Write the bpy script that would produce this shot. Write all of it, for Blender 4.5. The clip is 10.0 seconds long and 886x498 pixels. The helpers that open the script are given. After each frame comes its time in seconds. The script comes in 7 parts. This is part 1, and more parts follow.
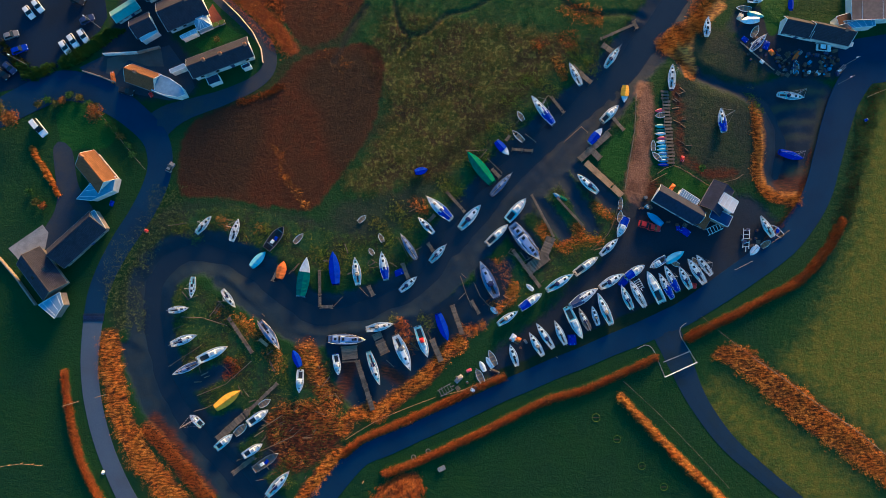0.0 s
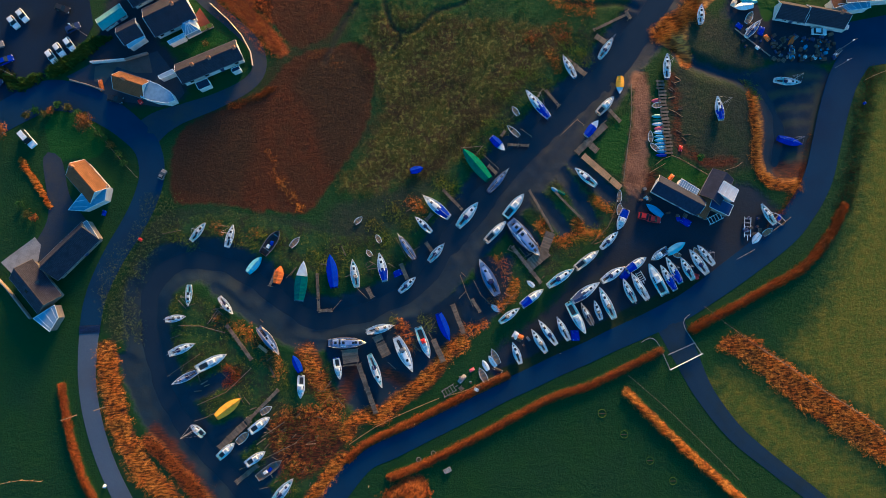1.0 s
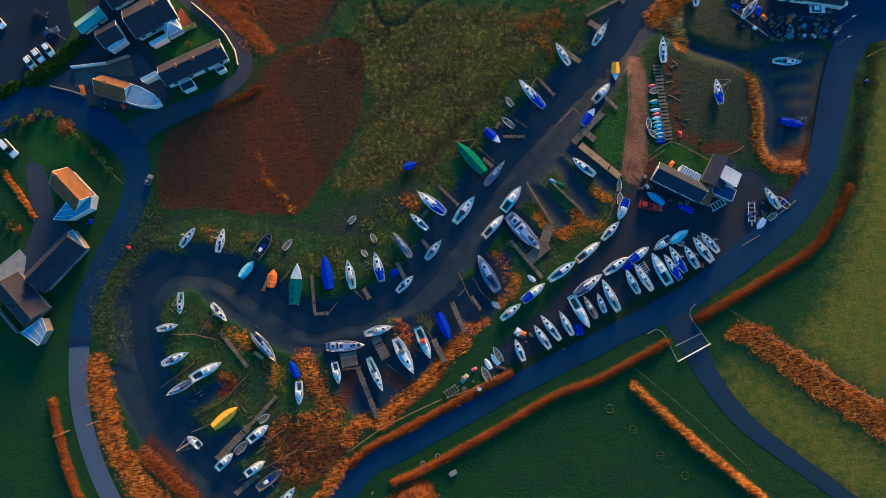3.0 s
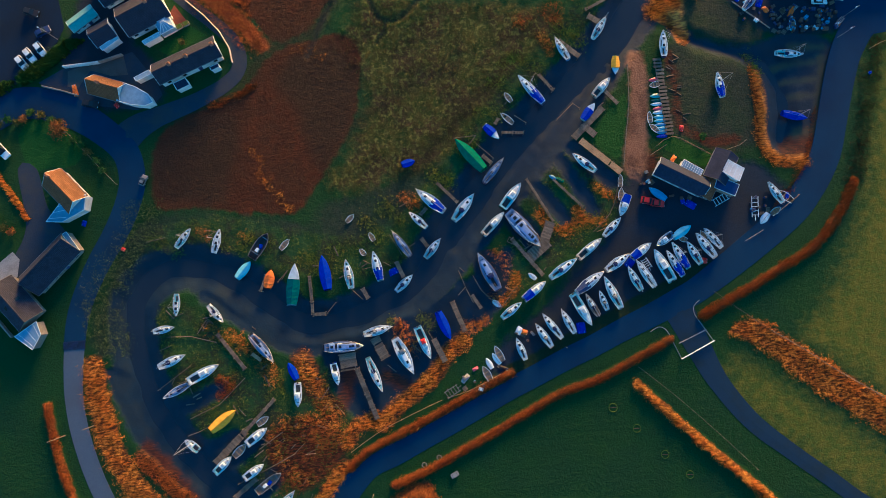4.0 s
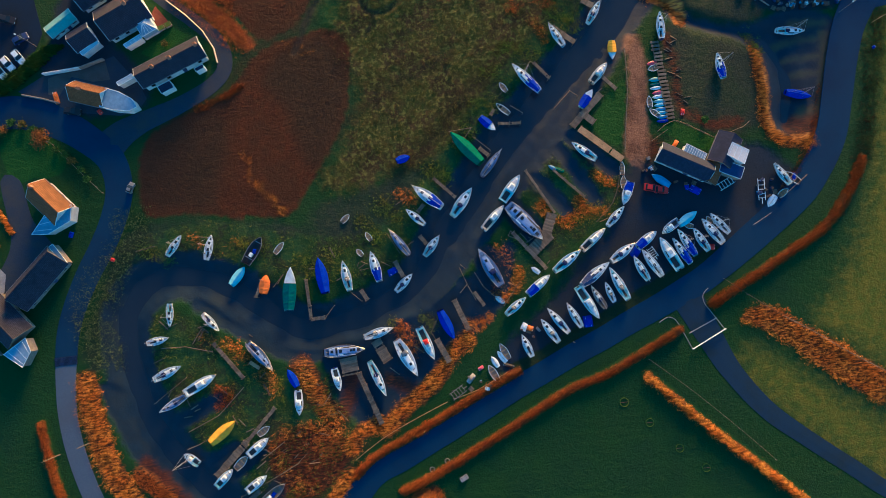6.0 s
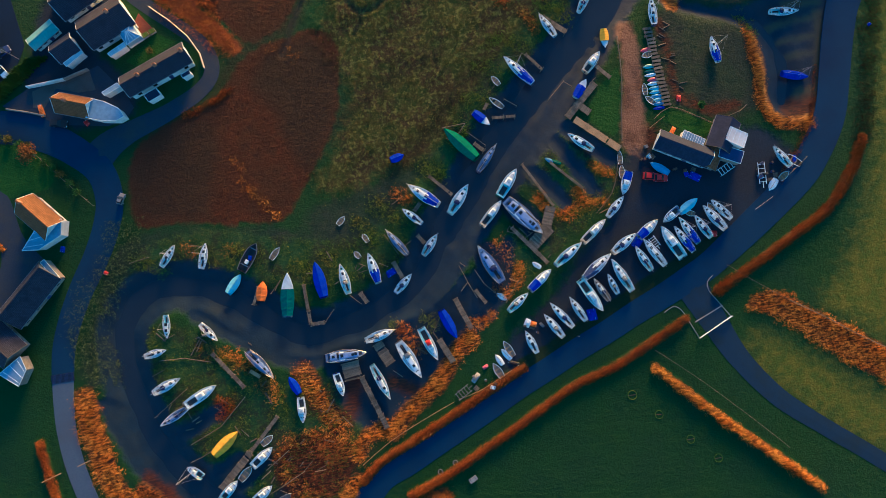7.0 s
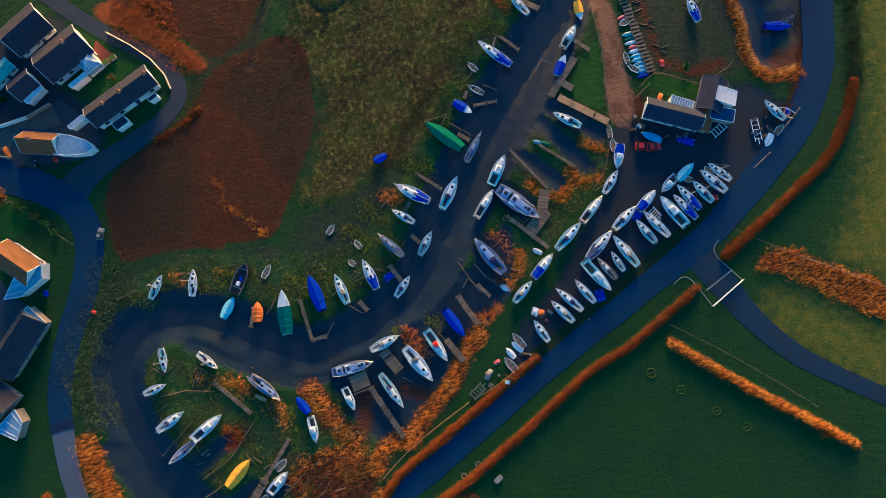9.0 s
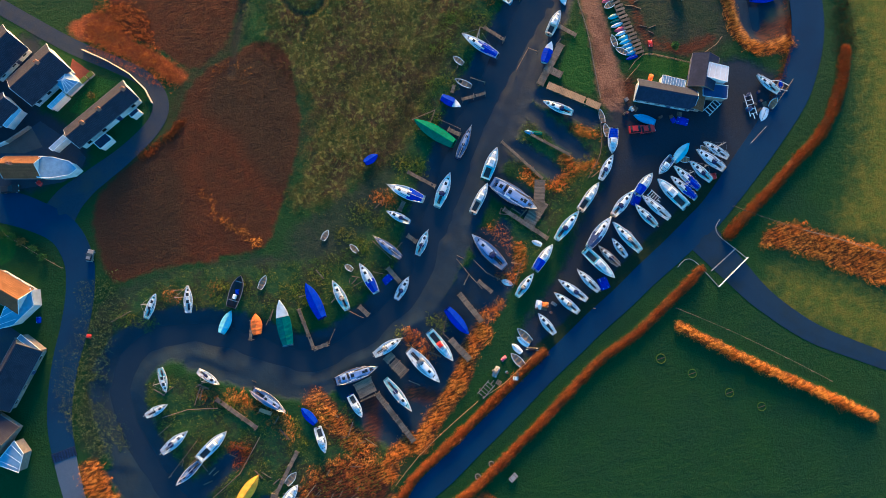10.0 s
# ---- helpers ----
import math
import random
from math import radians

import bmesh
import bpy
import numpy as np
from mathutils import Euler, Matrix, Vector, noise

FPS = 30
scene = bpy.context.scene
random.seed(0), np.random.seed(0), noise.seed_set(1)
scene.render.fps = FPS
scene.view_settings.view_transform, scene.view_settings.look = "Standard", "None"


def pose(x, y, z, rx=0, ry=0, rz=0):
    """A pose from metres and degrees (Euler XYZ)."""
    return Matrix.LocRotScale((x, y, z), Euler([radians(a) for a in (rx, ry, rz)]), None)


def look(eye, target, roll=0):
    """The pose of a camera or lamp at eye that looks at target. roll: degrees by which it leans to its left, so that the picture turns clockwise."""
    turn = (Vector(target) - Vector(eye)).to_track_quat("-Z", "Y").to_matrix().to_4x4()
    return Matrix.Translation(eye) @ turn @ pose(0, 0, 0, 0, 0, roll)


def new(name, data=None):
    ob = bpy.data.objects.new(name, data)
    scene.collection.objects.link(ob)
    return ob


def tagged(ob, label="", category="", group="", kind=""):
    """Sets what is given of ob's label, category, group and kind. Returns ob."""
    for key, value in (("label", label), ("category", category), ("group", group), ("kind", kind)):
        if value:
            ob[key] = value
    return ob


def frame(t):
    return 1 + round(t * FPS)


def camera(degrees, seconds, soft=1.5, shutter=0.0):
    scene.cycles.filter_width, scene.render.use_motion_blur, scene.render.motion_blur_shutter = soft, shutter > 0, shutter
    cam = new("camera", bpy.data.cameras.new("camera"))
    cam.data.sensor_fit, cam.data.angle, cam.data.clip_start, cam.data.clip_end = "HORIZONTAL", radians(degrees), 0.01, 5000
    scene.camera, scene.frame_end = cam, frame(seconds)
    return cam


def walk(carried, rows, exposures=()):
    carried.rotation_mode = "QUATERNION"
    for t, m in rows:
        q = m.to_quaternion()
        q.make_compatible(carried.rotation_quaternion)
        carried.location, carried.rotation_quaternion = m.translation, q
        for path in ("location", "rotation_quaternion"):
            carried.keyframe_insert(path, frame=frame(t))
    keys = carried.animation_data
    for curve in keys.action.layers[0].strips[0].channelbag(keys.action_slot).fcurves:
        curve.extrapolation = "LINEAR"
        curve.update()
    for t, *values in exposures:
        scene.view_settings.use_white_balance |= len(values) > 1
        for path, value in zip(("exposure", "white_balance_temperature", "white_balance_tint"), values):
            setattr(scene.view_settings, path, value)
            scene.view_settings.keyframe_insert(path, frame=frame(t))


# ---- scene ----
# ---------- camera: a straight descent that slowly turns ----------
cam = camera(74.0, 10.0, 0.9)
PATH = [
    (0.0, 0.0, 0.0, 165.0, 0.0), (0.5, 0.02, -0.08, 164.0, -0.9), (1.0, 0.03, -0.15, 162.91, -1.95),
    (1.5, 0.08, -0.24, 161.85, -2.77), (2.0, 0.17, -0.38, 160.72, -3.32), (2.5, 0.3, -0.53, 159.6, -3.7),
    (4.0, 0.38, -0.98, 156.2, -4.63), (4.5, 0.3, -1.09, 155.06, -4.95), (5.0, 0.18, -1.2, 153.88, -5.46),
    (5.5, 0.09, -1.29, 152.68, -6.14), (7.0, -0.13, -1.58, 148.95, -9.45), (7.5, -0.2, -1.66, 147.68, -11.16),
    (8.0, -0.27, -1.73, 146.42, -12.85), (8.5, -0.4, -1.8, 145.15, -14.45), (9.0, -0.53, -1.89, 143.82, -16.25),
    (9.5, -0.64, -1.96, 142.46, -18.2), (10.0, -0.77, -2.06, 141.04, -20.15),
]
walk(cam, [(t, pose(x, y, z, 4.01, 0, turn)) for t, x, y, z, turn in PATH], [(0.0, 2.12, 4700, -13), (9.85, 2.12, 4700, -13), (10.0, 2.57, 4700, -13)])

# ---------- light: a low sun under a clear evening sky ----------
SUN_UP, SUN_TURN = 5.0, 20.0
world = bpy.data.worlds.new("sky")
scene.world = world
world.use_nodes = True
sky = world.node_tree.nodes.new("ShaderNodeTexSky")
sky.sky_type, sky.sun_disc = "NISHITA", False
sky.sun_elevation, sky.sun_rotation = radians(SUN_UP), radians(SUN_TURN)
sky.air_density, sky.dust_density, sky.ozone_density = 1.0, 0.3, 3.0
world.node_tree.links.new(sky.outputs[0], world.node_tree.nodes["Background"].inputs[0])
world.node_tree.nodes["Background"].inputs[1].default_value = 0.09
sun = new("sun", bpy.data.lights.new("sun", "SUN"))
sun.data.energy, sun.data.angle, sun.data.color = 5.0, radians(26), (1.0, 0.41, 0.09)
sun_way = Vector((math.sin(radians(SUN_TURN)), math.cos(radians(SUN_TURN)), math.tan(radians(SUN_UP))))
sun.matrix_world = look(sun_way * 300, (0, 0, 0))

# ---------- materials ----------
MATS = {}


def node_mat(name):
    m = bpy.data.materials.new(name)
    m.use_nodes = True
    return m, m.node_tree, m.node_tree.nodes["Principled BSDF"]


def noise_tex(nt, scale, detail=4.0, coords=None, rough=0.55):
    n = nt.nodes.new("ShaderNodeTexNoise")
    n.inputs["Scale"].default_value, n.inputs["Detail"].default_value = scale, detail
    n.inputs["Roughness"].default_value = rough
    if coords is not None:
        nt.links.new(coords, n.inputs["Vector"])
    return n.outputs["Fac"]


def ramp(nt, fac, low, high):
    """A smooth step of fac between low and high."""
    n = nt.nodes.new("ShaderNodeMapRange")
    n.interpolation_type = "SMOOTHSTEP"
    nt.links.new(fac, n.inputs["Value"])
    n.inputs["From Min"].default_value, n.inputs["From Max"].default_value = low, high
    return n.outputs["Result"]


def maths(nt, op, a, b):
    n = nt.nodes.new("ShaderNodeMath")
    n.operation = op
    for socket, v in zip(n.inputs, (a, b)):
        if isinstance(v, (int, float)):
            socket.default_value = v
        else:
            nt.links.new(v, socket)
    return n.outputs[0]


def blend(nt, fac, a, b):
    n = nt.nodes.new("ShaderNodeMix")
    n.data_type = "RGBA"
    for socket, v in zip((n.inputs[0], n.inputs[6], n.inputs[7]), (fac, a, b)):
        if isinstance(v, tuple):
            socket.default_value = (*v, 1)
        elif isinstance(v, (int, float)):
            socket.default_value = v
        else:
            nt.links.new(v, socket)
    return n.outputs[2]


def bump(nt, bsdf, height, strength, distance):
    n = nt.nodes.new("ShaderNodeBump")
    n.inputs["Strength"].default_value, n.inputs["Distance"].default_value = strength, distance
    nt.links.new(height, n.inputs["Height"])
    nt.links.new(n.outputs[0], bsdf.inputs["Normal"])


def place(nt):
    return nt.nodes.new("ShaderNodeNewGeometry").outputs["Position"]


def surface(name, base, second, rough=0.7, fine=3.0, coarse=0.15, relief=0.02, metal=0.0, grime=None, gloss=0.5):
    """A two-colour worn surface: grain at a fine scale, patches at a coarse one."""
    if name in MATS:
        return MATS[name]
    m, nt, b = node_mat(name)
    p = place(nt)
    n1, n2 = noise_tex(nt, fine, 5, p), noise_tex(nt, coarse, 4, p)
    c = blend(nt, ramp(nt, n1, 0.3, 0.7), base, second)
    c = blend(nt, maths(nt, "MULTIPLY", ramp(nt, n2, 0.4, 0.75), 0.6), c, grime or tuple(v * 0.6 for v in base))
    nt.links.new(c, b.inputs["Base Color"])
    b.inputs["Roughness"].default_value, b.inputs["Metallic"].default_value = rough, metal
    b.inputs["Specular IOR Level"].default_value = gloss
    bump(nt, b, n1, 0.5, relief)
    MATS[name] = m
    return m


def paint(name, rgb, rough=0.35):
    return surface(name, rgb, tuple(min(1, v * 1.12) for v in rgb), rough, 2.2, 0.7, 0.004, 0.0, tuple(v * 0.68 for v in rgb))


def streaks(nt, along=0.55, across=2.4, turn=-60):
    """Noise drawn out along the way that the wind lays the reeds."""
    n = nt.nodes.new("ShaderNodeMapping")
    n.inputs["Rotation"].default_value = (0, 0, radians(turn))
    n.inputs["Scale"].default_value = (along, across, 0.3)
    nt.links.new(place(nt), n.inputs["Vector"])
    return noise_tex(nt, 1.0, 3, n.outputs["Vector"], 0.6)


def leafy(name, dark, light, alt, scale=0.12, combed=False):
    """Foliage whose colour varies from clump to clump; combed: shaded gaps painted in as wind-laid streaks too."""
    if name in MATS:
        return MATS[name]
    m, nt, b = node_mat(name)
    r = nt.nodes.new("ShaderNodeNewGeometry").outputs["Random Per Island"]
    c = blend(nt, r, dark, light)
    c = blend(nt, ramp(nt, noise_tex(nt, scale, 3, place(nt)), 0.4, 0.65), c, alt)
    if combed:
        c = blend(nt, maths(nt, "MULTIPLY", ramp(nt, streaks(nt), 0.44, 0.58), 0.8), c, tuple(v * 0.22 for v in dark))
    nt.links.new(c, b.inputs["Base Color"])
    b.inputs["Roughness"].default_value = 0.8
    b.inputs["Specular IOR Level"].default_value = 0.15
    MATS[name] = m
    return m


def glass(name="window_glass"):
    if name not in MATS:
        m, nt, b = node_mat(name)
        b.inputs["Base Color"].default_value = (0.02, 0.03, 0.04, 1)
        b.inputs["Roughness"].default_value = 0.06
        MATS[name] = m
    return MATS[name]


WHITE = paint("white_gelcoat", (0.76, 0.85, 0.89))
CREAM = paint("cream_gelcoat", (0.66, 0.58, 0.45))
PALE_BLUE = paint("pale_blue_gelcoat", (0.2, 0.54, 0.7))
AQUA = paint("aqua_paint", (0.16, 0.46, 0.5))
NAVY = paint("navy_paint", (0.02, 0.04, 0.14))
ROYAL = surface("royal_blue_canvas", (0.004, 0.028, 0.4), (0.008, 0.045, 0.55), 0.9, 4, 0.8, 0.02, gloss=0.1)
SKYBLUE = paint("sky_blue_paint", (0.1, 0.32, 0.6))
TEAL = surface("teal_canvas", (0.008, 0.1, 0.11), (0.015, 0.14, 0.14), 0.9, 4, 0.8, 0.02, gloss=0.1)
GREEN = surface("green_canvas", (0.012, 0.15, 0.09), (0.02, 0.2, 0.12), 0.9, 4, 0.8, 0.02, gloss=0.1)
ORANGE = surface("orange_canvas", (0.8, 0.16, 0.01), (0.85, 0.22, 0.02), 0.7, 4, 0.8, 0.02)
YELLOW = surface("yellow_canvas", (0.8, 0.4, 0.01), (0.85, 0.48, 0.02), 0.7, 4, 0.8, 0.02)
RED = paint("red_paint", (0.55, 0.02, 0.02))
PINK = paint("pink_paint", (0.6, 0.08, 0.15))
BLACK = paint("black_paint", (0.015, 0.015, 0.02), 0.5)
GREY = paint("grey_paint", (0.2, 0.21, 0.22), 0.5)
ALLOY = surface("mast_alloy", (0.55, 0.55, 0.56), (0.62, 0.62, 0.63), 0.35, 6, 1, 0.002, 0.6)
WOOD = surface("weathered_timber", (0.12, 0.1, 0.072), (0.2, 0.17, 0.125), 0.85, 5, 0.5, 0.02)
def varied(m, amount=0.35):
    """Lets alike pieces differ a little in tone."""
    nt = m.node_tree
    bs = nt.nodes["Principled BSDF"]
    src = bs.inputs["Base Color"].links[0].from_socket
    hsv = nt.nodes.new("ShaderNodeHueSaturation")
    info = nt.nodes.new("ShaderNodeObjectInfo")
    nt.links.new(maths(nt, "ADD", maths(nt, "MULTIPLY", info.outputs["Random"], amount), 1 - amount / 2), hsv.inputs["Value"])
    nt.links.new(src, hsv.inputs["Color"])
    nt.links.new(hsv.outputs[0], bs.inputs["Base Color"])
    return m


varied(WOOD, 0.6)
RAWWOOD = surface("new_timber", (0.42, 0.27, 0.13), (0.5, 0.33, 0.17), 0.8, 5, 0.5, 0.02)
STEEL = surface("rusty_steel", (0.1, 0.08, 0.07), (0.2, 0.1, 0.06), 0.7, 5, 0.6, 0.01, 0.4)
RUBBER = surface("tyre_rubber", (0.015, 0.015, 0.015), (0.03, 0.03, 0.03), 0.85, 8, 1, 0.005)


# ---------- kit ----------
def mesh_of(name, bm, material):
    bmesh.ops.recalc_face_normals(bm, faces=bm.faces)
    me = bpy.data.meshes.new(name)
    bm.to_mesh(me)
    bm.free()
    me.materials.append(material)
    return me


def part(name, bm, material, parent=None, label=""):
    ob = new(name, mesh_of(name, bm, material))
    ob.parent = parent
    return tagged(ob, label) if label else ob


def base_at(name, m, label, category, group=""):
    ob = new(name)
    ob.empty_display_size = 0.3
    ob.matrix_world = m
    return tagged(ob, label, category, group)


def quad_strip(bm, rows, cap=True, close=False):
    """Joins rows of points, each row a section with the same number of points."""
    vs = [[bm.verts.new(p) for p in row] for row in rows]
    n = len(rows[0])
    for a, b in zip(vs, vs[1:]):
        for i in range(n if close else n - 1):
            j = (i + 1) % n
            bm.faces.new((a[i], a[j], b[j], b[i]))
    if cap and n > 2:
        bm.faces.new(vs[0])
        bm.faces.new(vs[-1])
    return vs


def box(bm, cx, cy, cz, sx, sy, sz, turn=0.0, taper=1.0):
    """A box on its base height cz, its top scaled by taper, turned about z (degrees)."""
    c, s = math.cos(radians(turn)), math.sin(radians(turn))
    rows = []
    for z, k in ((cz, 1.0), (cz + sz, taper)):
        rows.append([(cx + (u * c - v * s) * 0.5, cy + (u * s + v * c) * 0.5, z)
                     for u, v in ((-sx * k, -sy * k), (sx * k, -sy * k), (sx * k, sy * k), (-sx * k, sy * k))])
    quad_strip(bm, rows, True, True)


def tube(bm, a, b, r0, r1=None, sides=6):
    """A round bar from a to b."""
    a, b = Vector(a), Vector(b)
    q = (b - a).to_track_quat("Z", "Y").to_matrix()
    rows = []
    for p, r in ((a, r0), (b, r0 if r1 is None else r1)):
        rows.append([p + q @ Vector((r * math.cos(k * math.tau / sides), r * math.sin(k * math.tau / sides), 0)) for k in range(sides)])
    quad_strip(bm, rows, True, True)


def bar_line(bm, points, r, sides=4):
    """One bent bar through the points."""
    pts = [Vector(p) for p in points]
    rows = []
    for i, p in enumerate(pts):
        q = (pts[min(i + 1, len(pts) - 1)] - pts[max(i - 1, 0)]).to_track_quat("Z", "Y").to_matrix()
        rows.append([p + q @ Vector((r * math.cos(k * math.tau / sides), r * math.sin(k * math.tau / sides), 0)) for k in range(sides)])
    quad_strip(bm, rows, True, True)


def boxed(*args, **kw):
    bm = bmesh.new()
    box(bm, *args, **kw)
    return bm


def tubed(*bars, sides=6):
    bm = bmesh.new()
    for bar in bars:
        tube(bm, *bar, sides=sides)
    return bm


def smooth_line(points, step=2.0, closed=False):
    """A flowing line through the points, sampled about every step metres."""
    pts = [np.array(p, float) for p in points]
    n, out = len(pts), []
    for i in range(n if closed else n - 1):
        if closed:
            p0, p1, p2, p3 = (pts[(i + k) % n] for k in (-1, 0, 1, 2))
        else:
            p0, p1, p2, p3 = (pts[min(max(i + k, 0), n - 1)] for k in (-1, 0, 1, 2))
        m = max(2, int(np.linalg.norm(p2 - p1) / step))
        for k in range(m):
            t = k / m
            out.append(0.5 * (2 * p1 + (p2 - p0) * t + (2 * p0 - 5 * p1 + 4 * p2 - p3) * t * t + (3 * p1 - p0 - 3 * p2 + p3) * t ** 3))
    if not closed:
        out.append(pts[-1])
    return np.array(out)


def to_line(x, y, line, closed=False):
    """Distance of points to a line."""
    best = np.full(x.shape, 1e9)
    n = len(line)
    for i in range(n if closed else n - 1):
        (ax, ay), (bx, by) = line[i], line[(i + 1) % n]
        dx, dy = bx - ax, by - ay
        t = np.clip(((x - ax) * dx + (y - ay) * dy) / (dx * dx + dy * dy + 1e-9), 0, 1)
        best = np.minimum(best, (x - ax - t * dx) ** 2 + (y - ay - t * dy) ** 2)
    return np.sqrt(best)


def in_area(x, y, line):
    inside = np.zeros(x.shape, bool)
    n = len(line)
    for i in range(n):
        (ax, ay), (bx, by) = line[i], line[(i + 1) % n]
        if ay != by:
            inside ^= ((ay > y) != (by > y)) & (x < (bx - ax) * (y - ay) / (by - ay) + ax)
    return inside


def area(points, step=3.0):
    """How deep inside a rounded area a place lies (negative outside), as a function of x and y arrays."""
    line = smooth_line(points, step, True)
    return lambda x, y: np.where(in_area(x, y, line), 1, -1) * to_line(x, y, line, True)


def sharp_area(points):
    line = np.array(points)
    return lambda x, y: np.where(in_area(x, y, line), 1, -1) * to_line(x, y, line, True)


def band(points, width, step=3.0):
    line = smooth_line(points, step)
    return lambda x, y: width / 2 - to_line(x, y, line)


def any_of(*fields):
    return lambda x, y: np.max([f(x, y) for f in fields], axis=0)


# ---------- the plan: creek, marsh, fields ----------
creek_line = [(-34.3, -75.8), (-45.2, -64.6), (-53.9, -55.6), (-60.7, -48.1), (-67.5, -40.5), (-73.6, -32.8), (-77.3, -25.9), (-80.1, -17.4), (-82.0, -7.2), (-81.1, 2.2),
              (-76.1, 8.5), (-68.2, 10.8), (-57.8, 7.6), (-48.1, 1.4), (-39.3, -5.7), (-30.6, -7.6), (-21.2, -5.4), (-10.9, -1.3), (-3.5, 4.6), (2.5, 14.1),
              (10.5, 23.3), (19.4, 34.3), (28.3, 42.7), (38.2, 51.4), (48.9, 61.4), (57.2, 71.4), (64.8, 80.6), (72.5, 91.6), (80.3, 104.5)]
creek_water = any_of(band(creek_line, 6.5), band([(3.5, 13.4), (11.3, 22.6), (20.2, 33.4), (29.1, 41.8), (39.0, 50.5), (49.7, 60.5), (58.0, 70.5), (65.6, 79.7), (80.3, 103.0)], 9.5), band([(66.9, 68.0), (73.2, 62.2), (83.6, 57.2), (93.1, 52.3), (96.8, 42.4), (94.8, 32.6)], 4.0))
creek_mud = any_of(
    band(creek_line, 13.0),
    band([(-6.9, -4.9), (4.9, 7.0), (15.3, 18.1), (26.6, 29.4), (36.4, 40.0), (44.6, 48.1), (52.9, 58.9), (59.6, 67.2), (67.9, 75.6)], 8.0),
    area([(-89.4, -15.1), (-85.8, -27.5), (-81.3, -35.9), (-72.8, -45.1), (-64.8, -52.6), (-57.7, -59.4), (-65.9, -42.8), (-75.7, -27.5), (-80.1, -13.5)]),
    band([(-62.4, 3.0), (-52.7, -4.9), (-41.6, -11.9), (-32.1, -13.5), (-21.1, -11.9)], 5.0), band([(-84.8, -13.5), (-83.7, -22.8), (-79.4, -32.1), (-72.1, -42.8)], 5.0),
    area([(-87.9, -13.5), (-84.6, 3.8), (-73.8, 14.1), (-57.9, 13.3), (-48.2, 5.4), (-35.4, -2.5), (-30.5, -13.5), (-47.8, -11.9), (-60.8, 2.2), (-72.0, 5.4), (-78.1, -1.0), (-76.0, -16.6), (-70.9, -29.0), (-80.2, -32.1)]),
    area([(-33.7, -10.4), (-13.2, -7.2), (7.3, 1.4), (19.2, 9.3), (16.7, -4.1), (9.6, -11.9), (-2.2, -19.7), (-12.4, -27.5), (-20.9, -34.4), (-28.0, -29.0), (-31.2, -19.7)]),
    area([(68.6, 69.7), (75.7, 62.2), (88.5, 58.9), (100.0, 61.4), (112.5, 57.2), (110.1, 40.8), (104.3, 29.4), (96.1, 26.2), (90.7, 30.2), (90.9, 44.0), (87.5, 53.9), (75.6, 58.9), (67.6, 63.9)]),
    band([(22.2, 27.8), (26.6, 25.2), (30.8, 20.2), (34.3, 15.4)], 4.6), band([(34.5, 31.8), (37.6, 26.0), (40.6, 20.7), (42.3, 16.9)], 4.4),
    band([(38.0, 34.3), (44.2, 28.2), (47.6, 24.4)], 5.0), band([(18.0, 21.0), (22.5, 14.5), (26.4, 9.2)], 6.0),
    band([(12.1, 5.4), (14.4, -1.0)], 7.0), band([(5.7, -1.0), (10.1, -8.8)], 5.0),
    band([(-78.0, -27.5), (-69.5, -25.9), (-60.2, -22.1)], 4.5), band([(-68.3, -39.7), (-56.7, -35.1)], 5.0),
    band([(-61.2, -44.3), (-50.5, -35.9)], 3.5), band([(-54.7, -53.4), (-45.6, -44.3)], 5.0),
)
heather_bed = any_of(
    area([(-74.8, 34.3), (-74.4, 42.4), (-70.9, 48.1), (-62.1, 52.8), (-53.3, 55.2), (-46.9, 60.5), (-42.9, 65.2), (-36.5, 68.9), (-27.5, 70.5), (-20.2, 70.9), (-16.9, 65.5), (-17.7, 57.2),
          (-20.0, 47.3), (-23.2, 40.8), (-27.9, 34.3), (-32.7, 27.8), (-37.4, 22.6), (-45.4, 23.4), (-53.4, 25.0), (-64.6, 26.2), (-74.2, 27.0)]),
    area([(-56.0, 88.0), (-48.0, 98.0), (-30.3, 99.3), (-22.0, 88.0), (-26.8, 77.2), (-31.6, 72.4), (-38.4, 70.0), (-42.2, 72.0), (-46.4, 78.0)]),
    band([(-58.0, 27.0), (-50.0, 24.5)], 3.0))
orange_bank = area([(-66.0, 90.0), (-57.0, 92.0), (-51.0, 82.0), (-46.4, 76.4), (-41.4, 69.0), (-44.0, 67.4), (-48.0, 71.5), (-53.2, 77.6), (-58.5, 82.6)])
marsh = area([(-27.9, 30.2), (-21.5, 37.5), (-15.2, 53.9), (-20.2, 68.9), (-13.7, 80.6), (7.5, 77.3), (28.7, 73.9), (41.7, 68.9), (35.1, 62.2), (23.6, 55.6), (15.5, 44.0), (7.4, 35.9), (-2.2, 31.8), (-11.9, 30.2), (-19.8, 27.0)])
green_marsh = area([(-23.5, 73.9), (-15.5, 94.2), (19.2, 104.5), (55.3, 94.2), (51.6, 77.3), (41.7, 70.5), (25.5, 77.3), (5.9, 73.9), (-10.4, 68.0)])
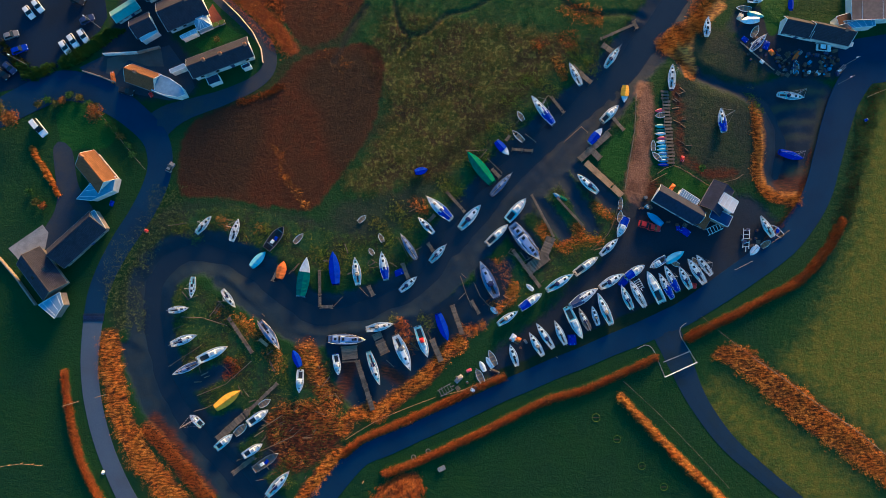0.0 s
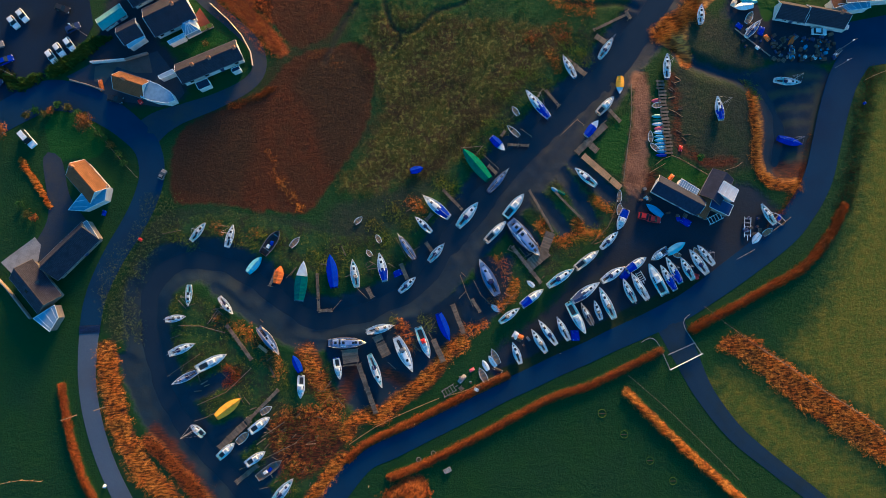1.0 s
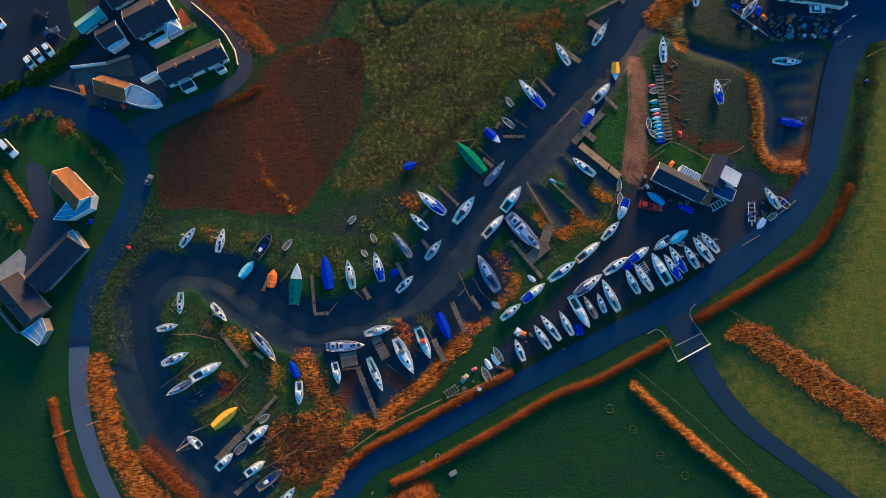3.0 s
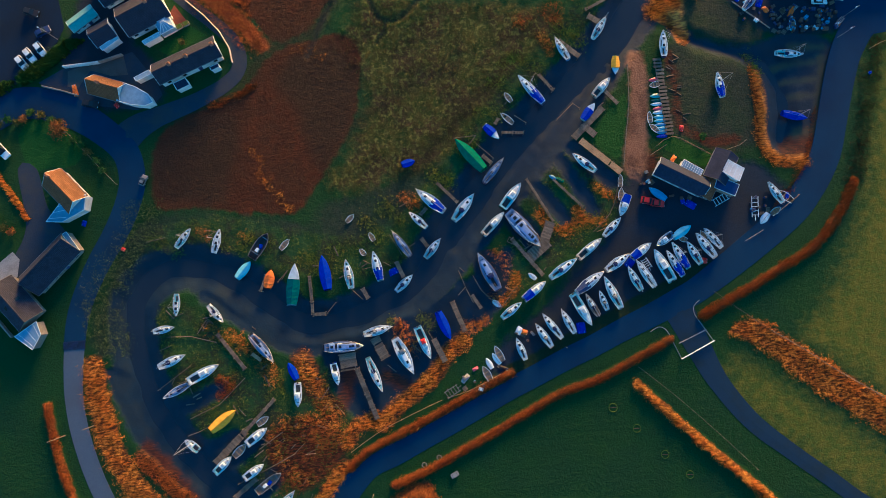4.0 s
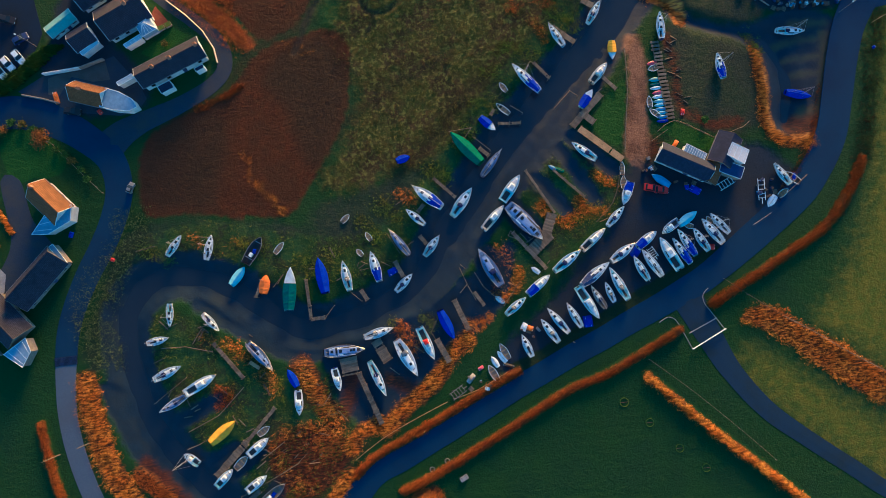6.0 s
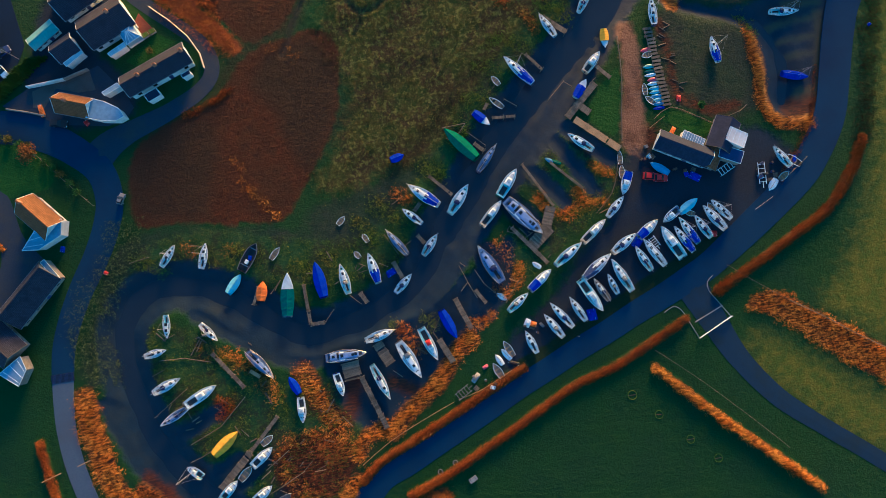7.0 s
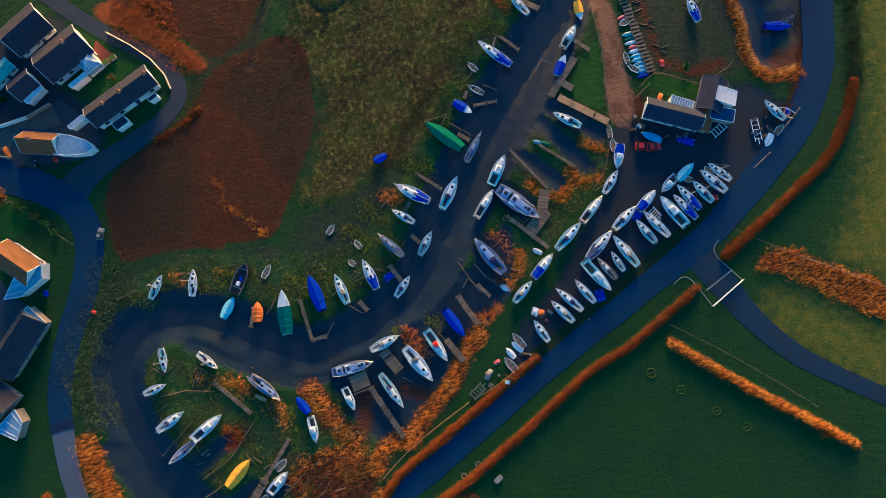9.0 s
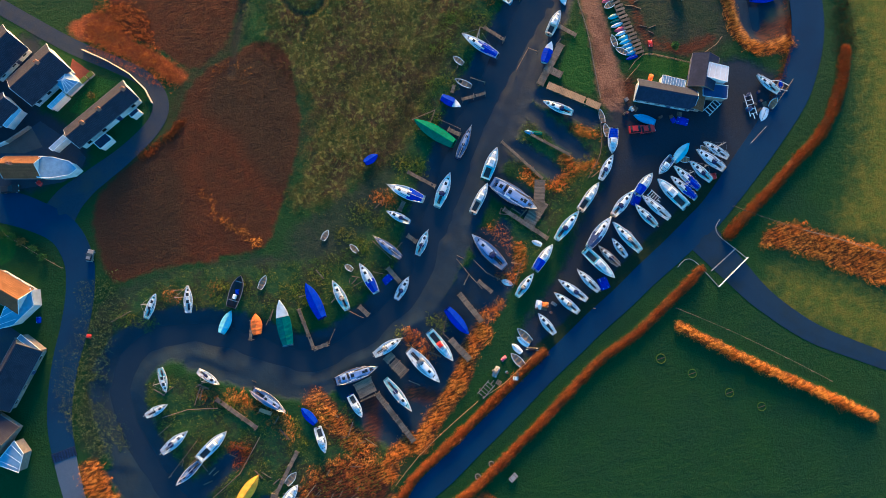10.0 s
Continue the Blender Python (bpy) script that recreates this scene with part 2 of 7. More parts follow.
yard_gravel = any_of(
    area([(76.0, 18.0), (79.5, 23.0), (83.0, 27.5), (88.0, 25.5), (94.0, 20.0), (97.0, 15.0), (88.0, 9.0), (78.0, 12.0)]),
    area([(27.8, -7.2), (35.8, 2.2), (46.3, 11.7), (50.5, 22.9), (56.9, 26.2), (75.9, 19.7), (87.2, 21.3), (94.2, 18.1), (89.9, 10.1), (73.7, 0.6), (57.7, -6.5), (33.9, -16.6), (15.0, -24.4), (10.3, -21.3), (18.2, -13.5)]),
    area([(-98.3, 67.2), (-95.4, 77.3), (-89.4, 90.8), (-72.4, 90.8), (-80.0, 78.0), (-76.0, 71.0), (-71.0, 63.0), (-70.4, 58.0), (-75.5, 55.0), (-91.3, 55.9)]),
    area([(82.7, 77.3), (89.4, 82.3), (100.5, 73.9), (116.7, 72.2), (115.5, 62.2), (100.0, 60.5), (90.4, 65.5)]))
sand_path = area([(55.6, 52.3), (55.3, 58.9), (59.4, 58.9), (60.4, 50.6), (58.8, 37.5), (57.8, 27.8), (55.0, 24.2), (51.4, 27.0), (52.6, 34.3), (54.4, 42.4)])
rough_field = any_of(
    area([(123.2, 53.9), (138.8, 58.9), (145.1, 2.2), (141.3, -59.4), (120.6, -41.3), (102.6, -27.5), (95.1, -19.7), (103.3, -10.4), (113.8, 10.1), (118.7, 29.4)]),
    area([(76.0, -25.9), (86.8, -32.1), (100.3, -42.8), (113.8, -53.4), (119.2, -68.3), (101.2, -59.4), (84.8, -44.3), (74.3, -32.1)]))
reed_ground = any_of(
    band([(-92.8, -13.5), (-90.9, -25.9), (-88.5, -35.1), (-84.0, -43.5), (-78.0, -51.1), (-70.0, -59.4), (-62.1, -68.3)], 5.5),
    band([(-81.2, -38.2), (-75.1, -44.3), (-68.7, -51.9), (-60.7, -60.9)], 4.0),
    band([(-28.6, -44.6), (-33.9, -51.1), (-39.2, -58.6), (-45.2, -68.3)], 4.5),
    area([(-37.3, -34.4), (-32.6, -33.3), (-28.7, -37.0), (-30.5, -39.7), (-35.6, -39.0)]),
    band([(-18.1, -34.1), (-12.3, -29.0), (-6.1, -25.1), (0.9, -17.4), (4.9, -14.3)], 4.5),
    band([(-27.1, -37.4), (-24.8, -34.4), (-20.1, -32.8)], 4.0), band([(-37.5, -16.6), (-35.1, -22.8), (-32.7, -27.5)], 5.0),
    band([(89.9, 51.4), (90.3, 40.8), (89.5, 32.6), (93.0, 27.0), (100.1, 26.2)], 3.5),
    band([(65.4, 71.4), (67.9, 73.9), (73.7, 77.3)], 5.0), band([(66.9, 68.9), (70.1, 65.5), (71.6, 62.2)], 3.5),
    area([(75.0, -17.9), (81.1, -15.1), (88.8, -19.7), (99.4, -27.5), (111.5, -36.7), (126.4, -48.8), (133.6, -57.9), (120.1, -51.9), (106.6, -42.8), (94.5, -33.6), (82.4, -22.1)]),
    area([(-19.9, -57.9), (-14.5, -51.9), (-8.4, -49.6), (-6.0, -53.4), (-7.6, -60.9), (-14.5, -65.4)]))

peat = any_of(band([(-25.3, 19.4), (-18.5, 22.4), (-9.7, 27.3), (0.2, 36.7), (9.4, 46.1), (18.2, 53.8)], 3.6), band([(-21.8, 43.7), (-17.0, 47.1), (-7.4, 53.1), (2.1, 57.2), (8.4, 59.1)], 2.4), band([(-80.0, 47.0), (-68.0, 51.4), (-56.0, 54.4), (-48.5, 60.0), (-44.0, 66.3), (-36.0, 70.3), (-29.2, 72.4), (-23.0, 82.0)], 2.6), area([(-74.3, 30.2), (-73.4, 41.6), (-67.7, 49.0), (-57.3, 52.6), (-50.7, 50.6), (-52.9, 39.1), (-56.6, 27.0), (-64.7, 27.8)]), area([(-36.0, 66.0), (-24.0, 68.0), (-18.5, 60.0), (-21.0, 46.0), (-29.0, 34.0), (-33.0, 40.0), (-35.0, 50.0), (-40.0, 58.0)]))

bank_lines = ([(-27.0, -44.8), (-22.6, -41.0), (-15.0, -37.8), (-7.4, -34.6), (0.3, -31.1), (8.0, -27.7), (16.5, -24.0)],
              [(-15.9, -50.1), (-8.4, -47.5), (-0.8, -44.1), (6.9, -40.7), (14.6, -37.0), (22.4, -33.2), (30.1, -29.8), (37.7, -28.0), (45.5, -24.8), (53.3, -21.3), (58.8, -18.8)],
              [(68.0, -13.2), (79.8, -7.6), (92.7, -1.1), (100.8, 3.5), (107.8, 11.3), (112.6, 19.4)],
              [(-104.8, -22.8), (-103.3, -32.1), (-100.8, -42.0), (-97.4, -50.4), (-92.4, -58.6), (-85.1, -68.3)],
              [(49.1, -29.3), (57.0, -37.7), (65.3, -46.3), (74.3, -54.9), (84.0, -64.6)])
banks = any_of(*[band(line, 2.0) for line in bank_lines], area([(-19.0, -58.5), (-14.5, -52.9), (-9.4, -50.9), (-7.0, -53.4), (-8.0, -60.9), (-14.4, -65.0)]))
gold = any_of(area([(64.0, 70.5), (67.9, 73.9), (71.3, 78.2), (75.7, 81.4), (79.7, 84.2), (82.0, 81.7), (77.0, 77.4), (72.4, 72.7), (72.2, 67.7), (73.2, 63.2), (69.9, 61.2), (68.4, 67.1), (64.5, 67.8)]), band([(90.2, 51.4), (90.6, 40.8), (90.0, 32.6), (93.4, 27.4), (99.5, 26.8)], 1.6))
tangle = any_of(
    area([(55.9, 26.4), (58.4, 31.2), (61.6, 30.4), (60.0, 27.2), (57.2, 24.8)]), band([(66.5, 58.0), (67.6, 50.0), (67.4, 42.0), (69.5, 37.0), (76.0, 33.0), (82.0, 33.5)], 2.4),
    area([(95.5, 32.5), (103.5, 35.0), (106.0, 31.0), (103.6, 25.8), (97.7, 24.2), (94.0, 28.0)]),
    area([(-48.2, -35.1), (-38.1, -30.5), (-28.7, -35.7), (-27.5, -40.5), (-33.0, -46.0), (-37.0, -48.8), (-42.5, -49.0), (-47.2, -42.8)]),
    band([(-30.5, -30.0), (-27.0, -26.0), (-26.0, -21.5)], 4.0), band([(-38.0, -16.0), (-35.0, -24.0), (-31.0, -31.0)], 5.0),
    band([(-16.0, -22.0), (-10.0, -26.0)], 3.5), band([(-79.5, -36.0), (-72.0, -45.5), (-64.0, -56.0)], 4.0))

lawns = any_of(
    area([(92.6, 84.6), (103.3, 84.6), (100.3, 80.0), (98.1, 78.4), (96.8, 74.4), (94.3, 73.3), (93.1, 77.2)]),
    sharp_area([(61.1, 33.4), (65.2, 35.2), (76.5, 28.6), (74.5, 25.8), (67.4, 29.1)]),
    area([(44.0, 35.9), (46.9, 41.6), (53.9, 48.1), (53.8, 42.4), (52.0, 34.3), (49.8, 30.2)]),
    area([(-110.5, 49.8), (-105.8, 53.9), (-97.6, 51.4), (-93.3, 44.9), (-95.6, 40.4), (-102.0, 40.4), (-107.6, 40.0)]),
    sharp_area([(-71.5, 70.5), (-62.7, 76.4), (-58.6, 73.6), (-69.0, 68.5)]))
berths = any_of(
    band([(-72.3, 16.5), (-58.0, 18.1), (-42.0, 13.3), (-26.1, 10.1), (-13.4, 11.7), (-3.8, 18.1), (7.4, 29.4), (15.4, 39.1), (26.8, 50.6), (36.7, 60.5), (44.9, 68.9)], 11.0),
    area([(-76.5, -1.0), (-68.7, 0.6), (-57.4, -7.2), (-44.6, -18.2), (-35.2, -16.6), (-28.8, -22.8), (-22.4, -35.1), (-28.6, -42.8), (-40.8, -53.4), (-48.5, -53.4), (-59.8, -38.2), (-69.5, -25.9), (-74.5, -15.1)]),
    area([(13.6, 7.0), (23.2, 11.7), (28.1, 18.1), (34.3, 11.7), (44.0, 18.1), (46.3, 13.3), (32.7, 5.4), (18.3, -4.9)]),
    area([(24.2, 27.0), (34.7, 35.1), (48.9, 24.5), (48.8, 17.3), (40.7, 10.9), (28.0, 11.7)]))

flats = any_of(
    area([(-31.0, 23.7), (-19.8, 26.2), (-2.2, 30.7), (7.4, 35.6), (13.9, 42.4), (19.5, 38.3), (9.8, 27.0), (-3.0, 17.3), (-15.0, 12.5), (-29.3, 14.1)]),
    area([(66.6, 58.9), (74.1, 65.5), (88.6, 60.5), (90.5, 47.3), (90.0, 34.3), (81.1, 29.4), (66.8, 35.9), (63.9, 47.3)]),
    area([(70.3, 73.9), (84.2, 74.7), (95.2, 62.2), (83.7, 58.9), (71.7, 65.5)]),
    area([(-72.4, 18.9), (-86.1, 2.2), (-88.0, -10.4), (-92.9, -7.2), (-87.9, 7.0), (-78.9, 22.9), (-58.2, 23.7), (-29.3, 18.1), (-35.7, 14.9), (-58.0, 18.1)]),
    area([(96.6, 57.2), (110.3, 56.4), (107.9, 39.1), (103.5, 31.0), (98.9, 34.3)]))

ridges = any_of(
    band([(95.1, 51.9), (100.4, 52.8), (106.1, 52.9)], 1.8), band([(97.0, 47.7), (106.7, 48.3)], 1.8), band([(98.9, 43.6), (106.7, 44.0)], 1.8), band([(98.8, 33.4), (105.3, 34.3)], 2.2), band([(100.5, 57.6), (109.0, 57.0)], 2.0), band([(108.5, 54.0), (107.5, 44.0), (104.5, 34.0)], 2.6))
gullies = any_of(
    band([(-14.6, 87.4), (-13.4, 79.8), (-11.3, 74.7), (-7.2, 73.6), (-3.1, 75.9), (1.0, 79.8), (7.5, 81.0), (14.1, 84.9)], 1.5), band([(-9.6, 73.6), (-10.1, 70.5), (-12.0, 68.0)], 1.2),
    band([(-21.9, 82.3), (-26.0, 76.4), (-29.2, 69.7), (-31.5, 65.5)], 1.8),
    band([(58.2, 78.9), (51.7, 80.3), (43.5, 79.8), (35.4, 83.2)], 2.0))

verges = band([(16.6, -23.2), (23.5, -21.0), (31.3, -17.2), (39.1, -14.0), (47.0, -10.3), (54.8, -7.0), (62.7, -3.6), (70.7, -0.1)], 3.4)

xs = np.concatenate([-np.geomspace(2500, 175, 14), np.arange(-170, 170.1, 0.55), np.geomspace(175, 2500, 14)])
ys = np.concatenate([-np.geomspace(2500, 125, 14), np.arange(-120, 135.1, 0.55), np.geomspace(140, 2500, 14)])


def step_up(v, low, high):
    t = np.clip((v - low) / (high - low), 0, 1)
    return t * t * (3 - 2 * t)


def ripple(x, y, size, seed):
    """Cheap rolling unevenness, between about -1 and 1."""
    rng = np.random.default_rng(seed)
    out = np.zeros(np.shape(x))
    for k in range(7):
        a, s, ph = rng.uniform(0, 6.28), size * rng.uniform(0.5, 1.6), rng.uniform(0, 6.28)
        out = out + np.sin((x * math.cos(a) + y * math.sin(a)) * 6.28 / s + ph)
    return out / 3.5


def ground_z(x, y):
    wild = np.clip(creek_mud(x, y), -6, 6) + ripple(x, y, 5, 3) * 0.25
    z = -0.75 * step_up(wild, -2.0, 5.0)
    z = z - 0.3 * step_up(gullies(x, y), -0.4, 0.6)
    z = z - 0.75 * step_up(creek_water(x, y) + ripple(x, y, 9, 4) * 0.5, -2.5, 2.5)
    z = z + (0.75 + 0.2 * ripple(x, y, 4, 5)) * step_up(banks(x, y), -0.5, 0.9)
    return z - 0.02


ZONES = {"mud": creek_mud, "heather": heather_bed, "bank": orange_bank, "marsh": marsh, "green": green_marsh,
         "gravel": yard_gravel, "sand": sand_path, "rough": rough_field, "reed": reed_ground, "lawn": lawns, "berth": berths, "flats": flats, "gully": gullies, "verge": verges, "ridge": ridges, "peat": peat, "bracken": banks, "tangle": tangle, "gold": gold}


HEIGHTS = ground_z(*np.meshgrid(xs, ys))


def height_at(x, y):
    """The ground's height at places, read off the finished sheet."""
    i, j = np.clip(np.searchsorted(xs, x) - 1, 0, len(xs) - 2), np.clip(np.searchsorted(ys, y) - 1, 0, len(ys) - 2)
    u, v = (x - xs[i]) / (xs[i + 1] - xs[i]), (y - ys[j]) / (ys[j + 1] - ys[j])
    return (HEIGHTS[j, i] * (1 - u) + HEIGHTS[j, i + 1] * u) * (1 - v) + (HEIGHTS[j + 1, i] * (1 - u) + HEIGHTS[j + 1, i + 1] * u) * v


def build_ground():
    gx, gy = np.meshgrid(xs, ys)
    x, y = gx.ravel(), gy.ravel()
    nx, ny = len(xs), len(ys)
    i = (np.arange(ny - 1)[:, None] * nx + np.arange(nx - 1)[None, :]).ravel()
    faces = np.stack([i, i + 1, i + 1 + nx, i + nx], 1)
    me = bpy.data.meshes.new("ground")
    me.vertices.add(len(x))
    me.vertices.foreach_set("co", np.stack([x, y, HEIGHTS.ravel()], 1).ravel())
    me.loops.add(faces.size)
    me.loops.foreach_set("vertex_index", faces.ravel())
    me.polygons.add(len(faces))
    me.polygons.foreach_set("loop_start", np.arange(0, faces.size, 4))
    me.polygons.foreach_set("use_smooth", np.ones(len(faces), bool))
    me.update()
    for key, field in ZONES.items():
        a = me.attributes.new(key, "FLOAT", "POINT")
        a.data.foreach_set("value", np.clip(field(x, y), -8, 8).astype(np.float32))
    me.materials.append(ground_material())
    return tagged(new("ground", me), "dark green pasture, brown marsh and grey tidal mud", "ground", kind="structure")


def ground_material():
    m, nt, b = node_mat("ground_cover")
    p = place(nt)
    fine, mid, wide = noise_tex(nt, 2.5, 6, p, 0.7), noise_tex(nt, 0.35, 5, p, 0.6), noise_tex(nt, 0.05, 4, p)

    def zone(key, soft=0.6, wobble=5.0, noise_in=None):
        a = nt.nodes.new("ShaderNodeAttribute")
        a.attribute_name = key
        v = maths(nt, "ADD", a.outputs["Fac"], maths(nt, "MULTIPLY", maths(nt, "SUBTRACT", noise_in or mid, 0.5), wobble))
        return ramp(nt, v, -soft, soft)

    f1, f2, f3 = ramp(nt, fine, 0.3, 0.72), ramp(nt, mid, 0.35, 0.68), ramp(nt, wide, 0.35, 0.65)
    tuft = ramp(nt, noise_tex(nt, 0.75, 3, p, 0.75), 0.5, 0.62)
    patch = ramp(nt, noise_tex(nt, 0.11, 5, p, 0.65), 0.44, 0.58)
    speck = ramp(nt, noise_tex(nt, 1.1, 3, p, 0.8), 0.52, 0.62)
    col = blend(nt, f1, (0.005, 0.04, 0.007), (0.01, 0.06, 0.01))
    col = blend(nt, maths(nt, "MULTIPLY", f2, 0.4), col, (0.013, 0.047, 0.008))
    col = blend(nt, maths(nt, "MULTIPLY", f3, 0.6), col, (0.005, 0.04, 0.014))
    col = blend(nt, maths(nt, "MULTIPLY", patch, 0.3), col, (0.012, 0.06, 0.009))
    marsh_c = blend(nt, f2, (0.055, 0.07, 0.009), (0.1, 0.078, 0.012))
    marsh_c = blend(nt, maths(nt, "MULTIPLY", patch, 0.85), marsh_c, (0.068, 0.038, 0.014))
    marsh_c = blend(nt, maths(nt, "MULTIPLY", tuft, 0.9), marsh_c, (0.21, 0.19, 0.035))
    marsh_c = blend(nt, maths(nt, "MULTIPLY", speck, 0.3), marsh_c, (0.22, 0.17, 0.05))
    green_c = blend(nt, f2, (0.014, 0.07, 0.014), (0.028, 0.09, 0.018))
    green_c = blend(nt, maths(nt, "MULTIPLY", patch, 0.5), green_c, (0.03, 0.055, 0.016))
    green_c = blend(nt, maths(nt, "MULTIPLY", tuft, 0.4), green_c, (0.07, 0.12, 0.025))
    heath_c = blend(nt, f2, (0.05, 0.0135, 0.004), (0.085, 0.02, 0.0045))
    heath_c = blend(nt, maths(nt, "MULTIPLY", f3, 0.5), heath_c, (0.055, 0.019, 0.006))
    heath_c = blend(nt, maths(nt, "MULTIPLY", patch, 0.45), heath_c, (0.04, 0.019, 0.007))
    bank_c = blend(nt, f2, (0.34, 0.075, 0.012), (0.2, 0.05, 0.014))
    rough_c = blend(nt, f2, (0.085, 0.12, 0.01), (0.15, 0.14, 0.013))
    rough_c = blend(nt, maths(nt, "MULTIPLY", tuft, 0.4), rough_c, (0.15, 0.12, 0.014))
    rough_c = blend(nt, maths(nt, "MULTIPLY", f1, 0.5), rough_c, (0.035, 0.075, 0.008))
    mud_c = blend(nt, f2, (0.006, 0.023, 0.046), (0.009, 0.03, 0.056))
    mud_c = blend(nt, maths(nt, "MULTIPLY", f1, 0.25), mud_c, (0.006, 0.018, 0.035))
    mud_c = blend(nt, maths(nt, "MULTIPLY", patch, 0.4), mud_c, (0.013, 0.024, 0.034))
    gravel_c = blend(nt, f1, (0.009, 0.022, 0.042), (0.017, 0.032, 0.055))
    gravel_c = blend(nt, maths(nt, "MULTIPLY", f3, 0.5), gravel_c, (0.016, 0.021, 0.03))
    gravel_c = blend(nt, maths(nt, "MULTIPLY", patch, 0.5), gravel_c, (0.017, 0.022, 0.03))
    verge_c = blend(nt, f1, (0.008, 0.02, 0.008), (0.016, 0.034, 0.01))
    lawn_c = blend(nt, f1, (0.009, 0.066, 0.007), (0.015, 0.088, 0.01))
    berth_c = blend(nt, f2, (0.014, 0.06, 0.018), (0.03, 0.075, 0.02))
    berth_c = blend(nt, maths(nt, "MULTIPLY", patch, 0.7), berth_c, (0.026, 0.024, 0.017))
    berth_c = blend(nt, maths(nt, "MULTIPLY", tuft, 0.6), berth_c, (0.06, 0.11, 0.02))
    sand_c = blend(nt, f1, (0.2, 0.1, 0.055), (0.28, 0.145, 0.085))
    sand_c = blend(nt, maths(nt, "MULTIPLY", f2, 0.35), sand_c, (0.22, 0.11, 0.06))
    sand_c = blend(nt, maths(nt, "MULTIPLY", patch, 0.85), sand_c, (0.11, 0.05, 0.03))
    # shaded gaps between reed clumps, painted into the ground as dark streaks
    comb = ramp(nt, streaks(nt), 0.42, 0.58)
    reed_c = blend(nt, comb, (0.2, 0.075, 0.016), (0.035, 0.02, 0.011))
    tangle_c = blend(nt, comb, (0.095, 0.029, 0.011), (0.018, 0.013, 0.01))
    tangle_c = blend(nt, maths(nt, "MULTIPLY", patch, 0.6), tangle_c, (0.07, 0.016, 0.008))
    bracken_c = blend(nt, f1, (0.2, 0.065, 0.016), (0.12, 0.042, 0.012))
    bracken_c = blend(nt, maths(nt, "MULTIPLY", f3, 0.5), bracken_c, (0.11, 0.05, 0.015))
    col = blend(nt, zone("rough", 5.0, 12.0), col, rough_c)
    col = blend(nt, zone("green", 2.0), col, green_c)
    col = blend(nt, zone("marsh", 2.5, 9.0), col, marsh_c)
    col = blend(nt, zone("heather", 0.7, 2.6), col, heath_c)
    col = blend(nt, maths(nt, "MULTIPLY", zone("peat", 2.6, 5.0), 0.72), col, (0.024, 0.0165, 0.008))
    col = blend(nt, zone("bank", 1.0), col, bank_c)
    flat_c = blend(nt, f2, (0.009, 0.032, 0.016), (0.018, 0.038, 0.02))
    flat_c = blend(nt, maths(nt, "MULTIPLY", patch, 0.5), flat_c, (0.022, 0.03, 0.026))
    flat_c = blend(nt, maths(nt, "MULTIPLY", tuft, 0.22), flat_c, (0.055, 0.07, 0.025))
    col = blend(nt, maths(nt, "MULTIPLY", zone("gully", 0.5, 1.6), 0.55), col, (0.02, 0.024, 0.022))
    col = blend(nt, zone("flats", 1.5), col, flat_c)
    col = blend(nt, zone("berth", 1.5), col, berth_c)
    yard = zone("gravel", 1.5)
    col = blend(nt, yard, col, gravel_c)
    col = blend(nt, zone("verge", 0.5, 1.2), col, verge_c)
    col = blend(nt, zone("lawn", 0.4, 1.0), col, lawn_c)
    mud = zone("mud", 0.9, 3.0)
    col = blend(nt, mud, col, mud_c)
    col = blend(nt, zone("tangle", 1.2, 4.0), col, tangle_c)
    col = blend(nt, maths(nt, "MULTIPLY", zone("ridge", 1.2, 2.6), 0.85), col, (0.075, 0.07, 0.04))
    col = blend(nt, zone("sand", 1.0, 3.5), col, sand_c)
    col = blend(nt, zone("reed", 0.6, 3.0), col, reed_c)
    col = blend(nt, zone("bracken", 0.4, 1.2), col, bracken_c)
    col = blend(nt, zone("gold", 0.8, 3.0), col, blend(nt, comb, (0.72, 0.33, 0.06), (0.3, 0.12, 0.03)))
    nt.links.new(col, b.inputs["Base Color"])
    r = blend(nt, mud, (0.92, 0.92, 0.92), (0.7, 0.7, 0.7))
    nt.links.new(r, b.inputs["Roughness"])
    b.inputs["Specular IOR Level"].default_value = 0.3
    lumps = noise_tex(nt, 0.9, 3, p, 0.6)
    soft = maths(nt, "SUBTRACT", 1.0, maths(nt, "MULTIPLY", maths(nt, "MAXIMUM", mud, yard), 0.8))
    bump(nt, b, maths(nt, "MULTIPLY", maths(nt, "ADD", maths(nt, "ADD", fine, mid), lumps), soft), 0.8, 0.3)
    return m


build_ground()


def flat_area(name, points, z, material, label, category, rounded=True, depth=0.25):
    """A slab with a smooth outline, its top at z."""
    line = smooth_line(points, 1.5, True) if rounded else np.array(points)
    bm = bmesh.new()
    f = bm.faces.new([bm.verts.new((px, py, z)) for px, py in line])
    got = bmesh.ops.extrude_face_region(bm, geom=[f])
    for v in got["geom"]:
        if isinstance(v, bmesh.types.BMVert):
            v.co.z = z - depth
    return tagged(part(name, bm, material), label, category, kind="structure")


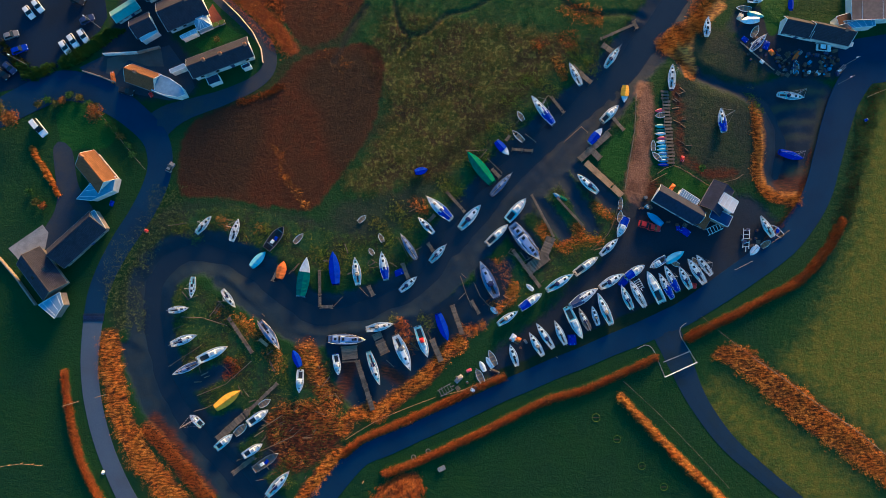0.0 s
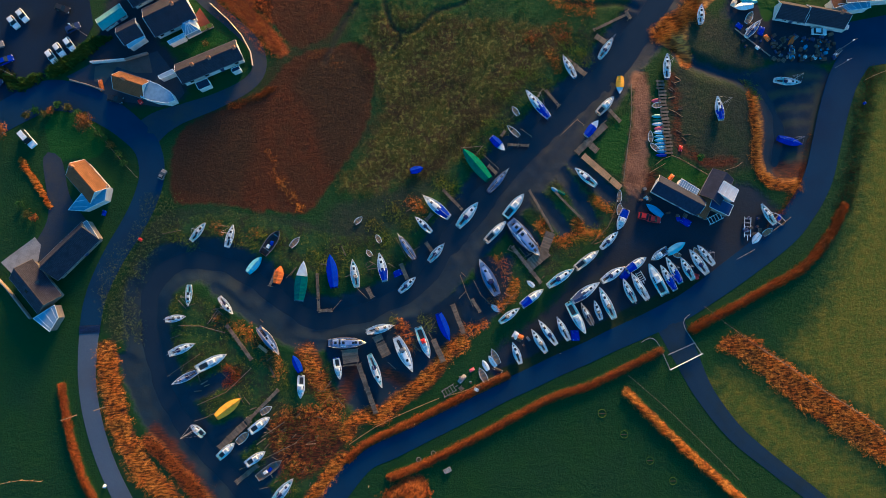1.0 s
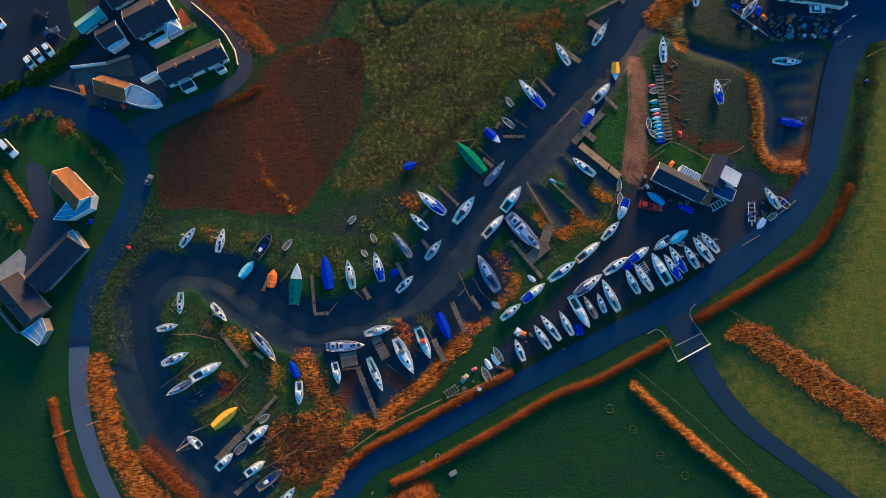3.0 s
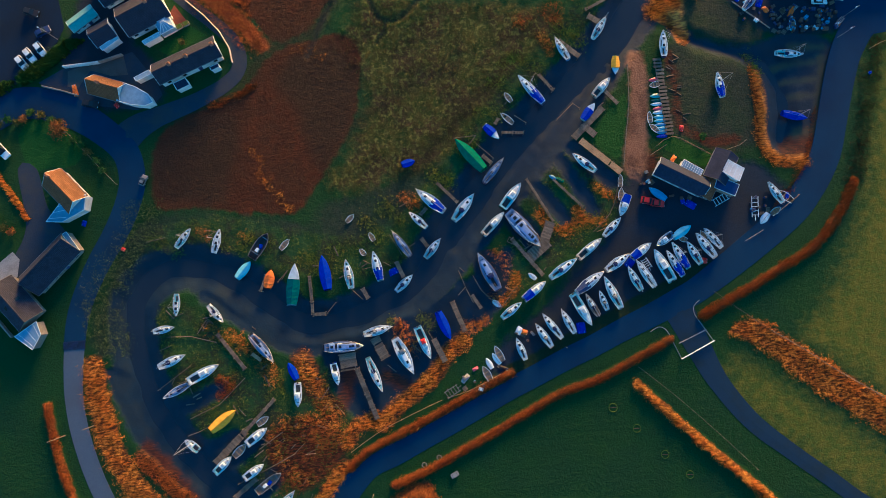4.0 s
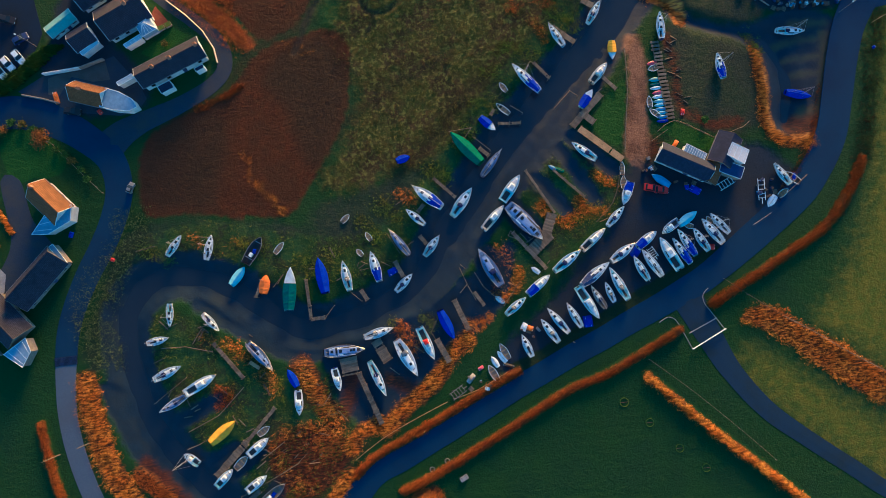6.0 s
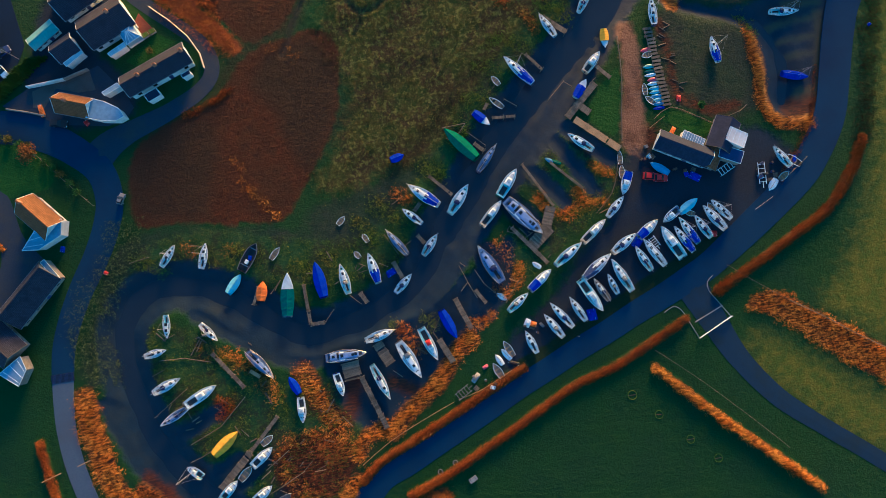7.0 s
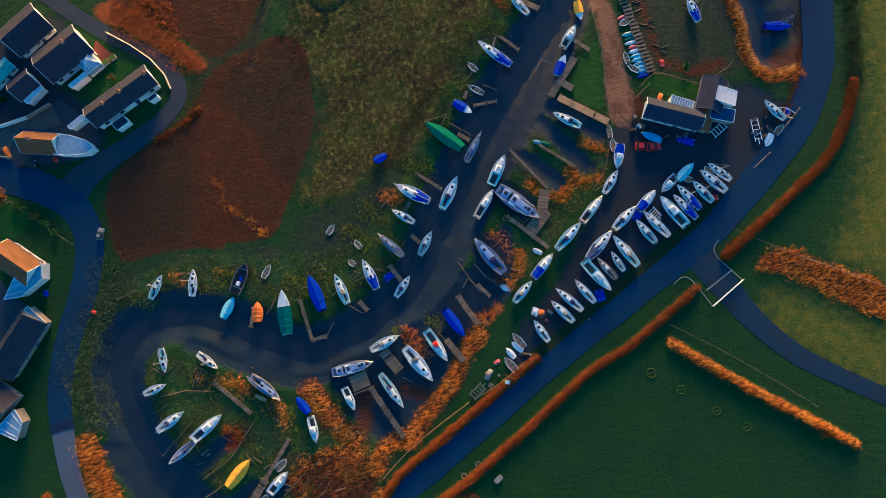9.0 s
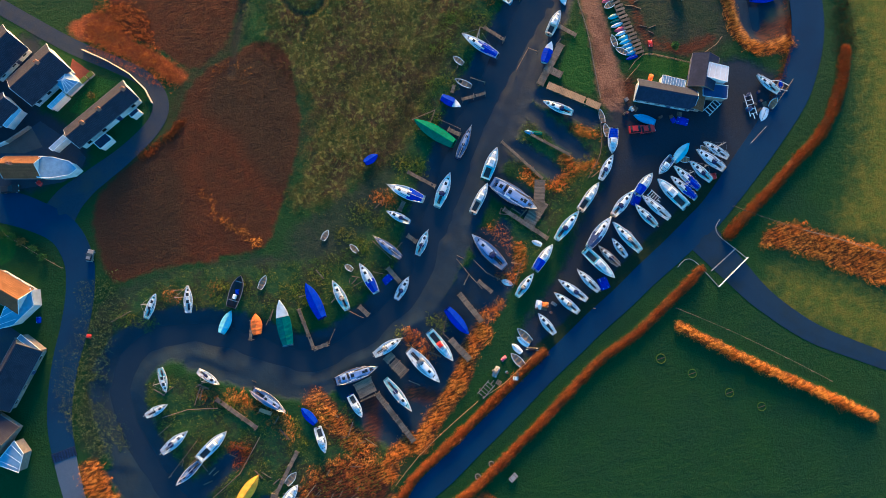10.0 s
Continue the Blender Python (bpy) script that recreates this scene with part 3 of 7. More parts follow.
def ribbon(name, points, widths, z, material, label, category, thick=0.2, kind="structure"):
    """A road-like strip along a flowing line; widths are given at even steps along it."""
    line = smooth_line(points, 1.2)
    way = np.gradient(line, axis=0)
    way /= np.linalg.norm(way, axis=1)[:, None]
    side = np.stack([-way[:, 1], way[:, 0]], 1)
    w = np.interp(np.linspace(0, 1, len(line)), np.linspace(0, 1, len(widths)), widths) / 2
    rows = []
    for (px, py), (nx, ny), k in zip(line, side, w):
        rows.append([(px - nx * k, py - ny * k, z - thick), (px - nx * k, py - ny * k, z), (px, py, z + 0.03), (px + nx * k, py + ny * k, z), (px + nx * k, py + ny * k, z - thick)])
    bm = bmesh.new()
    quad_strip(bm, rows, True, False)
    return tagged(part(name, bm, material), label, category, kind=kind)


ASPHALT = surface("asphalt", (0.005, 0.035, 0.085), (0.007, 0.042, 0.1), 0.9, 4, 0.08, 0.01, 0.0, (0.005, 0.022, 0.06), 0.2)
TAR = surface("new_tarmac", (0.01, 0.024, 0.05), (0.014, 0.03, 0.06), 0.9, 4, 0.08, 0.01, 0.0, (0.012, 0.018, 0.026), 0.1)
DRIVE = surface("old_tarmac", (0.007, 0.03, 0.066), (0.01, 0.038, 0.08), 0.9, 4, 0.15, 0.01, 0.0, (0.012, 0.026, 0.03), 0.3)
YARD_STONE = surface("yard_stone", (0.075, 0.07, 0.066), (0.1, 0.092, 0.085), 0.9, 4, 0.3, 0.02)
RED_PAVING = surface("red_paving", (0.14, 0.03, 0.02), (0.2, 0.05, 0.03), 0.9, 4, 0.3, 0.02)
PALE_ASPHALT = surface("pale_worn_asphalt", (0.065, 0.1, 0.15), (0.085, 0.125, 0.18), 0.85, 4, 0.12, 0.01, 0.0, (0.07, 0.085, 0.11))
TRACK = surface("gravel_track", (0.014, 0.03, 0.056), (0.022, 0.04, 0.068), 0.9, 3, 0.2, 0.03, 0.0, (0.05, 0.05, 0.045))
KERB = surface("pale_concrete", (0.3, 0.3, 0.28), (0.4, 0.39, 0.37), 0.9, 4, 0.6, 0.01)

flat_area("car_park", [(-152.2, 97.6), (-100.3, 97.6), (-97.1, 78.9), (-100.9, 71.4), (-108.8, 65.5), (-117.4, 58.9), (-131.8, 55.6), (-149.8, 58.9)], 0.025, TAR, "dark asphalt car park behind the village road", "car park", False)
ribbon("road_1", [(-97.5, -7.6), (-96.5, -1.0), (-94.2, 5.7), (-90.4, 13.3), (-85.9, 20.5), (-82.3, 27.8), (-80.4, 35.1), (-81.8, 42.7), (-87.0, 48.6), (-93.7, 53.6), (-101.9, 57.5), (-110.1, 58.5), (-118.0, 55.2), (-126.7, 50.6), (-137.7, 45.4), (-150.3, 40.8)],
       [5.6, 6.0, 6.6, 7.0, 7.4, 8.5, 9.0, 8.5, 7.5, 7.0], 0.05, ASPHALT, "dark winding asphalt village road", "road")
ribbon("road_2", [(-74.2, -72.8), (-84.2, -60.1), (-89.6, -50.7), (-93.7, -41.3), (-96.8, -30.5), (-98.1, -21.3), (-98.0, -13.5), (-97.5, -7.6)],
       [5.6, 5.2, 4.8, 4.8, 4.8, 5.4], 0.045, PALE_ASPHALT, "pale worn asphalt lane beside the creek", "road")
ribbon("road_3", [(-45.0, -74.3), (-36.8, -61.6), (-30.8, -54.1), (-23.0, -45.6), (-15.4, -42.4), (-7.7, -38.9), (-0.0, -35.5), (7.6, -32.0), (15.4, -28.3), (23.1, -25.1), (30.9, -21.7), (38.7, -18.7), (46.5, -15.3), (54.3, -12.2), (62.2, -8.7), (70.2, -4.7), (92.8, 10.6), (100.6, 18.6), (105.9, 27.0), (109.1, 36.7), (112.3, 47.3), (116.0, 56.4), (122.1, 64.2), (132.9, 69.7), (149.5, 73.9)],
       [7.0, 6.4, 5.8, 5.6, 5.6, 5.8, 6.4, 7.6, 8.0, 8.0, 8.4, 9.5, 13.0], 0.05, ASPHALT, "long dark asphalt road past the boatyard", "road")
ribbon("road_4", [(62.3, -11.6), (66.0, -20.5), (70.4, -30.5), (77.9, -41.3), (86.9, -49.6), (95.9, -57.1), (107.0, -66.1), (124.9, -75.8)],
       [8.0, 5.2, 4.2, 4.0, 4.0], 0.03, DRIVE, "narrow dark asphalt drive into the pasture", "road")
ribbon("track_1", [(-82.0, 46.5), (-78.5, 49.3), (-73.9, 51.4), (-68.6, 53.2), (-62.2, 55.4), (-54.6, 59.0), (-50.5, 62.9), (-50.0, 67.7), (-52.4, 72.7), (-57.4, 77.8), (-62.9, 82.8), (-68.4, 88.4), (-80.0, 102.0)],
       [8.5, 5.4, 4.4, 4.0, 4.0, 3.8, 3.8, 3.8, 3.8], 0.03, TRACK, "grey gravel lane bending round the cottages", "track")
flat_area("courtyard", [(-96.6, 66.5), (-87.0, 68.9), (-81.3, 69.5), (-80.3, 64.2), (-84.8, 64.2), (-90.4, 66.2), (-94.0, 61.5), (-96.8, 62.2)], 0.03, YARD_STONE, "grey-brown stone courtyard behind the cottage", "courtyard", False)
flat_area("terrace", [(-68.8, 79.3), (-66.8, 82.7), (-63.4, 77.6), (-65.3, 76.1)], 0.05, RED_PAVING, "red paved terrace beside the conservatory", "terrace", False)
flat_area("yard_apron", [(113.4, 71.4), (149.7, 77.3), (148.7, 62.2), (121.0, 58.9), (114.6, 60.5)], 0.02, ASPHALT, "dark asphalt yard entrance", "yard", False)

# still water in the creek
def water_material():
    m, nt, b = node_mat("creek_water")
    p = place(nt)
    n = noise_tex(nt, 0.15, 4, p)
    nt.links.new(blend(nt, n, (0.012, 0.02, 0.036), (0.02, 0.03, 0.045)), b.inputs["Base Color"])
    b.inputs["Roughness"].default_value = 0.2
    bump(nt, b, noise_tex(nt, 1.5, 3, p), 0.15, 0.05)
    return m


bm = bmesh.new()
quad_strip(bm, [[(-160, -118, -1.3), (160, -118, -1.3)], [(-160, 132, -1.3), (160, 132, -1.3)]], False)
tagged(part("water", bm, water_material()), "still dark water in the tidal creek", "water", kind="structure")


# ---------- reeds and rough growth ----------
def tufts(name, field, x0, y0, x1, y1, density, tall, wide, material, label, category, blades=5, lean=0.5, seed=1, edge=0.5):
    """Upright blades scattered over an area: clumps that lean apart."""
    rng = np.random.default_rng(seed)
    count = int((x1 - x0) * (y1 - y0) * density)
    x, y = rng.uniform(x0, x1, count), rng.uniform(y0, y1, count)
    keep = field(x, y) + rng.normal(0, edge, count) + ripple(x, y, 6, seed + 40) * edge > 0
    windy = name == "reeds"
    if windy:  # thin places between the clumps
        keep &= (ripple(x, y, 1.7, seed + 7) > -0.35) | (rng.uniform(0, 1, count) < 0.25)
    x, y = x[keep], y[keep]
    z = height_at(x, y)
    tall = tall * 0.55 if windy else tall
    size = rng.uniform(0.55, 1.2, len(x)) * (1 + 0.25 * ripple(x, y, 8, seed))
    x, y, z, size = (np.repeat(v, blades) for v in (x, y, z, size))
    n = len(x)
    a, out = rng.uniform(0, math.tau, n), rng.uniform(0.1, lean, n) * tall * size
    if windy:  # combed by the wind
        a, out = rng.normal(math.radians(240), 0.5, n), rng.uniform(0.5, 1.5, n) * tall * size
        z = z - 0.02
    bx, by = x + rng.normal(0, 0.18, n), y + rng.normal(0, 0.18, n)
    w, face = wide * rng.uniform(0.5, 1.2, n) / 2, rng.uniform(0, math.tau, n)
    co = np.empty((n, 3, 3))
    co[:, 0] = np.stack([bx - w * np.cos(face), by - w * np.sin(face), z - 0.05], 1)
    co[:, 1] = np.stack([bx + w * np.cos(face), by + w * np.sin(face), z - 0.05], 1)
    co[:, 2] = np.stack([bx + out * np.cos(a), by + out * np.sin(a), z + tall * size * rng.uniform(0.7, 1.1, n)], 1)
    me = bpy.data.meshes.new(name)
    me.vertices.add(n * 3)
    me.vertices.foreach_set("co", co.ravel())
    me.loops.add(n * 3)
    me.loops.foreach_set("vertex_index", np.arange(n * 3))
    me.polygons.add(n)
    me.polygons.foreach_set("loop_start", np.arange(0, n * 3, 3))
    me.update()
    me.validate()
    me.materials.append(material)
    return tagged(new(name, me), label, category, kind="stuff")


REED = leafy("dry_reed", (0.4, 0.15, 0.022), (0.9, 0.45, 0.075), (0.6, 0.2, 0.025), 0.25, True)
RUST = leafy("rust_bracken", (0.26, 0.074, 0.012), (0.5, 0.165, 0.027), (0.35, 0.092, 0.015), 0.15)
HEATH = leafy("brown_heather", (0.06, 0.018, 0.005), (0.12, 0.032, 0.007), (0.06, 0.028, 0.009), 0.06)
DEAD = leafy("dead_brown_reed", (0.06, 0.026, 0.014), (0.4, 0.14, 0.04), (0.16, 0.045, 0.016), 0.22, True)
MARSH = leafy("marsh_grass", (0.07, 0.075, 0.014), (0.3, 0.26, 0.055), (0.09, 0.06, 0.016), 0.6)
SEDGE = leafy("green_sedge", (0.04, 0.1, 0.014), (0.15, 0.23, 0.03), (0.11, 0.14, 0.02), 0.2)

LIVE = leafy("yellow_green_grass", (0.1, 0.17, 0.018), (0.3, 0.36, 0.04), (0.22, 0.2, 0.028), 0.35)

REEDS = "dry golden reeds along the creek"
BRACKEN = "rust-brown bracken bank beside the road"


def reed_row(points, width, tall, material, label, density=5.0, seed=1, edge=0.35, wide=0.05):
    """A belt of reeds or bracken along a line."""
    line = np.array(points)
    x0, y0 = line.min(0) - width
    x1, y1 = line.max(0) + width
    return tufts("reeds" if material is REED else "bracken", band(points, width), x0, y0, x1, y1, density * 4.0, tall * (0.6 if material is RUST else 0.5 if material is LIVE else 1.0), wide, material, label, "reeds", lean=1.8 if material is LIVE else 0.5, seed=seed, edge=edge * (0.5 if material is RUST else 0.9), blades=6)


def reed_patch(points, tall, material, label, density=4.0, seed=1, wide=0.06, name="reeds", edge=0.6, blades=6):
    line = np.array(points)
    x0, y0 = line.min(0) - 2
    x1, y1 = line.max(0) + 2
    return tufts(name, area(points), x0, y0, x1, y1, density * 3, tall, wide, material, label, "reeds", seed=seed, edge=edge, blades=blades)


reed_row([(-92.8, -14.3), (-90.9, -25.9), (-88.5, -35.1), (-84.0, -43.5), (-78.0, -51.1), (-70.0, -59.4), (-62.1, -68.3)], 5.0, 1.4, REED, "long belt of dry golden reeds beside the lane", 4.5, 2, 0.8)
reed_row([(-81.2, -39.0), (-75.1, -44.3), (-68.7, -51.9), (-60.7, -60.9)], 3.5, 1.1, RUST, "rust-brown dead reeds on the creek bank", 4, 3, 0.8)
reed_row([(-28.6, -44.6), (-33.9, -51.1), (-39.2, -58.6), (-45.2, -68.3)], 3.2, 1.3, REED, REEDS, 6, 4)
reed_patch([(-48.2, -35.1), (-38.1, -30.5), (-28.7, -36.7), (-30.1, -42.8), (-37.0, -48.8), (-45.5, -50.4), (-47.2, -42.8)], 1.0, DEAD, "rust-brown dead reeds among the berths", 1.6, 5)
reed_patch([(-37.3, -34.4), (-32.6, -33.3), (-28.0, -37.0), (-30.5, -39.7), (-35.6, -39.0)], 0.9, RUST, "rust-brown dead reeds among the berths", 2.2, 55)
reed_row([(-47.1, -34.4), (-42.0, -31.8), (-37.3, -31.5), (-33.4, -33.3)], 2.2, 1.1, REED, "dry golden reeds between the berths", 2.2, 56, 0.9)
reed_row([(-45.7, -39.7), (-43.3, -44.3), (-39.4, -46.6)], 3.0, 1.0, REED, "dry golden reeds between the berths", 1.6, 57, 0.9)
reed_row([(-18.1, -34.1), (-12.3, -29.0), (-6.1, -25.1), (0.9, -17.4), (4.9, -14.3)], 2.9, 1.3, REED, REEDS, 7, 6, 0.6)
reed_row([(-27.4, -38.2), (-25.3, -34.7), (-19.7, -32.8)], 3.0, 1.2, REED, REEDS, 6, 7, 0.6)
reed_row([(-38.0, -15.8), (-35.7, -21.3), (-32.7, -27.5), (-30.3, -32.1)], 3.0, 1.1, REED, REEDS, 3.5, 8, 1.0)
reed_row([(89.1, 52.3), (90.0, 42.4), (89.2, 33.4), (92.5, 27.0), (100.4, 25.8)], 2.6, 1.2, REED, REEDS, 7, 9, 0.5)
reed_row([(65.4, 71.4), (67.9, 73.9), (74.5, 77.6)], 5.0, 1.9, REED, REEDS, 8, 10, 0.8)
reed_row([(66.9, 68.9), (69.8, 65.5), (71.6, 62.2)], 2.4, 1.2, REED, REEDS, 6, 11, 0.6)
reed_row([(74.6, 81.5), (78.4, 86.5)], 4.0, 1.7, REED, REEDS, 7, 12, 0.8)
reed_row([(5.4, -11.2), (8.5, -10.8), (11.2, -9.6)], 2.2, 1.1, REED, REEDS, 8, 13, 0.5)
reed_row([(13.3, -3.3), (15.9, -4.9), (19.1, -2.5), (20.3, 1.4)], 2.0, 1.1, REED, REEDS, 7, 14, 0.5)
reed_row([(27.3, 17.3), (30.4, 14.1), (34.4, 12.5), (37.6, 14.1)], 2.4, 1.1, REED, REEDS, 7, 15, 0.6)
reed_row([(37.6, 18.1), (40.0, 14.9), (43.9, 14.1)], 2.2, 1.1, REED, REEDS, 7, 16, 0.6)
reed_row([(42.8, 23.7), (48.0, 20.5)], 1.8, 1.0, REED, REEDS, 7, 17, 0.6)
reed_row([(16.0, 8.5), (17.6, 3.8), (19.1, -0.2)], 2.6, 1.0, REED, "dry golden reeds between the berths", 3, 18, 0.8)
reed_row([(-59.5, -19.7), (-57.1, -21.3), (-60.1, -23.6)], 2.6, 1.0, RUST, "rust-brown dead reeds among the berths", 6, 19, 0.8)
reed_row([(-61.4, -5.7), (-54.2, -9.6), (-49.4, -13.5)], 2.4, 1.0, REED, "dry golden reeds between the berths", 3, 20, 0.8)
reed_row([(-47.8, -16.6), (-46.1, -20.5)], 3.4, 1.0, REED, "dry golden reeds between the berths", 4, 21, 0.9)
reed_row([(-62.9, 20.5), (-61.2, 18.1)], 1.4, 0.7, REED, "dry golden reeds between the berths", 4, 22, 0.8)
reed_row([(-54.8, 14.9), (-51.7, 18.1)], 1.4, 0.7, REED, "dry golden reeds between the berths", 2, 23, 0.9)
reed_row([(-7.8, 24.2), (-5.4, 22.9)], 2.6, 1.0, REED, "dry golden reeds between the berths", 5, 24, 0.8)
reed_row([(32.7, 66.4), (35.1, 61.4)], 2.0, 1.0, REED, "dry golden reeds between the berths", 5, 25, 0.6)
reed_row([(-11.7, -9.6), (-9.3, -15.1)], 3.0, 1.1, REED, "dry golden reeds between the berths", 5, 26, 0.8)
reed_patch([(32.9, 81.5), (41.9, 83.2), (46.8, 78.9), (43.4, 76.4), (37.0, 78.9)], 1.2, REED, "tawny reeds on the marsh edge", 3, 27)
reed_patch([(32.8, 73.9), (37.7, 74.7), (38.5, 70.5), (34.4, 69.7)], 1.2, RUST, "tawny reeds on the marsh edge", 3, 28)
reed_patch([(25.4, 71.4), (29.5, 72.2), (29.5, 69.7), (26.2, 69.7)], 1.0, RUST, "tawny reeds on the marsh edge", 3, 29)
for k, (pts, w) in enumerate((([(21.7, 58.9), (26.1, 60.2), (31.0, 58.0)], 3.2), ([(17.6, 53.6), (21.7, 55.2)], 2.0), ([(13.6, 46.3), (18.7, 44.7)], 2.0), ([(10.9, 40.4), (11.9, 37.5)], 2.0), ([(-0.3, 30.2), (4.5, 28.1)], 3.4),
                             ([(-13.4, 22.6), (-9.9, 19.4)], 4.0), ([(38.7, 68.0), (42.4, 64.2)], 4.0), ([(-18.5, 18.1), (-15.8, 14.1)], 3.4), ([(-28.5, 11.7), (-25.7, 7.0)], 2.4), ([(-35.6, 10.9), (-33.2, 7.0)], 3.0),
                             ([(34.3, 11.7), (39.1, 13.0), (42.3, 14.9)], 2.6), ([(90.7, 51.4), (88.4, 56.4)], 2.4), ([(-59.7, -9.6), (-54.2, -11.2)], 2.4), ([(-44.6, -19.7), (-43.7, -23.6)], 1.6), ([(-5.7, -8.0), (-3.8, -10.4)], 2.4),
                             ([(-73.2, 17.3), (-69.1, 14.9)], 2.6), ([(-52.4, 14.1), (-50.0, 17.3)], 2.2), ([(-14.8, -8.8), (-13.2, -7.2)], 1.6))):
    reed_row(pts, w, 0.7, LIVE, "yellow-green grass tussocks beside the berths", 1.9, 80 + k, 0.8, 0.13)
# banks and hedges beside the roads
reed_row([(-27.0, -44.8), (-22.6, -41.0), (-15.0, -37.8), (-7.4, -34.6), (0.3, -31.1), (8.0, -27.7), (16.5, -24.0)], 2.2, 1.2, RUST, BRACKEN, 7, 30)
reed_row([(-15.9, -50.1), (-8.4, -47.5), (-0.8, -44.1), (6.9, -40.7), (14.6, -37.0), (22.4, -33.2), (30.1, -29.8), (37.7, -28.0), (45.5, -24.8), (53.3, -21.3), (58.8, -18.8)], 2.2, 1.2, RUST, BRACKEN, 7, 31)
reed_row([(68.0, -13.2), (79.8, -7.6), (92.7, -1.1), (100.8, 3.5), (107.8, 11.3), (112.6, 19.4)], 2.6, 1.3, RUST, BRACKEN, 7, 32)
reed_row([(113.0, 20.0), (116.3, 29.4), (118.7, 39.1), (121.2, 48.1), (124.1, 56.4)], 4.5, 0.3, HEATH, "dull brown scrub on the road bank", 4, 33, 1.0)
reed_row([(-104.8, -22.8), (-103.3, -32.1), (-100.8, -42.0), (-97.4, -50.4), (-92.4, -58.6), (-85.1, -68.3)], 2.2, 1.2, RUST, BRACKEN, 6, 34)
reed_row([(49.1, -29.3), (57.0, -37.7), (65.3, -46.3), (74.3, -54.9), (84.0, -64.6)], 1.8, 1.4, REED, "straight row of dry golden reeds in the pasture", 9, 35)
reed_row([(101.1, 27.0), (98.7, 23.3), (95.4, 18.8), (89.2, 11.7)], 1.4, 0.8, RUST, BRACKEN, 5, 36, 0.6)
reed_row([(105.2, 40.0), (103.0, 32.6), (101.1, 27.0)], 1.0, 0.7, RUST, BRACKEN, 4, 37, 0.5)
reed_patch([(75.0, -17.9), (81.1, -15.1), (88.8, -19.7), (99.4, -27.5), (111.5, -36.7), (126.4, -48.8), (138.2, -59.4), (126.0, -56.4), (106.6, -42.8), (94.5, -33.6), (82.4, -22.1)], 1.1, REED, "broad belt of dry golden reeds in the pasture", 6, 38)
reed_patch([(-19.9, -57.9), (-14.5, -51.9), (-8.4, -49.6), (-5.6, -53.4), (-6.8, -60.9), (-14.4, -66.9)], 1.2, RUST, BRACKEN, 6, 39)
reed_patch([(-62.1, 84.0), (-56.6, 94.2), (-46.6, 89.1), (-46.4, 77.3), (-42.2, 69.7), (-46.2, 68.0), (-51.2, 72.2)], 1.0, RUST, "rust-brown bracken slope above the lane", 4, 40)
reed_row([(-58.1, 53.6), (-50.9, 55.9), (-46.0, 58.5)], 1.6, 1.0, RUST, "rust-brown bracken edge of the heather", 5, 41, 0.6)
reed_patch([(97.9, 29.4), (101.6, 31.0), (99.8, 26.2), (96.5, 22.6)], 0.6, RUST, BRACKEN, 1.5, 42)
# orange blades added to draw the sunlit ridge lines of the heather
reed_row([(-47.6, 40.4), (-45.6, 36.7), (-45.9, 34.3), (-41.9, 27.8), (-38.2, 23.6)], 1.3, 0.7, REED, "thin line of orange grass added as a sunlit ridge in the heather", 3.5, 49, 0.6)
reed_row([(-34.0, 68.0), (-29.9, 67.2), (-28.0, 64.2)], 2.0, 0.6, REED, "thin line of orange grass added as a sunlit ridge in the heather", 0.9, 50, 0.9)
# heather and marsh grass
tufts("marsh_grass", marsh, -50, 15, 55, 100, 4.5, 0.34, 0.11, MARSH, "mottled olive and straw-coloured marsh grass", "grass", 5, 0.9, 45, 2.0)
tufts("marsh_grass", green_marsh, -40, 55, 75, 130, 3.5, 0.26, 0.1, SEDGE, "green rough marsh grass", "grass", 5, 0.9, 46, 2.0)
tufts("sedge", lambda x, y: np.minimum(berths(x, y), 1.2 * ripple(x, y, 7, 61) - 0.1 - 3 * np.clip(creek_mud(x, y), 0, 1)), -95, -75, 100, 75, 5.5, 0.26, 0.11, SEDGE, "yellow-green sedge tussocks between the berths", "grass", 5, 1.8, 47, 0.3)
tufts("sedge", lambda x, y: np.minimum(berths(x, y), 1.2 * ripple(x, y, 6, 62) - 0.3 - 2 * np.clip(creek_mud(x, y), 0, 1)), -95, -75, 100, 75, 4.0, 0.3, 0.1, LIVE, "straw-green tussocks between the berths", "grass", 4, 1.6, 48, 0.3)
tufts("heather", heather_bed, -80, 18, -10, 100, 1.6, 0.16, 0.1, HEATH, "low rust-brown heather on the marsh", "heather", 5, 0.9, 51, 0.6)
tufts("reeds", tangle, -85, -60, 0, -10, 1.6, 0.6, 0.05, DEAD, "brown dead reeds between the berths", "reeds", 5, 0.8, 52, 0.7)
# ---------- boats ----------
COLOURS = {"white": WHITE, "cream": CREAM, "pale blue": PALE_BLUE, "aqua": AQUA, "navy": NAVY, "royal blue": ROYAL, "sky blue": SKYBLUE,
           "teal": TEAL, "green": GREEN, "orange": ORANGE, "yellow": YELLOW, "red": RED, "pink": PINK, "black": BLACK, "grey": GREY}
DECK = surface("worn_deck", (0.68, 0.78, 0.83), (0.78, 0.87, 0.9), 0.6, 5, 0.9, 0.006, 0.0, (0.5, 0.55, 0.57))
AQUA_DECK = surface("aqua_deck", (0.26, 0.62, 0.72), (0.36, 0.72, 0.8), 0.6, 5, 0.9, 0.006)
BLUE_DECK = surface("blue_grey_deck", (0.1, 0.18, 0.36), (0.16, 0.27, 0.48), 0.6, 5, 0.9, 0.006)
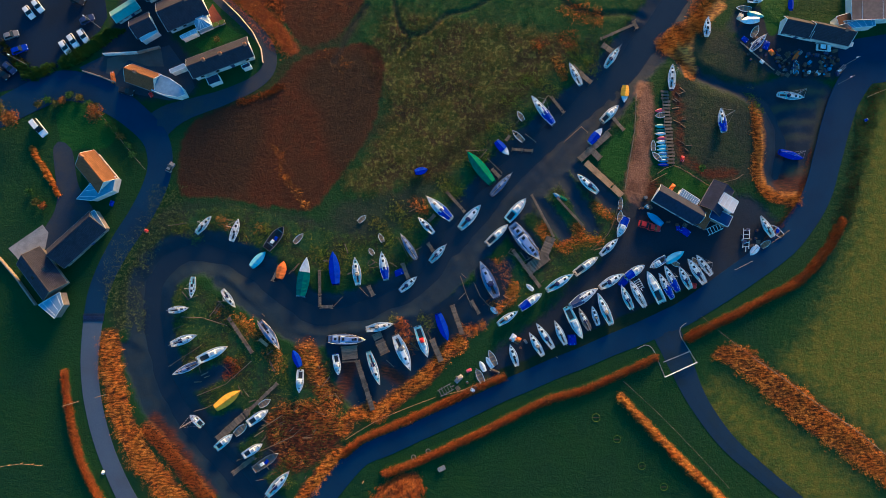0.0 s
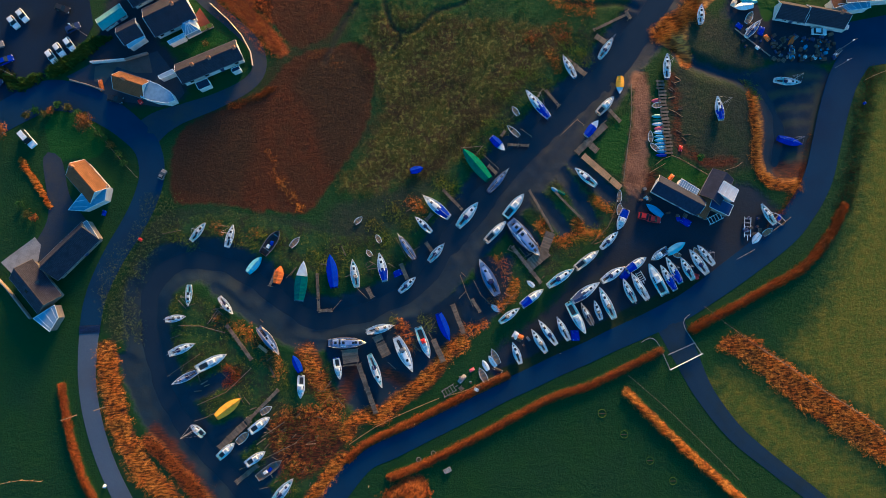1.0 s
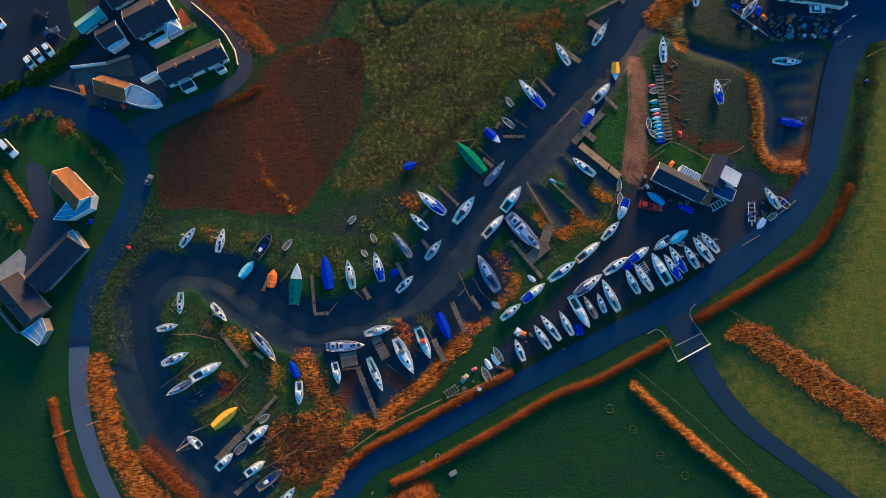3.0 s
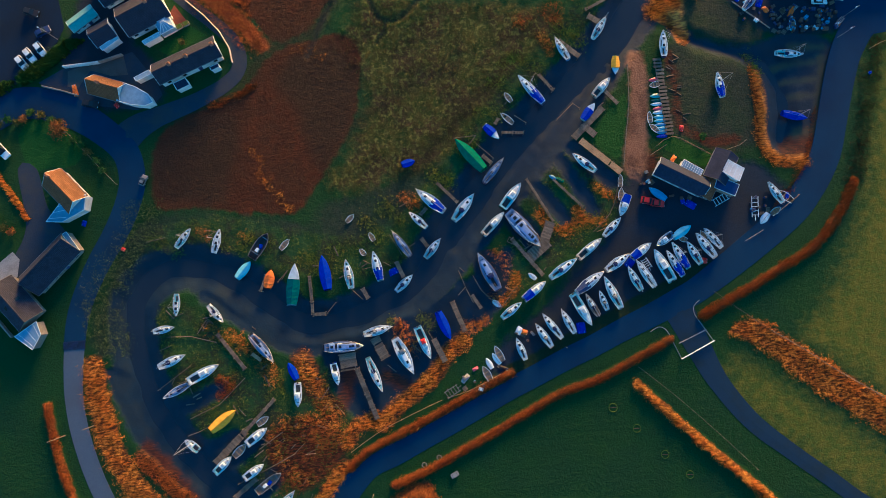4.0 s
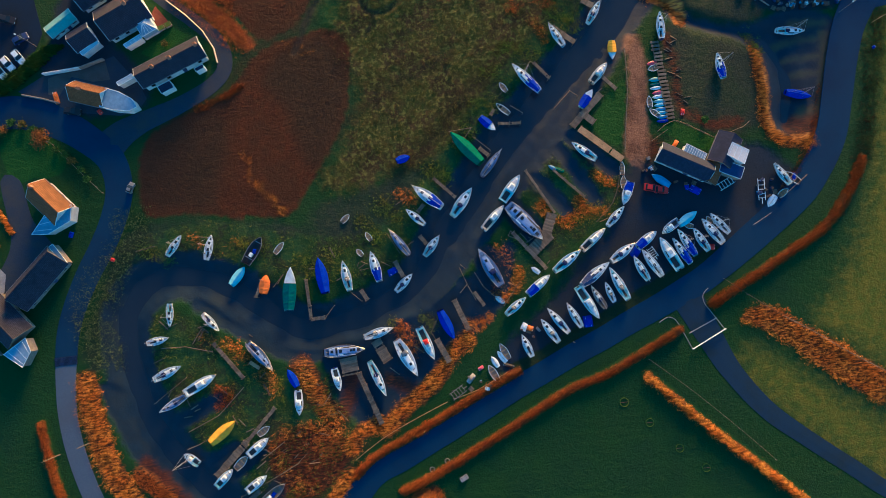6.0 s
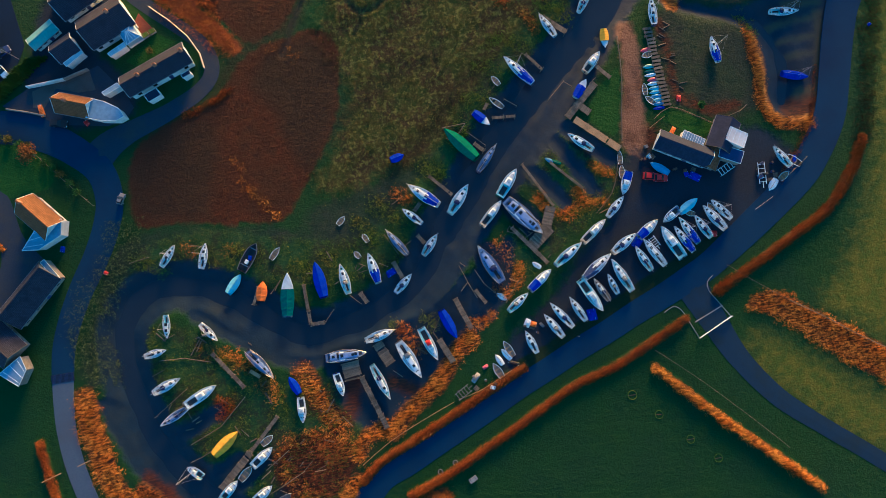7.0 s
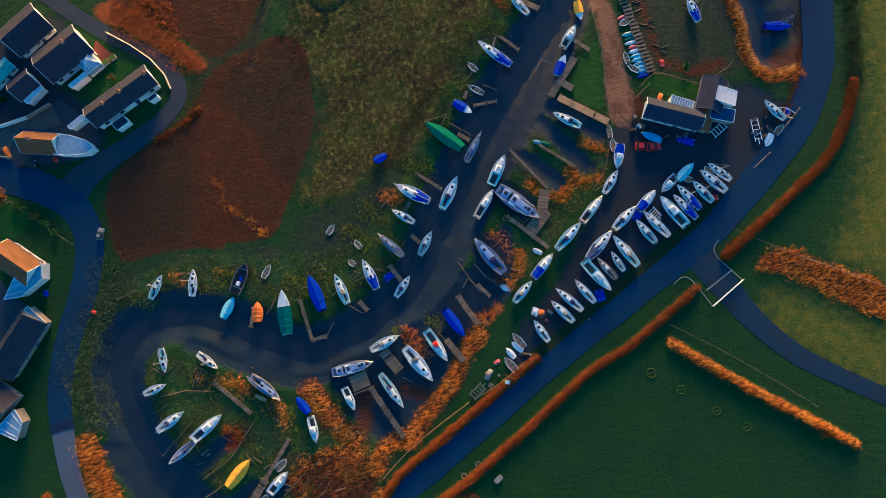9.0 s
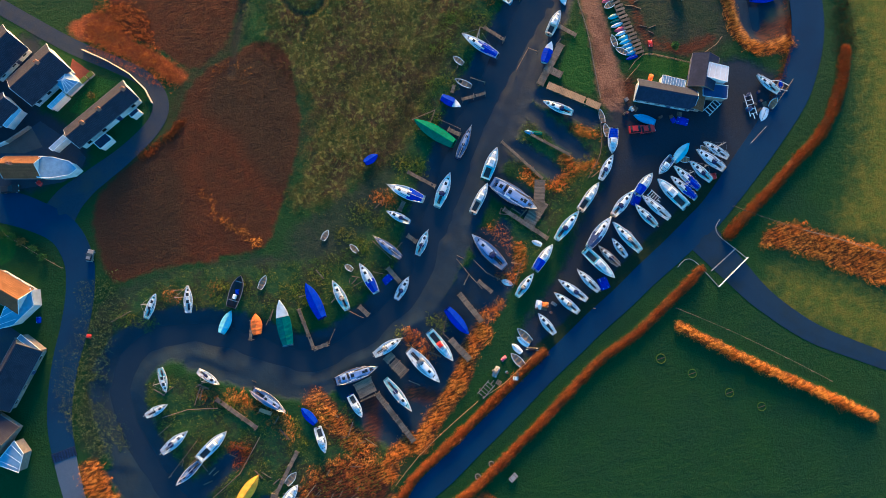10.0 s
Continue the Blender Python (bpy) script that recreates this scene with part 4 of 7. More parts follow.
BLUE_ROOF = surface("blue_grey_coachroof", (0.18, 0.29, 0.56), (0.26, 0.38, 0.66), 0.6, 5, 0.9, 0.006)
TEAK = surface("grey_teak", (0.2, 0.16, 0.12), (0.28, 0.23, 0.18), 0.75, 6, 0.9, 0.008)
SOLE = surface("dark_cockpit_sole", (0.03, 0.035, 0.045), (0.06, 0.065, 0.075), 0.8, 6, 0.9, 0.006)
NONSLIP = surface("grey_blue_nonslip", (0.34, 0.46, 0.56), (0.42, 0.54, 0.64), 0.85, 7, 0.9, 0.004)
HOOD = surface("navy_canvas", (0.012, 0.022, 0.09), (0.02, 0.034, 0.12), 0.9, 4, 0.8, 0.02, gloss=0.1)
DECKS = {"white": DECK, "aqua": AQUA_DECK, "blue": BLUE_DECK, "teak": TEAK, "cream": CREAM}
PORT = glass()


def ground_at(x, y):
    return float(height_at(np.array([x]), np.array([y]))[0])


def half_width(s, beam, stern, full=2.2):
    """Half the hull's width at s, from the stern (0) to the bow (1)."""
    if s < 0.42:
        k = stern + (1 - stern) * math.sin(math.pi / 2 * s / 0.42)
    else:
        k = 1 - ((s - 0.42) / 0.58) ** full
    return max(0.012, beam / 2 * k)


def hull_shell(length, beam, free, stern, full, z0):
    """The outer hull, from its shallow bottom up to the sheer, with a rolled rail."""
    bm, rows, n = bmesh.new(), [], 15
    for i in range(n):
        s = i / (n - 1)
        w, top = half_width(s, beam, stern, full), z0 + free * (1 + 0.22 * (s - 0.35) ** 2 * 2)
        rise = free * 0.55 * max(0, (s - 0.75) / 0.25) ** 2
        x = (s - 0.5) * length - (0.25 * free if i == 0 else 0)
        row = []
        for k, zz in ((0.94, 1.0), (1.0, 0.97), (0.95, 0.55), (0.62, 0.16), (0.0, 0.0)):
            row.append((x, w * k, z0 + rise + (top - z0 - rise) * zz))
        rows.append(row + [(a, -b, c) for a, b, c in row[-2::-1]])
    quad_strip(bm, rows, False)
    bm.verts.ensure_lookup_table()
    bm.faces.new([v for v in list(bm.verts)[:9]])
    return bm


def deck_plate(length, beam, free, stern, full, z0, well):
    """The deck just under the rail, open over the cockpit, with the cockpit's sides and sole."""
    bm, n = bmesh.new(), 21
    a0, a1, ww = well

    segs = []
    for i in range(n - 1):
        s = (i + 0.5) / (n - 1)
        segs.append(a0 <= s <= a1)
    pts = []
    for i in range(n):
        s = i / (n - 1)
        w = half_width(s, beam, stern, full) * 0.95
        z, x = z0 + free * (1 + 0.22 * (s - 0.35) ** 2 * 2) - 0.05, (s - 0.5) * length
        cw = min(ww * beam / 2, w * 0.7)
        pts.append([bm.verts.new(p) for p in ((x, w, z), (x, cw, z + 0.03), (x, 0, z + 0.05), (x, -cw, z + 0.03), (x, -w, z))])
    low = {}
    for i in range(n - 1):
        a, b = pts[i], pts[i + 1]
        bm.faces.new((a[0], a[1], b[1], b[0]))
        bm.faces.new((a[3], a[4], b[4], b[3]))
        if segs[i]:
            for j in (i, i + 1):
                if j not in low:
                    low[j] = [bm.verts.new((v.co.x, v.co.y * 0.92, v.co.z - min(0.55, free * 0.55))) for v in (pts[j][1], pts[j][3])]
            bm.faces.new((a[1], low[i][0], low[i + 1][0], b[1]))
            bm.faces.new((a[3], b[3], low[i + 1][1], low[i][1]))
            bm.faces.new((low[i][0], low[i][1], low[i + 1][1], low[i + 1][0]))
        else:
            bm.faces.new((a[1], a[2], b[2], b[1]))
            bm.faces.new((a[2], a[3], b[3], b[2]))
    if low:
        for j in (min(low), max(low)):
            bm.faces.new((pts[j][1], pts[j][2], pts[j][3], low[j][1], low[j][0]))
    return bm


def house_top(length, beam, stern, full, z, s0, s1, width, tall, nose=0.45):
    """A coachroof or wheelhouse: rounded in plan, narrower on top, cambered."""
    bm, rows, n = bmesh.new(), [], 7
    for i in range(n):
        k = i / (n - 1)
        s = s0 + (s1 - s0) * k
        w = half_width(s, beam, stern, full) * width
        t = tall * (1 - nose * max(0, (k - 0.55) / 0.45) ** 2)
        x = (s - 0.5) * length
        rows.append([(x, w, z), (x, w * 0.84, z + t * 0.78), (x, w * 0.55, z + t * 0.97), (x, 0, z + t), (x, -w * 0.55, z + t * 0.97), (x, -w * 0.84, z + t * 0.78), (x, -w, z)])
    quad_strip(bm, rows, True)
    return bm


def tarp(length, beam, free, stern, full, z0, s0, s1, rise):
    """A cover drawn over a ridge and down past the rail, sagging between its bows."""
    bm, rows, n = bmesh.new(), [], 13
    for i in range(n):
        k = i / (n - 1)
        s = s0 + (s1 - s0) * k
        w = half_width(s, beam, stern, full) * 1.03 + 0.02
        z = z0 + free * (1 + 0.22 * (s - 0.35) ** 2 * 2)
        top = z + rise * (0.95 + 0.05 * math.cos(k * 25)) * (1 - 0.75 * max(0, (s - 0.7) / 0.3)) + 0.04
        x = (s - 0.5) * length
        sag = 0.5 + 0.06 * math.sin(k * 31)
        rows.append([(x, w, z - 0.22), (x, w, z + 0.02), (x, w * 0.5, z + (top - z) * sag), (x, 0, top), (x, -w * 0.5, z + (top - z) * (sag + 0.05)), (x, -w, z + 0.02), (x, -w, z - 0.22)])
    quad_strip(bm, rows, True)
    return bm


def boat(kind, bow, stern_at, beam, hull="white", deck="white", cover="", mast=0.0, extra="", where="lying on the creek mud", name=""):
    """One boat between its bow and stern. kind: sail, motor, covered, open or small."""
    bow, st = Vector(bow), Vector(stern_at)
    mid, way = (bow + st) / 2, bow - st
    length, head = way.length, math.degrees(math.atan2(way.y, way.x))
    names = {"sail": "sailing_boat", "motor": "motor_boat", "covered": "covered_boat", "open": "rowing_boat", "small": "dinghy", "work": "work_boat"}
    words = {"sail": "sailing boat", "motor": "motor cruiser", "covered": "boat", "open": "open rowing boat", "small": "upturned dinghy", "work": "broad open work boat"}
    bits = f", {cover} cover," if cover else ""
    label = f"boat under a {cover} cover {where}" if kind == "covered" else f"{hull} {words[kind]}{bits} {where}"
    free = {"sail": 0.95, "motor": 1.0, "covered": 0.85, "open": 0.55, "small": 0.45, "work": 0.8}[kind] * min(1.25, max(0.6, length / 7.5))
    tr, full = {"sail": (0.62, 2.0), "motor": (0.85, 2.6), "covered": (0.7, 2.3), "open": (0.7, 2.2), "small": (0.75, 2.4), "work": (0.8, 3.2)}[kind]
    z0 = 0.35 if kind in ("sail", "motor", "covered") else 0.04
    root = base_at(names[kind], pose(mid.x, mid.y, ground_at(mid.x, mid.y) - 0.03, 0, 0, head), label, "boat", "boats in the harbour")
    if kind == "small":
        bm = hull_shell(length, beam, free, tr, full, 0)
        for v in bm.verts:
            v.co.z = free * 1.1 - v.co.z
        part("hull", bm, COLOURS[hull], root)
        bm = bmesh.new()
        box(bm, 0, 0, free * 1.08, length * 0.8, 0.06, 0.06)
        part("keel_strip", bm, WOOD, root)
        return root
    part("hull", hull_shell(length, beam, free, tr, full, z0), COLOURS[hull], root)
    sheer = z0 + free
    if z0 > 0.1:
        part("keel", boxed(0, 0, 0, length * 0.4, 0.16, z0 + 0.15, taper=0.9), BLACK, root)
        part("rudder", boxed(-length * 0.47, 0, 0, length * 0.07, 0.07, sheer * 0.8), BLACK, root)
    if kind in ("open", "work"):
        bm = hull_shell(length * 0.965, beam * 0.9, free * 0.8, tr, full, z0 + free * 0.22)
        part("inner_skin", bm, TEAK if hull != "navy" else BLACK, root)
        for k in (-0.22, 0.05, 0.27) if kind == "open" else (-0.3, 0.3):
            w = half_width(k + 0.5, beam, tr, full) * 1.8
            part("thwart", boxed(length * k, 0, z0 + free * 0.72, 0.24, w, 0.05), RAWWOOD if kind == "open" else GREY, root)
        bm = bmesh.new()
        for side in (-1, 1):
            rows = []
            for i in range(12):
                s = i / 11
                w, x, z = half_width(s, beam, tr, full), (s - 0.5) * length, z0 + free * (1 + 0.44 * (s - 0.35) ** 2)
                rows.append([(x, side * (w + 0.04), z - 0.05), (x, side * (w + 0.04), z + 0.04), (x, side * max(0.005, w - 0.08), z + 0.04), (x, side * max(0.005, w - 0.08), z - 0.05)])
            quad_strip(bm, rows, True, True)
        part("gunwale", bm, GREY if kind == "work" else COLOURS["white"], root)
        if kind == "work":
            part("engine_box", boxed(-length * 0.18, 0, z0 + 0.2, 1.1, 0.9, 0.75, taper=0.85), WHITE, root)
            part("tarpaulin", boxed(-length * 0.02, -0.2, z0 + 0.2, 1.3, 1.0, 0.5, 20, 0.6), ROYAL, root)
        return root
    if kind == "covered":
        part("cover", tarp(length, beam, free, tr, full, z0, 0.01, 0.97 if not extra else 0.62, 0.5 if length > 4 else 0.3), COLOURS[cover or hull], root)
        if extra:
            part("deck", deck_plate(length, beam, free, tr, full, z0, (2, 3, 0.4)), DECK, root)
    else:
        top = sheer - 0.02
        if kind == "sail":
            part("deck", deck_plate(length, beam, free, tr, full, z0, (0.07, 0.33, 0.5)), DECKS[deck], root)
            cabin = part("coachroof", house_top(length, beam, tr, full, top, 0.34, 0.78, 0.58, 0.42), {"cream": CREAM, "blue": BLUE_ROOF}.get(deck, WHITE), root)
            hatches = ((0.4, 0.5), (0.66, 0.42))
        else:
            part("deck", deck_plate(length, beam, free, tr, full, z0, (0.05, 0.38, 0.62)), DECKS[deck], root)
            cabin = part("wheelhouse", house_top(length, beam, tr, full, top, 0.4, 0.64, 0.72, 0.95, 0.25), WHITE, root)
            part("foredeck_cabin", house_top(length, beam, tr, full, top, 0.64, 0.88, 0.6, 0.35), DECK, root)
            hatches = ((0.75, 0.42),)
        for at, size in hatches:
            h = top + (0.42 if kind == "sail" else 0.33) - (0.06 if at > 0.6 else 0)
            part("hatch", boxed((at - 0.5) * length, 0, h, 0.75, size + 0.2, 0.07, taper=0.9), PORT, cabin)
        s0, s1, wd, tl, zz = (0.38, 0.62, 0.58, 0.42, 0.2) if kind == "sail" else (0.42, 0.62, 0.72, 0.95, 0.5)
        for side in (-1, 1):
            rows = []
            for i in range(4):
                s = s0 + (s1 - s0) * i / 3
                w = half_width(s, beam, tr, full) * wd
                rows.append([((s - 0.5) * length, side * (w * (1 - 0.205 * q) + 0.02), top + tl * q) for q in (0.2, 0.72)])
            bm = bmesh.new()
            quad_strip(bm, rows, False)
            part("side_window", bm, PORT, cabin)
        if kind == "motor":
            w = half_width(0.64, beam, tr, full) * 0.62
            bm = bmesh.new()
            x = 0.14 * length + 0.03
            quad_strip(bm, [[(x, -w, top + 0.4), (x, w, top + 0.4)], [(x + 0.02, -w * 0.9, top + 0.68), (x + 0.02, w * 0.9, top + 0.68)]], False)
            part("windscreen", bm, PORT, cabin)
            bm = bmesh.new()
            box(bm, -length * 0.52, 0, sheer - 0.2, 0.35, 0.38, 0.5, taper=0.8)
            box(bm, -length * 0.53, 0, sheer - 0.9, 0.14, 0.12, 0.72)
            part("outboard", bm, BLACK, root)
        else:
            part("tiller", tubed(((-0.46 * length, 0, top + 0.05), (-0.33 * length, 0.1, top + 0.15), 0.035), sides=5), RAWWOOD, root)
            for side in (-1, 1):
                w = half_width(0.2, beam, tr, full) * 0.56
                part("cockpit_seat", boxed(-length * 0.3, side * w * 0.72, top - 0.3, length * 0.24, w * 0.42, 0.06), DECKS[deck] if deck != "teak" else TEAK, root)
        # guard rails fore and aft
        for ends in ((0.8, 0.9, 0.99), (0.02, 0.1, 0.22)):
            for side in (-1, 1):
                pts = [((s - 0.5) * length, side * half_width(s, beam, tr, full) * 0.93, sheer + 0.5) for s in ends]
                bm = bmesh.new()
                bar_line(bm, [(pts[0][0], pts[0][1], sheer), *pts, (pts[2][0], pts[2][1], sheer + 0.1)], 0.035)
                part("guard_rail", bm, ALLOY, root)
        if cover:
            part("cockpit_cover", tarp(length, beam * 0.96, free, tr, full, z0, 0.02, 0.42 if kind == "sail" else 0.4, 0.5), COLOURS[cover], root, f"{cover} canvas cover")
        # the white cap of the bulwark and a dark cockpit sole
        for side in (-1, 1):
            rows = []
            for i in range(14):
                s = i / 13
                w, x, z = half_width(s, beam, tr, full), (s - 0.5) * length, z0 + free * (1 + 0.44 * (s - 0.35) ** 2)
                rows.append([(x, side * (w + 0.01), z - 0.03), (x, side * (w + 0.01), z + 0.05), (x, side * max(0.004, w - 0.11), z + 0.05), (x, side * max(0.004, w - 0.11), z - 0.03)])
            bm = bmesh.new()
            quad_strip(bm, rows, True, True)
            part("toe_rail", bm, WHITE if hull not in ("navy", "grey") or deck == "white" else TEAK, root)
        sole = (0.07, 0.33, 0.5) if kind == "sail" else (0.05, 0.38, 0.62)
        part("cockpit_sole", boxed((sum(sole[:2]) / 2 - 0.5) * length, 0, top - min(0.55, free * 0.55) + 0.0, (sole[1] - sole[0]) * length * 0.9, sole[2] * beam * 0.8, 0.05), SOLE, root)
        # a painted band under the rail
        bm = bmesh.new()
        for side in (-1, 1):
            rows = []
            for i in range(10):
                s = 0.02 + 0.95 * i / 9
                w, x, z = half_width(s, beam, tr, full), (s - 0.5) * length, z0 + free * (1 + 0.44 * (s - 0.35) ** 2)
                rows.append([(x, side * (w + 0.012), z - 0.04), (x, side * (w * 0.995 + 0.014), z - 0.17)])
            quad_strip(bm, rows, False)
        part("rubbing_strake", bm, NAVY if hull in ("white", "cream", "pale blue") else WHITE, root)
    if kind in ("sail", "motor"):
        pick = random.Random(int(abs(mid.x * 53 + mid.y * 91)))
        # non-slip strips along the side decks and on the foredeck
        for side in (-1, 1):
            rows = []
            for i in range(6):
                s = (0.36 if kind == "sail" else 0.42) + 0.4 * i / 5
                w, x, z = half_width(s, beam, tr, full), (s - 0.5) * length, z0 + free * (1 + 0.44 * (s - 0.35) ** 2)
                rows.append([(x, side * w * k, z + h) for k, h in ((0.86, -0.06), (0.86, -0.005), (0.68, 0.0), (0.68, -0.06))])
            bm = bmesh.new()
            quad_strip(bm, rows, True, True)
            part("deck_strip", bm, NONSLIP if deck != "blue" else BLUE_DECK, root)
        rows = []
        for i in range(4):
            s = 0.9 + 0.07 * i / 3
            w, x, z = half_width(s, beam, tr, full) * 0.7, (s - 0.5) * length, z0 + free * (1 + 0.44 * (s - 0.35) ** 2)
            rows.append([(x, -w, z - 0.06), (x, -w, z + 0.02), (x, w, z + 0.02), (x, w, z - 0.06)])
        bm = bmesh.new()
        quad_strip(bm, rows, True, True)
        part("foredeck_panel", bm, NONSLIP, root)
        part("fore_hatch", boxed(length * 0.33, 0, sheer + 0.04, length * 0.07, length * 0.065, 0.07, taper=0.85), PORT, root)
        if kind == "sail" and not extra and length > 5:
            if not cover and pick.random() < 0.6:
                part("sprayhood", house_top(length, beam, tr, full, top + 0.25, 0.31, 0.42, 0.52, 0.5, 0.6), HOOD if pick.random() < 0.65 else GREY, root, "canvas sprayhood")
            if not mast and pick.random() < 0.7:
                y = pick.uniform(-0.12, 0.12) * beam
                spar = part("lowered_mast", tubed(((-length * 0.56, y, sheer + 0.75), (length * 0.54, y * 0.3, sheer + 0.7), 0.07, 0.055), sides=6), ALLOY, root)
                for x in (-0.44, 0.44):
                    part("crutch", boxed(length * x, y * (0.9 if x < 0 else 0.35), sheer - 0.05, 0.07, 0.07, 0.75), WOOD, spar)
            for side in (-1, 1):
                w = half_width(0.22, beam, tr, full) * 0.8
                part("winch", tubed(((-length * 0.28, side * w, sheer), (-length * 0.28, side * w, sheer + 0.22), 0.12, 0.09), sides=8), STEEL, root)
        if kind == "motor":
            part("roof_rack", boxed(length * 0.03, 0, top + 0.93, length * 0.12, beam * 0.3, 0.06), NONSLIP, cabin)
    if extra == "frames":
        # a work boat being rebuilt: low cabins, open hatches and a plank walkway
        for s0, s1, tall, mat in ((0.12, 0.27, 0.5, BLUE_ROOF), (0.33, 0.46, 0.35, WHITE), (0.66, 0.8, 0.4, BLUE_ROOF)):
            bm = house_top(length, beam, tr, full, sheer, s0, s1, 0.66, tall, 0.2)
            house = part("deckhouse", bm, mat, root)
            part("hatch", boxed((s0 + s1 - 1) / 2 * length, 0.1, sheer + tall - 0.03, (s1 - s0) * length * 0.45, beam * 0.22, 0.08), PORT, house)
        for x, y in ((-0.2, 0.2), (-0.02, -0.16), (0.1, 0.14), (0.34, 0.0)):
            part("hatch_coaming", boxed(length * x, beam * y, sheer, 0.9, 0.7, 0.14), SOLE, root)
        for side in (-0.5, 0.5):
            part("grab_rail", boxed(-length * 0.06, side * beam * 0.7, sheer + 0.45, length * 0.66, 0.07, 0.07), WHITE, root)
        part("walkway", boxed(length * 0.02, beam * 0.28, sheer + 0.1, length * 0.5, 0.3, 0.06), WOOD, root)
    if extra == "red dome":
        part("buoy", boxed(-length * 0.06, 0.0, sheer + 0.7, 1.5, 1.3, 0.8, taper=0.55), RED, root, "red inflated buoy")
    if mast:
        foot = (length * 0.08, 0, sheer + 0.3)
        head_at = (length * 0.06, 0, sheer + mast)
        spar = part("mast", tubed((foot, head_at, 0.08, 0.05), sides=8), ALLOY, root)
        part("boom", tubed((((length * 0.06), 0, sheer + 1.25), (-length * 0.36, 0, sheer + 1.2), 0.06), sides=6), ALLOY, spar)
        if cover:
            bm = bmesh.new()
            tube(bm, (length * 0.04, 0, sheer + 1.38), (-length * 0.34, 0, sheer + 1.3), 0.17, 0.08, sides=8)
            part("sail_cover", bm, COLOURS[cover], spar)
        bm = bmesh.new()
        w = half_width(0.56, beam, tr, full)
        for side in (-1, 1):
            tube(bm, (length * 0.07, side * w, sheer), (length * 0.065, side * 0.55, sheer + mast * 0.55), 0.016, sides=4)
            tube(bm, (length * 0.065, side * 0.55, sheer + mast * 0.55), head_at, 0.016, sides=4)
            tube(bm, (length * 0.065, 0, sheer + mast * 0.55), (length * 0.065, side * 0.55, sheer + mast * 0.55), 0.022, sides=4)
        tube(bm, (length * 0.49, 0, sheer + 0.15), head_at, 0.022, sides=4)
        tube(bm, (-length * 0.49, 0, sheer + 0.1), head_at, 0.016, sides=4)
        part("rigging", bm, ALLOY, spar)
    return root


# the marsh side of the creek
boat("sail", (-65.1, 20.7), (-69.0, 16.0), 2.0, "white", "aqua", mast=5)
boat("sail", (-57.3, 19.9), (-59.2, 13.8), 2.1, "white", "white", mast=7)
boat("work", (-44.8, 17.8), (-49.4, 11.6), 3.0, "navy")
boat("covered", (-49.9, 10.8), (-53.8, 6.6), 2.3, "pale blue", cover="pale blue")
boat("open", (-39.3, 15.9), (-41.8, 13.3), 1.5, "cream")
boat("covered", (-44.6, 8.1), (-45.8, 3.3), 2.6, "orange", cover="orange")
boat("covered", (-38.0, 9.2), (-39.5, -1.6), 3.3, "white", cover="teal", extra="open bow", mast=0)
boat("covered", (-30.8, 10.8), (-29.8, 1.7), 2.9, "royal blue", cover="royal blue")
boat("sail", (-24.6, 9.2), (-23.6, 1.6), 2.4, "white", "aqua", mast=7)
boat("sail", (-17.2, 10.8), (-15.8, 3.0), 2.5, "white", "white", "royal blue")
boat("sail", (-11.8, 15.6), (-7.6, 8.9), 2.2, "navy", "blue")
boat("open", (-20.8, 11.7), (-19.5, 10.0), 1.3, "cream")
boat("open", (-18.0, 15.9), (-16.9, 13.6), 1.3, "grey")
boat("open", (-21.7, 21.0), (-23.8, 19.2), 1.4, "white")
boat("sail", (-7.3, 3.8), (-12.0, -0.2), 2.1, "sky blue", "white")
boat("sail", (-7.0, 20.4), (-2.7, 16.0), 1.9, "sky blue", "white")
boat("sail", (-4.6, 26.2), (2.2, 20.0), 2.9, "white", "white", "royal blue")
boat("sail", (0.8, 12.8), (-3.5, 8.1), 2.2, "white", "aqua")
boat("sail", (10.7, 24.1), (4.9, 17.5), 2.8, "white", "aqua")
boat("covered", (-4.3, 34.1), (-7.9, 33.3), 2.0, "royal blue", cover="royal blue", where="lying on the brown marsh")
boat("covered", (6.8, 39.1), (13.8, 30.2), 3.2, "green", cover="green")
boat("sail", (19.4, 33.0), (13.8, 27.0), 2.1, "navy", "blue", where="afloat in the dark creek")
boat("covered", (18.7, 38.3), (15.1, 42.2), 2.2, "white", cover="royal blue", extra="open bow")
boat("open", (19.8, 45.5), (22.9, 42.4), 1.5, "cream")
boat("open", (21.3, 50.9), (22.9, 48.3), 1.4, "grey")
boat("sail", (25.1, 55.1), (31.3, 47.0), 2.4, "navy", "white", "royal blue", mast=8)
boat("sail", (36.1, 64.7), (39.2, 58.5), 2.0, "sky blue", "white")
boat("sail", (50.7, 69.7), (46.8, 64.2), 2.1, "white", "aqua", mast=8)
# the spit and its jetties
boat("covered", (51.9, 53.6), (52.4, 58.7), 2.2, "sky blue", cover="yellow", extra="open bow")
boat("motor", (50.0, 52.6), (45.4, 48.1), 2.3, "cream", "cream")
boat("covered", (45.3, 46.0), (41.7, 41.8), 2.3, "white", cover="royal blue", extra="open bow")
boat("sail", (65.5, 64.4), (65.1, 57.2), 2.2, "navy", "white", mast=5, where="drawn up beside the timber jetty")
boat("sail", (78.9, 51.6), (79.6, 44.9), 2.4, "white", "white", "royal blue", mast=7.5, where="lying in the grassy basin")
boat("covered", (102.4, 37.3), (95.9, 39.3), 2.2, "royal blue", cover="royal blue", mast=6, where="lying in the muddy basin")
boat("sail", (103.1, 54.9), (96.0, 55.9), 2.2, "white", "aqua", mast=6.5, where="lying in the muddy basin")
